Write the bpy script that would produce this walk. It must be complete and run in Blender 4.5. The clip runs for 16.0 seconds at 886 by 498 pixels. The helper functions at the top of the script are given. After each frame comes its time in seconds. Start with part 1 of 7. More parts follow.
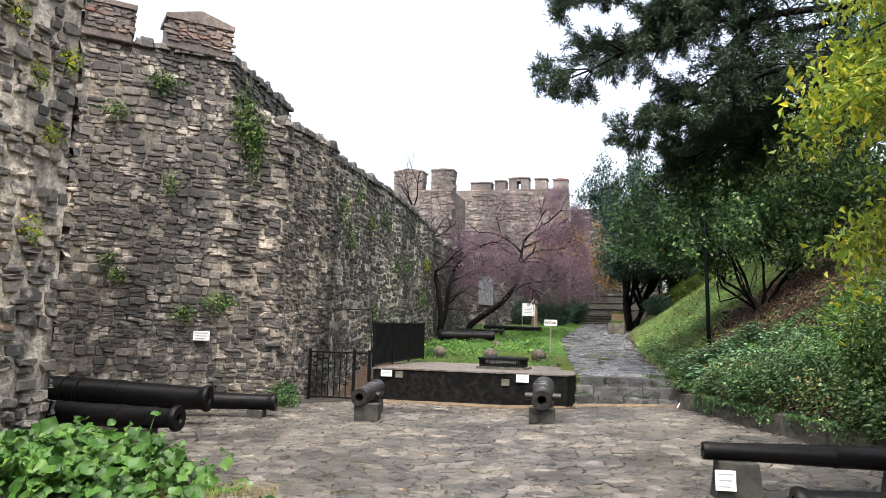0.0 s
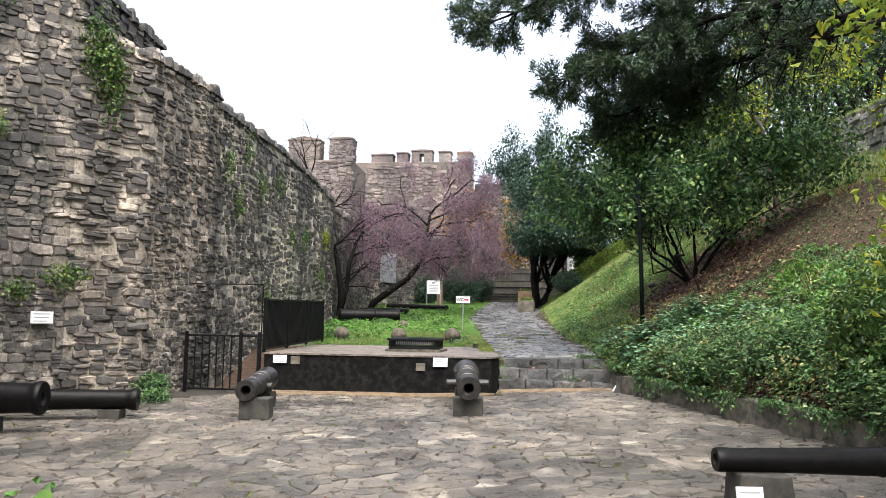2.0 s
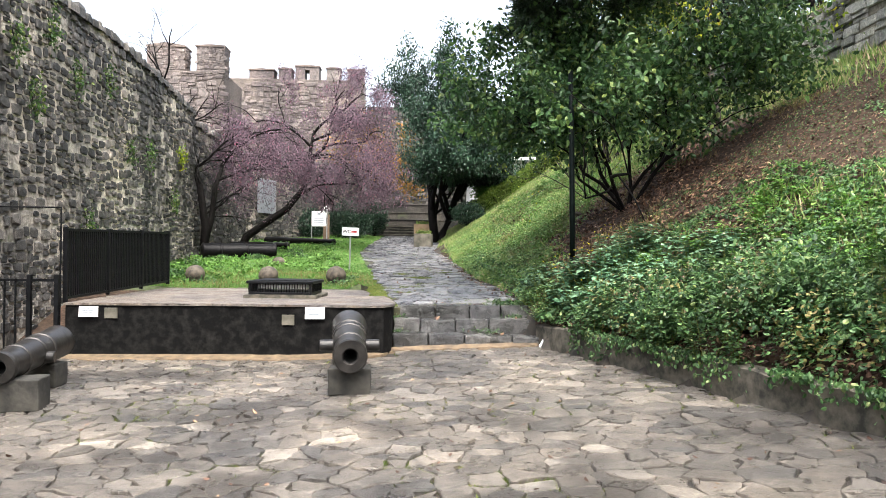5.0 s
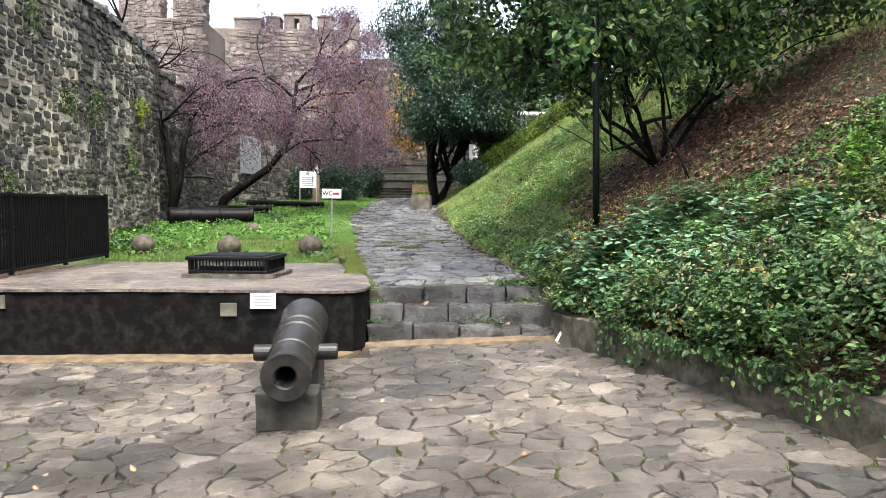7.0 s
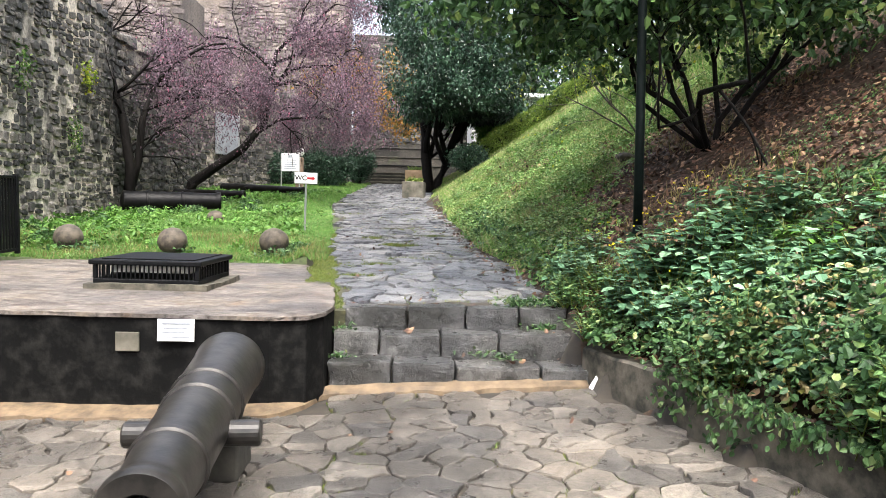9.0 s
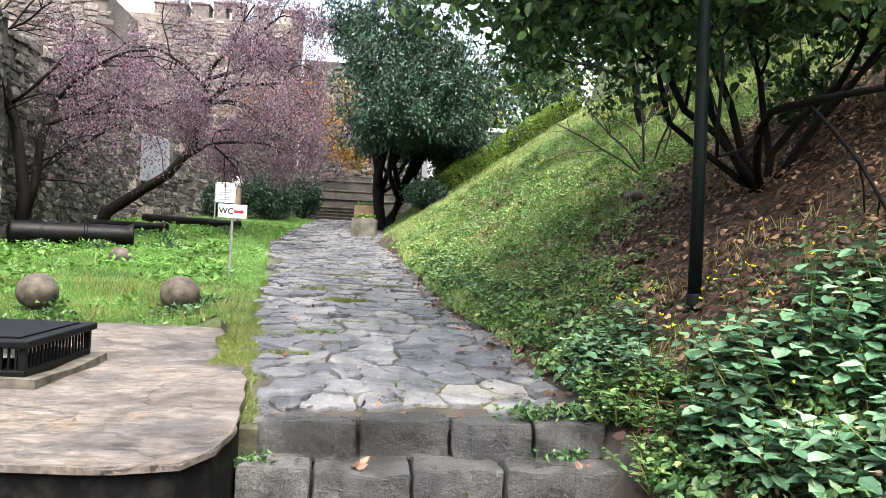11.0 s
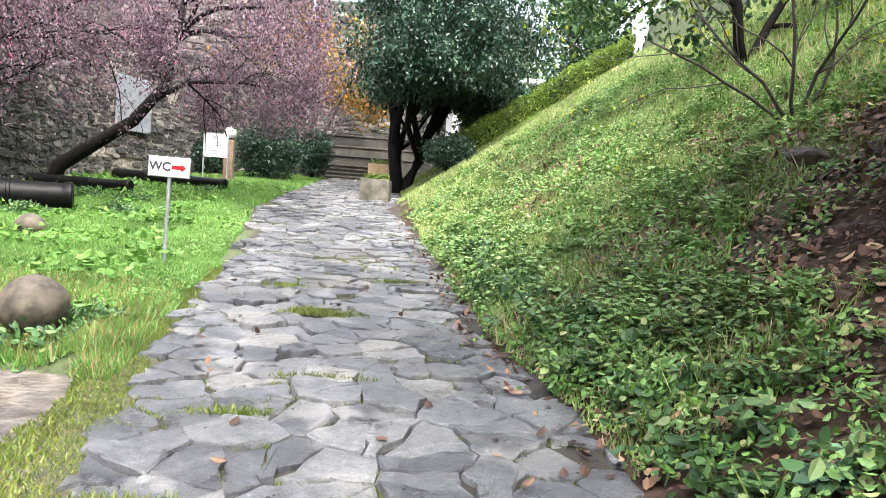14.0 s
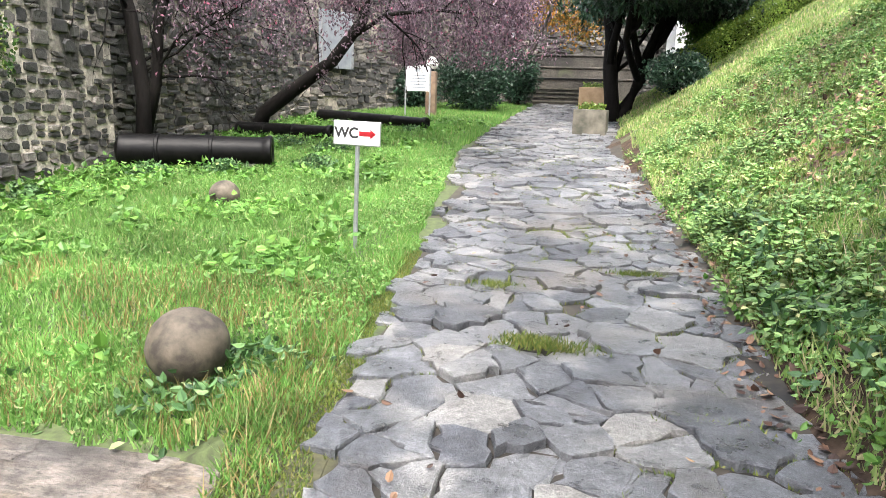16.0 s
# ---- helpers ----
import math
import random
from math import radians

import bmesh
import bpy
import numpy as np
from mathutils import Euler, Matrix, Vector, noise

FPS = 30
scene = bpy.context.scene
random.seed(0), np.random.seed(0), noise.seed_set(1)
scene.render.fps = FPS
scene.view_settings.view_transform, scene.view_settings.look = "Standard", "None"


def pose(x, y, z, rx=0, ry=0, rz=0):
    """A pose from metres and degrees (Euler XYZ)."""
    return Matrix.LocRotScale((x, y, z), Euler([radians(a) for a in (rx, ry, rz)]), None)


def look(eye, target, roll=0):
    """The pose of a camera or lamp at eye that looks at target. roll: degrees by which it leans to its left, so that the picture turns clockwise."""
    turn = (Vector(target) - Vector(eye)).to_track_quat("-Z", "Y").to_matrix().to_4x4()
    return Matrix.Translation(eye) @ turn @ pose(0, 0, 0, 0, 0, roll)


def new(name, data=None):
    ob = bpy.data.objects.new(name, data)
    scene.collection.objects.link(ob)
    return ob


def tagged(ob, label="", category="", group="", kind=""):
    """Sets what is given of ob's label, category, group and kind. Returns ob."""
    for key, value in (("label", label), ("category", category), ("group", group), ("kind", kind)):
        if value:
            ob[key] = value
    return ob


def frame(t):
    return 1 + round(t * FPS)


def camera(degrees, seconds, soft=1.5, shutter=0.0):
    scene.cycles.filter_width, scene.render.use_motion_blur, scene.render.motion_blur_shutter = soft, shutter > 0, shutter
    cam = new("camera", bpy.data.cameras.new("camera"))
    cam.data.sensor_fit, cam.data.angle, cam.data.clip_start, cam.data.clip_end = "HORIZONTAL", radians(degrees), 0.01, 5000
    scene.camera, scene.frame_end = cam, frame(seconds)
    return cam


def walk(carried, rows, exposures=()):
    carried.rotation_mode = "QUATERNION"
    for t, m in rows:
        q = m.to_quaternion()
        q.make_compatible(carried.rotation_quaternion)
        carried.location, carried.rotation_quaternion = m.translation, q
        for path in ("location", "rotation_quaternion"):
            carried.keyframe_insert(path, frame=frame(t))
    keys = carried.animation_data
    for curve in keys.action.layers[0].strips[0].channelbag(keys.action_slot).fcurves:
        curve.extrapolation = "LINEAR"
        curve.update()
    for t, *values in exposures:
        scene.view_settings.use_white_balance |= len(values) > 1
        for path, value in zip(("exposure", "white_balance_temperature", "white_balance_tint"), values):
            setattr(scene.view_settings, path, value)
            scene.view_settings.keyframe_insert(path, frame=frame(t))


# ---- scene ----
cam = camera(62.8, 16.0, 0.75)
PATH = [
    (0, (0.278, 0.076, 1.674), (-0.222, 1.998, 1.91), 1.6),
    (0.5, (0.093, 0.66, 1.647), (-0.396, 2.577, 1.945), 0.7),
    (1, (-0.131, 1.076, 1.629), (-0.648, 2.994, 1.86), 0.3),
    (1.5, (-0.344, 1.677, 1.596), (-0.782, 3.615, 1.832), 0.2),
    (2, (-0.484, 2.339, 1.612), (-0.703, 4.318, 1.802), 0.9),
    (2.5, (-0.613, 2.891, 1.605), (-0.803, 4.879, 1.723), 0.2),
    (3, (-0.728, 3.538, 1.603), (-0.741, 5.532, 1.752), -0.4),
    (3.5, (-0.759, 4.104, 1.603), (-0.785, 6.099, 1.729), -0.7),
    (4, (-0.751, 4.778, 1.605), (-0.703, 6.774, 1.715), 1.0),
    (4.5, (-0.668, 5.344, 1.635), (-0.551, 7.338, 1.73), 0.7),
    (4.7, (-0.651, 5.565, 1.625), (-0.561, 7.562, 1.663), 1.1),
    (6.8, (-0.355, 8.196, 1.702), (-0.312, 10.195, 1.671), -0.1),
    (7, (-0.33, 8.414, 1.712), (-0.269, 10.411, 1.621), 0.4),
    (7.5, (-0.236, 9.075, 1.738), (-0.091, 11.07, 1.725), 1.5),
    (8, (-0.2, 9.652, 1.724), (-0.085, 11.647, 1.623), 1.8),
    (8.2, (-0.191, 9.848, 1.756), (-0.152, 11.844, 1.637), 1.6),
    (10.3, (-0.331, 12.398, 1.831), (-0.165, 14.386, 1.695), 1.3),
    (10.5, (-0.323, 12.584, 1.888), (-0.158, 14.572, 1.743), 1.8),
    (11, (-0.321, 13.264, 1.893), (-0.103, 15.252, 1.872), 2.9),
    (11.5, (-0.276, 13.803, 1.91), (-0.128, 15.797, 1.864), 2.0),
    (12, (-0.275, 14.366, 1.919), (-0.169, 16.362, 1.861), 3.3),
    (12.5, (-0.231, 14.967, 1.92), (0.009, 16.949, 1.808), 3.3),
    (13, (-0.166, 15.488, 1.953), (0.004, 17.475, 1.799), 3.6),
    (13.5, (-0.13, 16.084, 1.943), (0.133, 18.061, 1.792), 5.7),
    (14, (-0.056, 16.695, 2.041), (0.109, 18.684, 1.909), 4.2),
    (14.5, (-0.133, 17.103, 2.194), (-0.112, 19.095, 2.023), 3.5),
    (15, (-0.186, 17.481, 2.314), (-0.189, 19.469, 2.095), 2.9),
    (15.5, (-0.237, 17.856, 2.435), (-0.386, 19.828, 2.135), 1.3),
    (16, (-0.337, 18.343, 2.442), (-0.71, 20.269, 2.053), 1.9),
]
walk(cam, [(t, look(eye, target, roll)) for t, eye, target, roll in PATH], [(0.0, 1.88), (0.5, 1.74), (1.0, 1.82), (2.0, 2.05), (3.0, 2.38), (3.5, 2.42), (7.0, 2.2), (8.0, 2.28), (10.5, 2.55), (12.5, 2.62), (13.2, 2.7), (14.0, 2.92), (15.5, 2.92), (16.0, 2.8)])

# ---- world and light: a bright overcast sky ----
world = bpy.data.worlds.new("overcast")
scene.world = world
world.use_nodes = True
wn, wl = world.node_tree.nodes, world.node_tree.links
sky = wn.new("ShaderNodeTexSky")
sky.sky_type = "NISHITA"
sky.sun_disc = False
sky.sun_elevation, sky.sun_rotation = radians(65), radians(170)
sky.air_density, sky.dust_density, sky.ozone_density = 1.0, 6.0, 1.0
grey = wn.new("ShaderNodeHueSaturation")
grey.inputs["Saturation"].default_value = 0.55
wl.new(sky.outputs[0], grey.inputs["Color"])
wl.new(grey.outputs[0], wn["Background"].inputs["Color"])
wn["Background"].inputs["Strength"].default_value = 0.15
sun = new("sun", bpy.data.lights.new("sun", "SUN"))
sun.data.energy, sun.data.angle, sun.data.color = 0.8, radians(50), (1.0, 0.985, 0.965)
sun.matrix_world = look((1, 1, 12), (0, 6, 0))

rng = np.random.default_rng(7)


# ---- materials ----
def nodes(name):
    m = bpy.data.materials.new(name)
    m.use_nodes = True
    t = m.node_tree
    return m, t.nodes, t.links, t.nodes["Principled BSDF"]


def tex(n, l, kind, scale, detail=4.0, rough=0.6, stretch=None):
    """A noise or voronoi texture in object space."""
    co = n.new("ShaderNodeTexCoord")
    out = co.outputs["Object"]
    if stretch:
        mp = n.new("ShaderNodeMapping")
        mp.inputs["Scale"].default_value = stretch
        l.new(out, mp.inputs["Vector"])
        out = mp.outputs[0]
    t = n.new("ShaderNodeTexNoise" if kind == "noise" else "ShaderNodeTexVoronoi")
    t.inputs["Scale"].default_value = scale
    if kind == "noise":
        t.inputs["Detail"].default_value, t.inputs["Roughness"].default_value = detail, rough
    l.new(out, t.inputs["Vector"])
    return t


def ramp(n, l, src, stops):
    r = n.new("ShaderNodeValToRGB")
    e = r.color_ramp.elements
    while len(e) < len(stops):
        e.new(0.5)
    for k, (p, c) in enumerate(stops):
        e[k].position, e[k].color = p, (*c, 1)
    l.new(src, r.inputs[0])
    return r.outputs[0]


def mix(n, l, a, b, f, mode="MIX"):
    m = n.new("ShaderNodeMix")
    m.data_type, m.blend_type = "RGBA", mode
    for sock, v in ((m.inputs[0], f), (m.inputs[6], a), (m.inputs[7], b)):
        if isinstance(v, (int, float)):
            sock.default_value = v
        elif isinstance(v, tuple):
            sock.default_value = (*v, 1)
        else:
            l.new(v, sock)
    return m.outputs[2]


def bump(n, l, p, height, strength, dist=0.02):
    b = n.new("ShaderNodeBump")
    b.inputs["Strength"].default_value, b.inputs["Distance"].default_value = strength, dist
    l.new(height, b.inputs["Height"])
    l.new(b.outputs[0], p.inputs["Normal"])


def pick(n, l):
    """One random number for each piece, joined or single."""
    g, o = n.new("ShaderNodeNewGeometry"), n.new("ShaderNodeObjectInfo")
    a = n.new("ShaderNodeMath")
    a.operation = "ADD"
    l.new(g.outputs["Random Per Island"], a.inputs[0])
    l.new(o.outputs["Random"], a.inputs[1])
    f = n.new("ShaderNodeMath")
    f.operation = "FRACT"
    l.new(a.outputs[0], f.inputs[0])
    return f.outputs[0]


def world_noise(n, l, scale, detail=3.0, stretch=None, rough=0.6):
    g = n.new("ShaderNodeNewGeometry")
    out = g.outputs["Position"]
    if stretch:
        mp = n.new("ShaderNodeMapping")
        mp.inputs["Scale"].default_value = stretch
        l.new(out, mp.inputs["Vector"])
        out = mp.outputs[0]
    t = n.new("ShaderNodeTexNoise")
    t.inputs["Scale"].default_value, t.inputs["Detail"].default_value, t.inputs["Roughness"].default_value = scale, detail, rough
    l.new(out, t.inputs["Vector"])
    return t.outputs[0]


def stone_mat(name, stops, stain=(0.06, 0.06, 0.055), stain_at=(0.52, 0.66), rough=0.75, wash=None, bump_at=0.5, stretch=(1, 1, 0.35), grain=14, broad=1.0, relief=0.04):
    """Pieces of stone: a colour for each one, grain, stains and lichen."""
    m, n, l, p = nodes(name)
    base = ramp(n, l, pick(n, l), stops)
    g = world_noise(n, l, grain, 6, rough=0.7)
    c = mix(n, l, base, ramp(n, l, g, [(0.28, (0.45, 0.45, 0.45)), (0.72, (1.45, 1.45, 1.45))]), 1.0, "MULTIPLY")
    if wash:
        w = world_noise(n, l, 2.3, 5)
        f = ramp(n, l, w, [(0.55, (0, 0, 0)), (0.66, (1, 1, 1))])
        c = mix(n, l, c, wash, f)
    b = world_noise(n, l, 0.55, 4, stretch)
    c = mix(n, l, c, ramp(n, l, b, [(0.32, (0.55, 0.55, 0.55)), (0.5, (1.0, 1.0, 1.0)), (0.68, (1.55, 1.5, 1.42))]), broad, "MULTIPLY")
    h = world_noise(n, l, 4.5, 5, rough=0.65)
    c = mix(n, l, c, ramp(n, l, h, [(0.35, (0.6, 0.6, 0.6)), (0.65, (1.4, 1.4, 1.4))]), 0.8, "MULTIPLY")
    s = world_noise(n, l, 0.75, 6, stretch)
    f = ramp(n, l, s, [(stain_at[0], (0, 0, 0)), (stain_at[1], (0.8, 0.8, 0.8))])
    c = mix(n, l, c, stain, f)
    fine = world_noise(n, l, grain * 4.5, 4, rough=0.75)
    c = mix(n, l, c, ramp(n, l, fine, [(0.36, (0.55, 0.55, 0.55)), (0.5, (1.0, 1.0, 1.0)), (0.66, (1.6, 1.6, 1.6))]), 0.8, "MULTIPLY")
    l.new(c, p.inputs["Base Color"])
    l.new(ramp(n, l, h, [(0.3, (rough * 0.65,) * 3), (0.7, (min(1.0, rough * 1.35),) * 3)]), p.inputs["Roughness"])
    both = n.new("ShaderNodeMath")
    both.operation = "MULTIPLY_ADD"
    both.inputs[1].default_value = 0.45
    l.new(fine, both.inputs[0])
    l.new(g, both.inputs[2])
    bump(n, l, p, both.outputs[0], bump_at, relief)
    return m


def plain_mat(name, a, b, scale=20, rough=0.6, metal=0.0, bump_at=0.2, detail=5.0, lo=0.35, hi=0.65, spec=0.5):
    m, n, l, p = nodes(name)
    t = tex(n, l, "noise", scale, detail)
    l.new(ramp(n, l, t.outputs[0], [(lo, a), (hi, b)]), p.inputs["Base Color"])
    p.inputs["Roughness"].default_value, p.inputs["Metallic"].default_value = rough, metal
    p.inputs["Specular IOR Level"].default_value = spec
    bump(n, l, p, t.outputs[0], bump_at, 0.01)
    return m


def leaf_mat(name, stops, rough=0.45, trans=0.25):
    m, n, l, p = nodes(name)
    c = ramp(n, l, pick(n, l), stops)
    w = world_noise(n, l, 1.1, 3)
    c = mix(n, l, c, ramp(n, l, w, [(0.3, (0.6, 0.6, 0.6)), (0.7, (1.3, 1.3, 1.3))]), 1.0, "MULTIPLY")
    l.new(c, p.inputs["Base Color"])
    p.inputs["Roughness"].default_value = rough
    p.inputs["Specular IOR Level"].default_value = 0.3
    t = n.new("ShaderNodeBsdfTranslucent")
    l.new(c, t.inputs["Color"])
    s = n.new("ShaderNodeMixShader")
    s.inputs[0].default_value = trans
    l.new(p.outputs[0], s.inputs[1])
    l.new(t.outputs[0], s.inputs[2])
    l.new(s.outputs[0], n["Material Output"].inputs["Surface"])
    return m


def bark_mat(name, a, b):
    m, n, l, p = nodes(name)
    t = tex(n, l, "noise", 9, 8, 0.7, (1, 1, 0.25))
    l.new(ramp(n, l, t.outputs[0], [(0.3, a), (0.7, b)]), p.inputs["Base Color"])
    p.inputs["Roughness"].default_value = 0.85
    p.inputs["Specular IOR Level"].default_value = 0.12
    bump(n, l, p, t.outputs[0], 0.7, 0.03)
    return m


M = {}
M["wall_stone"] = stone_mat("rubble_stone", [(0.0, (0.032, 0.03, 0.029)), (0.3, (0.063, 0.059, 0.055)), (0.6, (0.1, 0.091, 0.082)), (0.9, (0.155, 0.138, 0.12)), (1.0, (0.28, 0.245, 0.208))], stain=(0.02, 0.0195, 0.018), stain_at=(0.49, 0.6), rough=0.7, wash=(0.36, 0.32, 0.27), stretch=(1, 1, 0.3))
M["flank_stone"] = stone_mat("dark_rubble_stone", [(0.0, (0.025, 0.0245, 0.024)), (0.4, (0.056, 0.054, 0.05)), (0.75, (0.1, 0.093, 0.084)), (1.0, (0.22, 0.2, 0.175))], stain_at=(0.55, 0.68), rough=0.7)
M["pale_stone"] = stone_mat("pale_rubble_stone", [(0.0, (0.06, 0.056, 0.053)), (0.4, (0.14, 0.128, 0.115)), (0.7, (0.22, 0.197, 0.168)), (0.93, (0.3, 0.262, 0.215)), (1.0, (0.26, 0.145, 0.095))], stain_at=(0.5, 0.66), wash=(0.56, 0.5, 0.43))
M["far_stone"] = stone_mat("far_castle_stone", [(0.0, (0.11, 0.09, 0.085)), (0.5, (0.165, 0.138, 0.126)), (1.0, (0.22, 0.19, 0.172))], stain_at=(0.6, 0.75))
M["brick_stone"] = stone_mat("merlon_stone", [(0.0, (0.09, 0.075, 0.068)), (0.4, (0.15, 0.12, 0.105)), (0.7, (0.19, 0.15, 0.125)), (1.0, (0.23, 0.115, 0.08))], stain_at=(0.62, 0.78))


def slab_mat():
    """Flaking pale limestone: cream, tan and lilac-grey patches, damp stains, thin cracks."""
    m, n, l, p = nodes("platform_slab")
    a = world_noise(n, l, 1.7, 7, (1.0, 1.7, 1.0), 0.65)
    c = ramp(n, l, a, [(0.3, (0.078, 0.063, 0.0528)), (0.43, (0.144, 0.12, 0.105)), (0.52, (0.204, 0.18, 0.1572)), (0.6, (0.174, 0.141, 0.108)), (0.7, (0.24, 0.216, 0.189))])
    b = world_noise(n, l, 0.8, 5)
    c = mix(n, l, c, (0.09, 0.0822, 0.0822), ramp(n, l, b, [(0.5, (0, 0, 0)), (0.62, (0.75, 0.75, 0.75))]))
    o = world_noise(n, l, 2.9, 5)
    c = mix(n, l, c, (0.198, 0.129, 0.075), ramp(n, l, o, [(0.6, (0, 0, 0)), (0.7, (0.6, 0.6, 0.6))]))
    g = world_noise(n, l, 17, 8, (1.0, 2.0, 1.0), 0.75)
    c = mix(n, l, c, ramp(n, l, g, [(0.36, (0.3, 0.29, 0.28)), (0.47, (0.85, 0.85, 0.85)), (0.66, (1.4, 1.4, 1.37))]), 1.0, "MULTIPLY")
    geo = n.new("ShaderNodeNewGeometry")
    warp = n.new("ShaderNodeTexNoise")
    warp.inputs["Scale"].default_value, warp.inputs["Detail"].default_value = 3.0, 6
    l.new(geo.outputs["Position"], warp.inputs["Vector"])
    add = n.new("ShaderNodeVectorMath")
    add.operation = "MULTIPLY_ADD"
    add.inputs[1].default_value = (0.55, 0.55, 0.0)
    l.new(warp.outputs["Color"], add.inputs[0])
    l.new(geo.outputs["Position"], add.inputs[2])
    v = n.new("ShaderNodeTexVoronoi")
    v.feature = "DISTANCE_TO_EDGE"
    v.inputs["Scale"].default_value = 1.25
    l.new(add.outputs[0], v.inputs["Vector"])
    crack = ramp(n, l, v.outputs["Distance"], [(0.0, (0.45, 0.42, 0.39)), (0.014, (0.8, 0.79, 0.78)), (0.04, (1.0, 1.0, 1.0))])
    c = mix(n, l, c, crack, 0.85, "MULTIPLY")
    c = mix(n, l, c, ramp(n, l, world_noise(n, l, 5.5, 8, (1.0, 1.8, 1.0), 0.7), [(0.36, (0.4, 0.38, 0.36)), (0.5, (0.78, 0.77, 0.76)), (0.64, (1.15, 1.14, 1.12))]), 1.0, "MULTIPLY")
    l.new(c, p.inputs["Base Color"])
    l.new(ramp(n, l, a, [(0.3, (0.35,) * 3), (0.6, (0.7,) * 3)]), p.inputs["Roughness"])
    h = mix(n, l, g, crack, 0.5)
    bump(n, l, p, h, 0.9, 0.04)
    return m


def mortar_mat(name, pale, dark, lo, hi, green=True):
    m, n, l, p = nodes(name)
    s = world_noise(n, l, 0.75, 6, (1, 1, 0.35))
    g = world_noise(n, l, 16, 6)
    c = ramp(n, l, s, [(lo, pale), (hi, dark)])
    c = mix(n, l, c, ramp(n, l, g, [(0.3, (0.45, 0.44, 0.42)), (0.7, (1.25, 1.24, 1.2))]), 1.0, "MULTIPLY")
    b = world_noise(n, l, 0.55, 4, (1, 1, 0.35))
    c = mix(n, l, c, ramp(n, l, b, [(0.32, (0.5, 0.5, 0.5)), (0.5, (1.0, 1.0, 1.0)), (0.68, (1.5, 1.46, 1.4))]), 1.0, "MULTIPLY")
    if green:
        w = world_noise(n, l, 1.6, 6)
        c = mix(n, l, c, (0.075, 0.085, 0.045), ramp(n, l, w, [(0.6, (0, 0, 0)), (0.72, (0.7, 0.7, 0.7))]))
    l.new(c, p.inputs["Base Color"])
    p.inputs["Roughness"].default_value = 0.85
    bump(n, l, p, g, 0.8, 0.05)
    return m


M["mortar"] = mortar_mat("lime_mortar", (0.2, 0.178, 0.15), (0.03, 0.038, 0.035), 0.44, 0.58)
M["mortar_white"] = mortar_mat("white_mortar", (0.6, 0.55, 0.48), (0.06, 0.057, 0.052), 0.51, 0.61)
M["mortar_mid"] = mortar_mat("grey_lime_mortar", (0.33, 0.298, 0.255), (0.045, 0.043, 0.04), 0.48, 0.6)
M["dark_stone"] = mortar_mat("dark_terrace_stone", (0.07, 0.064, 0.056), (0.025, 0.024, 0.021), 0.42, 0.6)
M["far_mortar"] = mortar_mat("far_mortar", (0.17, 0.145, 0.13), (0.11, 0.094, 0.085), 0.4, 0.65, False)
M["flag"] = stone_mat("courtyard_flagstone", [(0.0, (0.066, 0.061, 0.056)), (0.35, (0.094, 0.084, 0.072)), (0.8, (0.132, 0.115, 0.096)), (0.96, (0.172, 0.153, 0.13)), (1.0, (0.24, 0.215, 0.182))], stain=(0.04, 0.034, 0.028), stain_at=(0.52, 0.62), rough=0.34, stretch=(1, 1, 1), grain=24, bump_at=1.0, relief=0.02)
M["slate"] = stone_mat("path_slate", [(0.0, (0.052, 0.055, 0.064)), (0.5, (0.088, 0.092, 0.102)), (0.9, (0.12, 0.124, 0.132)), (1.0, (0.175, 0.17, 0.163))], stain=(0.12, 0.108, 0.095), stain_at=(0.56, 0.72), rough=0.34, stretch=(1, 1, 1), grain=22, bump_at=1.0, relief=0.02, wash=(0.17, 0.169, 0.168), broad=0.8)
M["step"] = stone_mat("step_stone", [(0.0, (0.042, 0.043, 0.044)), (1.0, (0.088, 0.087, 0.085))], stain=(0.011, 0.011, 0.009), stain_at=(0.49, 0.6), rough=0.3, stretch=(2.6, 2.6, 2.6), grain=26, bump_at=1.0, relief=0.025)
M["soil"] = plain_mat("brown_soil", (0.016, 0.011, 0.008), (0.075, 0.05, 0.035), 13, 0.95, 0, 1.0, 10, spec=0.15)
M["joint"] = plain_mat("earthy_joint", (0.008, 0.007, 0.006), (0.04, 0.032, 0.022), 6, 0.85, 0, 0.5)
M["turf"] = plain_mat("green_turf", (0.028, 0.034, 0.013), (0.065, 0.09, 0.027), 14, 0.9, 0, 0.8)
M["moss"] = plain_mat("moss_strip", (0.024, 0.025, 0.012), (0.065, 0.062, 0.028), 18, 0.95, 0, 1.0, 9)
M["black_wall"] = plain_mat("black_painted_plaster", (0.0045, 0.0045, 0.0045), (0.021, 0.02, 0.0185), 9, 0.85, 0, 0.7, 12, spec=0.08, lo=0.45, hi=0.78)
M["slab"] = slab_mat()
M["footing"] = plain_mat("ochre_footing", (0.06, 0.042, 0.026), (0.17, 0.12, 0.07), 7, 0.7, 0, 0.6, 9)
M["iron"] = plain_mat("wet_cast_iron", (0.0022, 0.0022, 0.0023), (0.0065, 0.006, 0.0058), 11, 0.4, 0.0, 0.35, spec=0.12)
M["bronze"] = plain_mat("weathered_cannon_bronze", (0.011, 0.0103, 0.0095), (0.033, 0.03, 0.027), 9, 0.38, 0.2, 0.3, spec=0.35)
M["bore"] = plain_mat("dark_bore", (0.004, 0.004, 0.004), (0.01, 0.01, 0.01), 8, 0.8)
M["concrete"] = plain_mat("damp_concrete", (0.04, 0.04, 0.028), (0.15, 0.135, 0.105), 3.5, 0.8, 0, 0.5, 8)
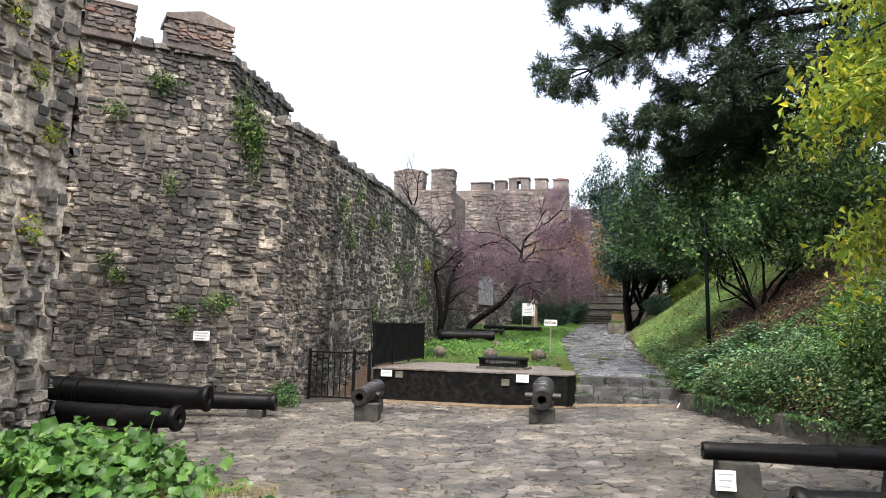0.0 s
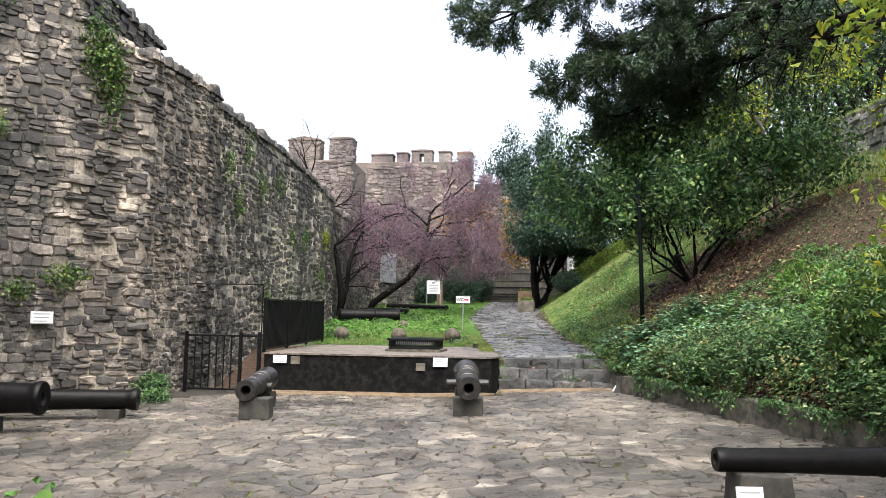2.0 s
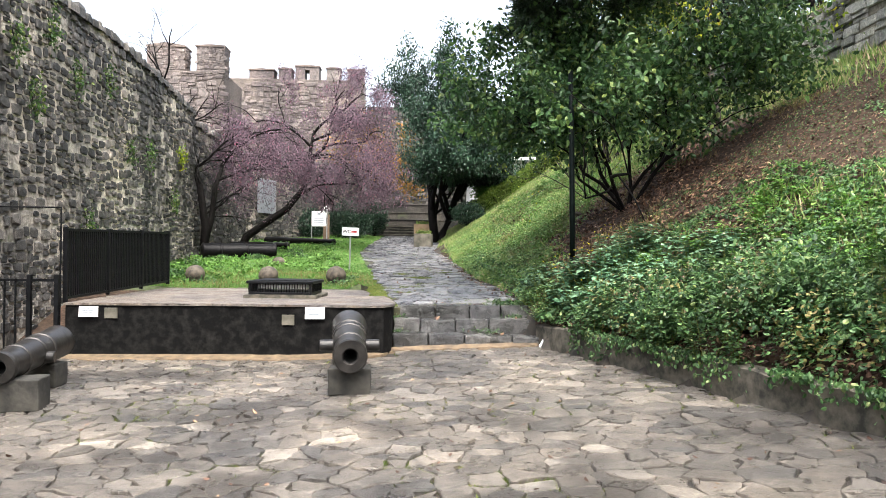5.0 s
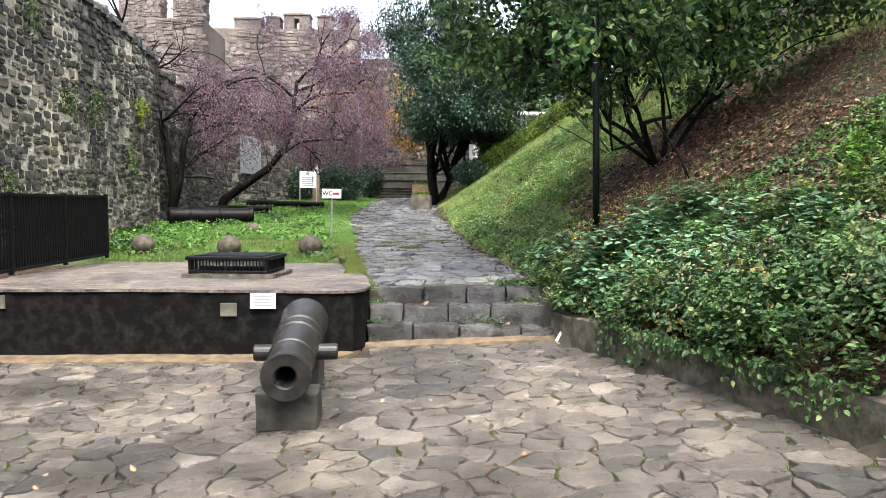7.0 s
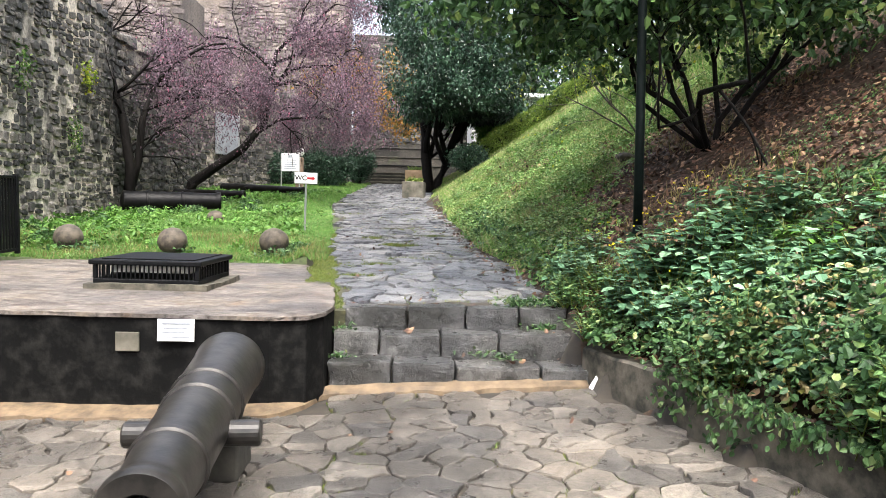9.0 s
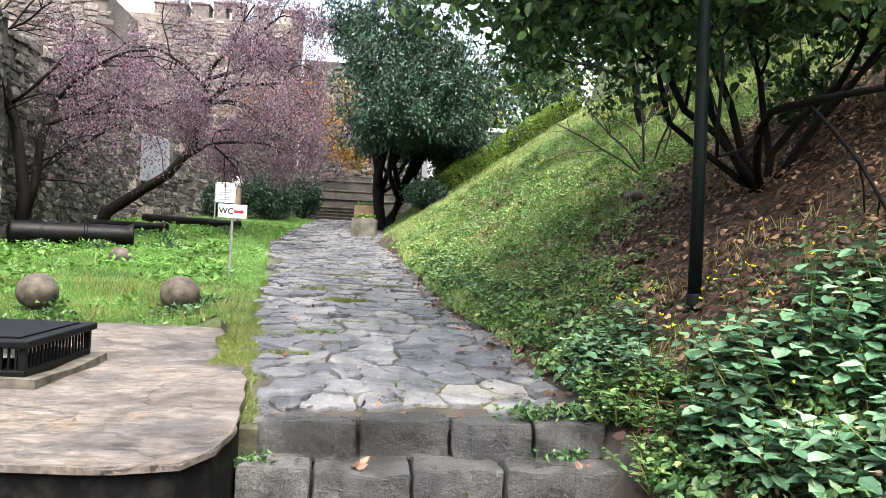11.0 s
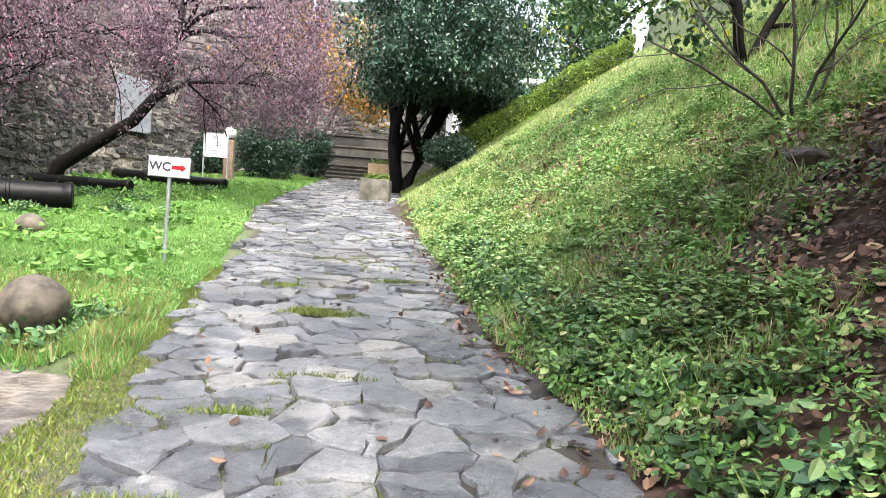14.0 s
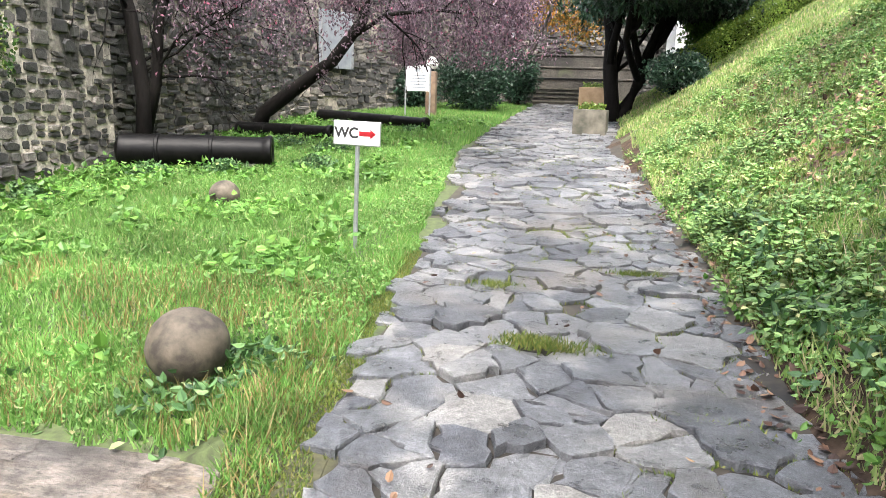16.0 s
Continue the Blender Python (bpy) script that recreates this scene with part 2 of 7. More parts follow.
M["kerb"] = plain_mat("weathered_kerb_concrete", (0.022, 0.022, 0.016), (0.13, 0.115, 0.088), 7, 0.85, 0, 0.9, 12)
M["block"] = plain_mat("mossy_dark_block", (0.01, 0.01, 0.008), (0.05, 0.046, 0.037), 6, 0.8, 0, 0.7, 9)
M["plaque"] = plain_mat("white_plaque", (0.66, 0.66, 0.66), (0.78, 0.78, 0.78), 6, 0.35, 0, 0.05)
M["ink"] = plain_mat("grey_print", (0.2, 0.22, 0.25), (0.26, 0.28, 0.3), 6, 0.5, 0, 0.02)
M["black_ink"] = plain_mat("black_print", (0.015, 0.015, 0.015), (0.025, 0.025, 0.025), 6, 0.5, 0, 0.02)
M["red"] = plain_mat("red_print", (0.55, 0.02, 0.03), (0.62, 0.03, 0.04), 6, 0.5, 0, 0.02)
M["black_metal"] = plain_mat("black_painted_metal", (0.0025, 0.0027, 0.0032), (0.006, 0.0065, 0.0075), 10, 0.5, 0, 0.15, spec=0.13)
M["green_metal"] = plain_mat("dark_green_painted_metal", (0.0025, 0.005, 0.0046), (0.005, 0.0095, 0.0085), 10, 0.5, 0, 0.15, spec=0.13)
M["grey_metal"] = plain_mat("galvanised_post", (0.3, 0.31, 0.32), (0.42, 0.43, 0.44), 12, 0.4, 0.6, 0.1)
M["ball"] = plain_mat("stone_ball", (0.0288, 0.02304, 0.0168), (0.1008, 0.0828, 0.0595), 9, 0.8, 0, 0.7)
M["white"] = plain_mat("white_paint", (0.7, 0.7, 0.69), (0.8, 0.8, 0.79), 4, 0.5, 0, 0.1)
M["terracotta"] = plain_mat("terracotta", (0.3, 0.2, 0.11), (0.42, 0.29, 0.17), 6, 0.8, 0, 0.2)
M["rust"] = plain_mat("brown_post_stone", (0.12, 0.08, 0.055), (0.22, 0.15, 0.1), 6, 0.8, 0, 0.3)
M["glass_dark"] = plain_mat("dark_window", (0.02, 0.025, 0.03), (0.04, 0.045, 0.05), 4, 0.1, 0, 0.0)
M["globe"] = plain_mat("opal_globe", (0.75, 0.75, 0.72), (0.82, 0.82, 0.8), 4, 0.25, 0, 0.0)
M["tin"] = plain_mat("grey_sheet_metal", (0.25, 0.27, 0.3), (0.36, 0.38, 0.41), 4, 0.45, 0.5, 0.1)
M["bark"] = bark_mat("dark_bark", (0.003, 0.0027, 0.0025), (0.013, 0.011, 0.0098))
M["bark_grey"] = bark_mat("grey_bark", (0.035, 0.03, 0.027), (0.1, 0.088, 0.075))
M["grass"] = leaf_mat("lawn_grass", [(0, (0.085, 0.195, 0.04)), (0.5, (0.14, 0.29, 0.064)), (0.88, (0.215, 0.35, 0.1)), (1, (0.34, 0.32, 0.16))], trans=0.4)
M["bank_grass"] = leaf_mat("bank_grass", [(0, (0.12, 0.21, 0.05)), (0.45, (0.21, 0.33, 0.085)), (0.75, (0.33, 0.4, 0.14)), (1, (0.56, 0.4, 0.29))], trans=0.4)
M["dry_grass"] = leaf_mat("dry_grass", [(0, (0.13, 0.13, 0.035)), (0.5, (0.22, 0.19, 0.07)), (1, (0.33, 0.26, 0.12))])
M["nettle"] = leaf_mat("weed_leaf", [(0, (0.022, 0.058, 0.02)), (0.5, (0.06, 0.13, 0.043)), (0.9, (0.115, 0.205, 0.07)), (1, (0.24, 0.27, 0.11))], 0.45, 0.18)
M["blue_weed"] = leaf_mat("grey_green_weed_leaf", [(0, (0.04, 0.095, 0.05)), (0.6, (0.09, 0.19, 0.1)), (1, (0.18, 0.29, 0.17))], 0.5, 0.15)
M["mallow"] = leaf_mat("mallow_leaf", [(0, (0.04, 0.11, 0.015)), (0.6, (0.08, 0.19, 0.028)), (1, (0.14, 0.26, 0.05))])
M["litter"] = leaf_mat("fallen_leaf", [(0, (0.035, 0.02, 0.015)), (0.45, (0.085, 0.045, 0.03)), (0.75, (0.16, 0.088, 0.055)), (0.93, (0.27, 0.165, 0.1)), (1, (0.45, 0.31, 0.18))], 0.6, 0.1)
M["plum"] = leaf_mat("purple_plum_leaf", [(0, (0.042, 0.025, 0.037)), (0.4, (0.105, 0.068, 0.09)), (0.75, (0.2, 0.135, 0.17)), (0.94, (0.3, 0.205, 0.25)), (1, (0.34, 0.08, 0.145))], 0.5, 0.25)
M["laurel"] = leaf_mat("dark_evergreen_leaf", [(0, (0.008, 0.022, 0.012)), (0.6, (0.019, 0.049, 0.027)), (0.92, (0.046, 0.09, 0.052)), (1, (0.085, 0.14, 0.088))], 0.32, 0.1)
M["hazel"] = leaf_mat("broad_green_leaf", [(0, (0.018, 0.046, 0.016)), (0.5, (0.042, 0.096, 0.031)), (0.87, (0.088, 0.165, 0.046)), (1, (0.2, 0.26, 0.07))], 0.42, 0.28)
M["yellow_leaf"] = leaf_mat("yellowing_leaf", [(0, (0.1, 0.17, 0.025)), (0.5, (0.22, 0.3, 0.035)), (0.85, (0.37, 0.41, 0.04)), (1, (0.54, 0.46, 0.04))], 0.45, 0.45)
M["orange_leaf"] = leaf_mat("orange_leaf", [(0, (0.07, 0.085, 0.02)), (0.35, (0.17, 0.13, 0.03)), (0.7, (0.34, 0.17, 0.036)), (1, (0.48, 0.23, 0.045))], 0.5, 0.4)
M["pine"] = leaf_mat("pine_needle", [(0, (0.012, 0.026, 0.012)), (0.6, (0.024, 0.048, 0.02)), (1, (0.045, 0.075, 0.03))], 0.5, 0.1)
M["hedge"] = leaf_mat("clipped_hedge_leaf", [(0, (0.06, 0.12, 0.016)), (0.5, (0.13, 0.21, 0.03)), (1, (0.24, 0.31, 0.06))], 0.45, 0.2)
M["mallow_dark"] = leaf_mat("mallow_leaf_deep", [(0, (0.025, 0.07, 0.01)), (0.6, (0.05, 0.125, 0.02)), (1, (0.095, 0.18, 0.035))])
M["ivy"] = leaf_mat("ivy_leaf", [(0, (0.022, 0.06, 0.014)), (0.6, (0.055, 0.12, 0.025)), (1, (0.17, 0.22, 0.05))], 0.4, 0.2)


# ---- mesh helpers ----
def mesh(name, verts, faces, mat, parent=None, smooth=False, label=""):
    me = bpy.data.meshes.new(name)
    me.from_pydata([tuple(v) for v in np.asarray(verts).tolist()], [], faces if isinstance(faces, list) else faces.tolist())
    me.materials.append(mat)
    if smooth:
        me.polygons.foreach_set("use_smooth", np.ones(len(me.polygons), bool))
    ob = new(name, me)
    if parent:
        ob.parent = parent
    if label:
        ob["label"] = label
    return ob


def part(name, bm, mat, parent=None, label="", smooth=False):
    """Links a bmesh as one mesh object under its thing or part."""
    me = bpy.data.meshes.new(name)
    bm.to_mesh(me)
    bm.free()
    me.materials.append(mat)
    if smooth:
        me.polygons.foreach_set("use_smooth", np.ones(len(me.polygons), bool))
    ob = new(name, me)
    if parent:
        ob.parent = parent
    if label:
        ob["label"] = label
    return ob


def thing(name, m, label, category, group=""):
    ob = new(name)
    ob.matrix_world = m
    return tagged(ob, label, category, group)


def bevel(bm, w, seg=2):
    bmesh.ops.bevel(bm, geom=list(bm.edges), offset=w, segments=seg, affect="EDGES", profile=0.5)
    return bm


def box(x0, x1, y0, y1, z0, z1, w=0.0, seg=2, rough=0.0):
    bm = bmesh.new()
    bmesh.ops.create_cube(bm, size=1)
    bmesh.ops.transform(bm, matrix=Matrix.Translation(((x0 + x1) / 2, (y0 + y1) / 2, (z0 + z1) / 2)) @ Matrix.Diagonal((x1 - x0, y1 - y0, z1 - z0, 1)), verts=bm.verts)
    if rough:
        bmesh.ops.subdivide_edges(bm, edges=list(bm.edges), cuts=3, use_grid_fill=True)
        for v in bm.verts:
            v.co += noise.noise_vector(v.co * 4.1) * rough
    elif w:
        bevel(bm, w, seg)
    return bm


def tube(points, radii, sides=8):
    """Vertices and faces of a tapered tube along points."""
    P = np.asarray(points, float)
    T = np.gradient(P, axis=0)
    T /= np.linalg.norm(T, axis=1)[:, None] + 1e-9
    ref = np.array([0.31, 0.22, 0.93]) if abs(T[0][2]) < 0.9 else np.array([1.0, 0.1, 0.0])
    U = np.cross(T, ref)
    U /= np.linalg.norm(U, axis=1)[:, None] + 1e-9
    W = np.cross(T, U)
    a = np.arange(sides) * 2 * np.pi / sides
    V = (P[:, None] + (U[:, None] * np.cos(a)[None, :, None] + W[:, None] * np.sin(a)[None, :, None]) * np.asarray(radii)[:, None, None]).reshape(-1, 3)
    F = [(i * sides + k, i * sides + (k + 1) % sides, (i + 1) * sides + (k + 1) % sides, (i + 1) * sides + k) for i in range(len(P) - 1) for k in range(sides)]
    F.append(tuple(range(sides))[::-1])
    F.append(tuple(range((len(P) - 1) * sides, len(P) * sides)))
    return V, F


def join(pieces):
    V, F, o = [], [], 0
    for v, f in pieces:
        V.append(np.asarray(v))
        F += [tuple(i + o for i in q) for q in f]
        o += len(v)
    return np.concatenate(V), F


def unit(v):
    return v / (np.linalg.norm(v, axis=-1, keepdims=True) + 1e-9)


def leaf_verts(pos, along, side, length, width, curl=0.15, six=False):
    """Folded leaves: each one starts at pos and points along."""
    n = np.cross(along, side)
    L, W = np.asarray(length)[:, None], np.asarray(width)[:, None]
    if six:
        ring = [pos, pos + along * L * 0.25 + side * W * 0.42 + n * L * curl * 0.6, pos + along * L * 0.65 + side * W * 0.38 + n * L * curl * 0.5, pos + along * L - n * L * curl * 0.6, pos + along * L * 0.65 - side * W * 0.38 + n * L * curl * 0.5, pos + along * L * 0.25 - side * W * 0.42 + n * L * curl * 0.6]
        V = np.stack(ring, 1).reshape(-1, 3)
        i = np.arange(len(pos))[:, None] * 6
        return V, np.concatenate([i + np.array([[0, 1, 2, 3]]), i + np.array([[0, 3, 4, 5]])])
    V = np.stack([pos, pos + along * L * 0.5 + side * W * 0.5 + n * L * curl, pos + along * L - n * L * curl, pos + along * L * 0.5 - side * W * 0.5 + n * L * curl], 1).reshape(-1, 3)
    return V, np.arange(len(pos) * 4).reshape(-1, 4)


def leaves(name, pos, size, mat, parent=None, r=rng, flat=0.0, droop=0.0, wide=0.6, up=None, curl=0.15, label="", six=False, slope=0.0):
    """Many leaves as one mesh. flat: how much they lie flat; droop: how much they hang; slope: degrees of the ground they lie on, rising with x."""
    pos = np.asarray(pos)
    k = len(pos)
    a = r.normal(size=(k, 3))
    a[:, 2] *= 1 - flat
    a[:, 2] -= droop * 2
    if up is not None:
        a = unit(a) + np.array([0, 0, up])
    a = unit(a)
    ref = r.normal(size=(k, 3)) * (1 - flat * 0.85) + np.array([0, 0, 3.0]) * flat
    s = unit(np.cross(a, ref))
    if slope:
        c, q = math.cos(radians(slope)), math.sin(radians(slope))
        turn = np.array([(c, 0, -q), (0, 1, 0), (q, 0, c)])
        a, s = a @ turn.T, s @ turn.T
    ln = size * r.uniform(0.6, 1.3, k)
    V, F = leaf_verts(pos, a, s, ln, ln * wide, curl, six)
    return mesh(name, V, F, mat, parent, label=label)


def blades(name, pos, height, mat, parent=None, r=rng, lean=0.45, width=0.012):
    """Grass blades as narrow triangles."""
    pos = np.asarray(pos)
    k = len(pos)
    a = r.uniform(0, 2 * np.pi, k)
    h = height * r.uniform(0.45, 1.3, k)
    s = np.stack([np.cos(a), np.sin(a), np.zeros(k)], 1) * width
    b = r.uniform(0, 2 * np.pi, k)
    d = np.stack([np.cos(b), np.sin(b), np.zeros(k)], 1) * (h * r.uniform(0.1, 1, k) * lean)[:, None]
    V = np.stack([pos - s, pos + s, pos + d + np.stack([0 * h, 0 * h, h], 1)], 1).reshape(-1, 3)
    return mesh(name, V, np.arange(k * 3).reshape(-1, 3), mat, parent)


# ---- ground levels ----
PATH_Y = (10, 17.3, 20.4, 24.6, 27, 30, 34.5, 45, 60, 90)
PATH_Z = (0.5, 0.80, 1.0, 1.18, 1.32, 1.58, 1.93, 2.6, 2.75, 2.9)
EDGE_Y = (-40, 10.9, 16.8, 17.4, 20.2, 22, 24.7, 27, 32.5, 36, 45, 60)
EDGE_X = (15, 3.25, 1.30, 1.15, 0.95, 0.7, 0.68, 0.56, 0.05, 0.35, 0.2, 0.2)
LEFT_Y = (17, 20.3, 23.2, 24.5, 31, 38.9, 46)
LEFT_X = (-0.95, -1.35, -1.73, -1.8, -2.6, -2.5, -2.3)


def yard_z(x, y):
    return 0.12 + (0.045 * (min(x, 4) + 0.5) if x > -2.5 else -0.09) + 0.022 * (max(y, 8) - 13)


def path_z(y):
    return float(np.interp(y, PATH_Y, PATH_Z))


def lawn_z(y):
    u = min(1.0, max(0.0, (y - 20.9) / 1.6))
    return 0.87 * (1 - u) + path_z(y) * u


def edge_x(y):
    return float(np.interp(y, EDGE_Y, EDGE_X))


def left_x(y):
    return float(np.interp(y, LEFT_Y, LEFT_X))


def bank_z(x, y):
    """The bank to the right of the courtyard and the path."""
    d = max(0.0, x - edge_x(y))
    u = min(1.0, max(0.0, (y - 16.2) / 1.2))
    b = (yard_z(x, min(y, 16.9)) + 0.27) * (1 - u) + path_z(y) * u
    z = b + (0.66 - 0.4 * min(1.0, max(0.0, (y - 41.0) / 3))) * min(d, 8.25 - edge_x(y) if edge_x(y) < 8.25 else d)
    if x > 8.3:
        z += 1.15 + 0.42 * min(x - 8.3, 22)
    z += 0.07 * noise.noise((x * 0.9, y * 0.9, 3)) * min(1, d)
    return z


def land_z(x, y):
    if x > edge_x(y) + (0.14 if y < 16.9 else 0):
        return bank_z(x, y) - 0.03
    if x < -8.5:
        return 0.1
    if y < 17.0:
        return yard_z(x, y) - 0.028
    if x < -5.65 and y < 21:
        return yard_z(x, 17) - 0.06 + max(0, y - 18) / 3 * 0.95
    if y < 17.6 or (x < left_x(y) - 0.2 and y < 20.9):
        return yard_z(x, y) - 0.06
    return path_z(y) - 0.03 if x > left_x(y) - 0.35 else lawn_z(y)


def grid_axis(dense0, dense1, step, far0, far1):
    a = list(np.arange(dense0, dense1 + 1e-6, step))
    s, v = step, dense1
    while v < far1:
        s *= 1.6
        v += s
        a.append(v)
    s, v = step, dense0
    while v > far0:
        s *= 1.6
        v -= s
        a.insert(0, v)
    return a


gx, gy = grid_axis(-9.0, 14.0, 0.25, -600, 600), grid_axis(-4.0, 47.0, 0.25, -600, 900)
GV = [(x, y, land_z(x, y)) for y in gy for x in gx]
nx = len(gx)
GF = [(j * nx + i, j * nx + i + 1, (j + 1) * nx + i + 1, (j + 1) * nx + i) for j in range(len(gy) - 1) for i in range(nx - 1)]
ground = tagged(mesh("ground", GV, GF, M["soil"], smooth=True), "brown damp soil of the yard, lawn and bank", "ground", kind="structure")
ground.data.materials.append(M["joint"])
ground.data.materials.append(M["turf"])
ground.data.materials.append(M["moss"])
for f in ground.data.polygons:
    x, y, _ = f.center
    if (y < 17.3 or x > left_x(y) - 0.4) and x < edge_x(y) + 0.05 and x > -9.5:
        f.material_index = (3 if y < 22 else 2) if x < left_x(y) + 0.1 and y > 17.5 else 1
    elif y > 20.5 and x < 9 and not edge_x(y) - 0.1 < x < edge_x(y) + 0.3 and math.exp(-(((x - 4.3) / 2.3) ** 2 + ((y - 19.2) / 2.6) ** 2)) < 0.3 and x > -7.5:
        f.material_index = 2


# ---- masonry ----
def stone_shapes(k, r, boxy=7.0, rough=1.0):
    """Unit stones, 1 by 1, flat back, rounded broken front of depth 1."""
    out = []
    for _ in range(k):
        n = 8
        a = (np.arange(n) + r.uniform(-0.26, 0.26, n) * rough) * 2 * np.pi / n
        rad = 0.5 / (np.abs(np.cos(a)) ** boxy + np.abs(np.sin(a)) ** boxy) ** (1 / boxy) * (1.0 - r.uniform(-0.06, 0.17, n) * rough)
        ring = np.stack([np.cos(a) * rad, np.sin(a) * rad], 1)
        V = np.zeros((24, 3))
        for j, (s, d) in enumerate(((1.0, -0.3), (0.96, 0.7), (0.82, 1.0))):
            q = ring * s
            V[j * 8:j * 8 + 8, 0], V[j * 8:j * 8 + 8, 2] = q[:, 0], q[:, 1]
            V[j * 8:j * 8 + 8, 1] = -(d + (r.uniform(-0.22, 0.22, n) if j else 0))
        out.append(V)
    return out


STONE_F = [(j * 8 + k, j * 8 + (k + 1) % 8, (j + 1) * 8 + (k + 1) % 8, (j + 1) * 8 + k) for j in range(2) for k in range(8)] + [tuple(range(16, 24))]
SHAPES = stone_shapes(18, np.random.default_rng(3))
BLOCKS = stone_shapes(10, np.random.default_rng(4), 24.0, 0.3)


def stone_cells(length, z0, top, r, w=(0.14, 0.42), h=(0.07, 0.2), fill=0.93):
    """Rows of rubble: centre along, height, width, height of each stone."""
    out, z = [], z0
    while True:
        rh = r.uniform(*h)
        if z + rh > max(top(0), top(length), top(length / 2)) + 0.05:
            return out
        s = -r.uniform(0, 0.2)
        while s < length:
            sw = r.uniform(*w) * (0.7 + rh / h[1] * 0.5)
            c = s + sw / 2
            if 0.02 < c < length - 0.02 and z + rh < top(c) + 0.03 and r.random() < fill:
                zz = z + rh / 2 + 0.08 * math.sin(c * 1.3 + z * 2) + 0.04 * math.sin(c * 3.7 - z) + r.normal() * 0.012
                if rh > 0.13 and r.random() < 0.3:
                    for q in (-0.25, 0.25):
                        out.append((c, zz + q * rh, sw * 0.96, rh * 0.5))
                else:
                    out.append((c + r.uniform(-0.01, 0.01), zz, sw * 1.0, rh * r.uniform(0.9, 1.12)))
            s += sw
        z += rh


def lay_stones(host, p0, p1, cells, mat, r, depth=0.05, single=None, limit=300, shapes=SHAPES, askew=0.07):
    """Stones on the face from p0 to p1, seen from its right side; those in the stretch 'single' become parts of their own."""
    p0, p1 = np.array(p0, float), np.array(p1, float)
    t = unit(p1 - p0)
    nrm = np.array([t[1], -t[0]])
    V, F, o, made = [], [], 0, 0
    ang = math.atan2(t[1], t[0])
    protos = stone_meshes(mat)
    for c, z, w, h in cells:
        k = int(r.integers(len(shapes)))
        d = depth * r.uniform(0.35, 1.3)
        if single and made < limit and single(c, z):
            ob = new("stone", protos[k])
            ob.parent = host
            ob.matrix_world = Matrix.Translation((p0[0] + t[0] * c, p0[1] + t[1] * c, z)) @ Matrix.Rotation(ang, 4, "Z") @ Matrix.Rotation(r.normal() * askew, 4, "Y") @ Matrix.Diagonal((w, d, h, 1))
            made += 1
            continue
        S = shapes[k]
        tilt = r.normal() * askew
        lx, lz = S[:, 0] * w, S[:, 2] * h
        lx, lz = lx + lz * tilt, lz - lx * tilt
        q = np.zeros((24, 3))
        q[:, 0] = p0[0] + t[0] * (c + lx) - nrm[0] * S[:, 1] * d
        q[:, 1] = p0[1] + t[1] * (c + lx) - nrm[1] * S[:, 1] * d
        q[:, 2] = z + lz
        V.append(q)
        F += [tuple(i + o for i in f) for f in STONE_F]
        o += 24
    if V:
        return tagged(mesh("stones", np.concatenate(V), F, mat, host), kind="stuff")


PROTO = {}


def stone_meshes(mat):
    if mat.name not in PROTO:
        PROTO[mat.name] = []
        for S in SHAPES:
            me = bpy.data.meshes.new("stone")
            me.from_pydata([tuple(v) for v in S.tolist()], [], STONE_F)
            me.materials.append(mat)
            PROTO[mat.name].append(me)
    return PROTO[mat.name]


def wall_body(name, line, tops, z0, thick, mat, label, ragged=0.12):
    """A thick wall behind a line in plan, its rough top going by heights at the line's points."""
    P = [np.array(p, float) for p in line]
    S, T = [0.0], []
    for a, b in zip(P, P[1:]):
        S.append(S[-1] + np.linalg.norm(b - a))
    k = max(2, int(S[-1] / 0.3))
    ss = sorted(set(list(np.linspace(0, S[-1], k)) + S))
    V = []
    for s in ss:
        x, y = np.interp(s, S, [p[0] for p in P]), np.interp(s, S, [p[1] for p in P])
        i = min(len(P) - 2, int(np.searchsorted(S, s, "right") - 1))
        t = unit(P[i + 1] - P[i])
        bx, by = x - t[1] * thick, y + t[0] * thick
        z = np.interp(s, S, tops) + ragged * (noise.noise((x * 2.1, y * 2.1, 0)) + 0.5 * noise.noise((x * 6, y * 6, 1)))
        V += [(x, y, z0), (x, y, z), (bx, by, z + 0.02), (bx, by, z0)]
    F = []
    for i in range(len(ss) - 1):
        for k in range(4):
            F.append((i * 4 + k, i * 4 + (k + 1) % 4, (i + 1) * 4 + (k + 1) % 4, (i + 1) * 4 + k)[::-1])
    F += [(0, 1, 2, 3), tuple(len(V) - 4 + i for i in (3, 2, 1, 0))]
    return tagged(mesh(name, V, F, mat), label, "wall", kind="structure")


def rim(host, line, tops, mat, r, size=(0.15, 0.4)):
    """Loose coping stones along the top of a wall."""
    P = [np.array(p, float) for p in line]
    V, F, o = [], [], 0
    for (a, za), (b, zb) in zip(zip(P, tops), list(zip(P, tops))[1:]):
        L = np.linalg.norm(b - a)
        t = (b - a) / L
        s = 0.0
        while s < L:
            w = r.uniform(*size)
            for off in (0.08, 0.35):
                S = SHAPES[int(r.integers(len(SHAPES)))]
                q = np.zeros((24, 3))
                hh = r.uniform(0.08, 0.2)
                q[:, 0] = a[0] + t[0] * (s + S[:, 0] * w) - t[1] * (off + S[:, 2] * 0.35)
                q[:, 1] = a[1] + t[1] * (s + S[:, 0] * w) + t[0] * (off + S[:, 2] * 0.35)
                q[:, 2] = za + (zb - za) * s / L - S[:, 1] * hh - 0.05
                V.append(q)
                F += [tuple(i + o for i in f) for f in STONE_F]
                o += 24
            s += w * 0.92
    return tagged(mesh("coping", np.concatenate(V), F, mat, host), kind="stuff")


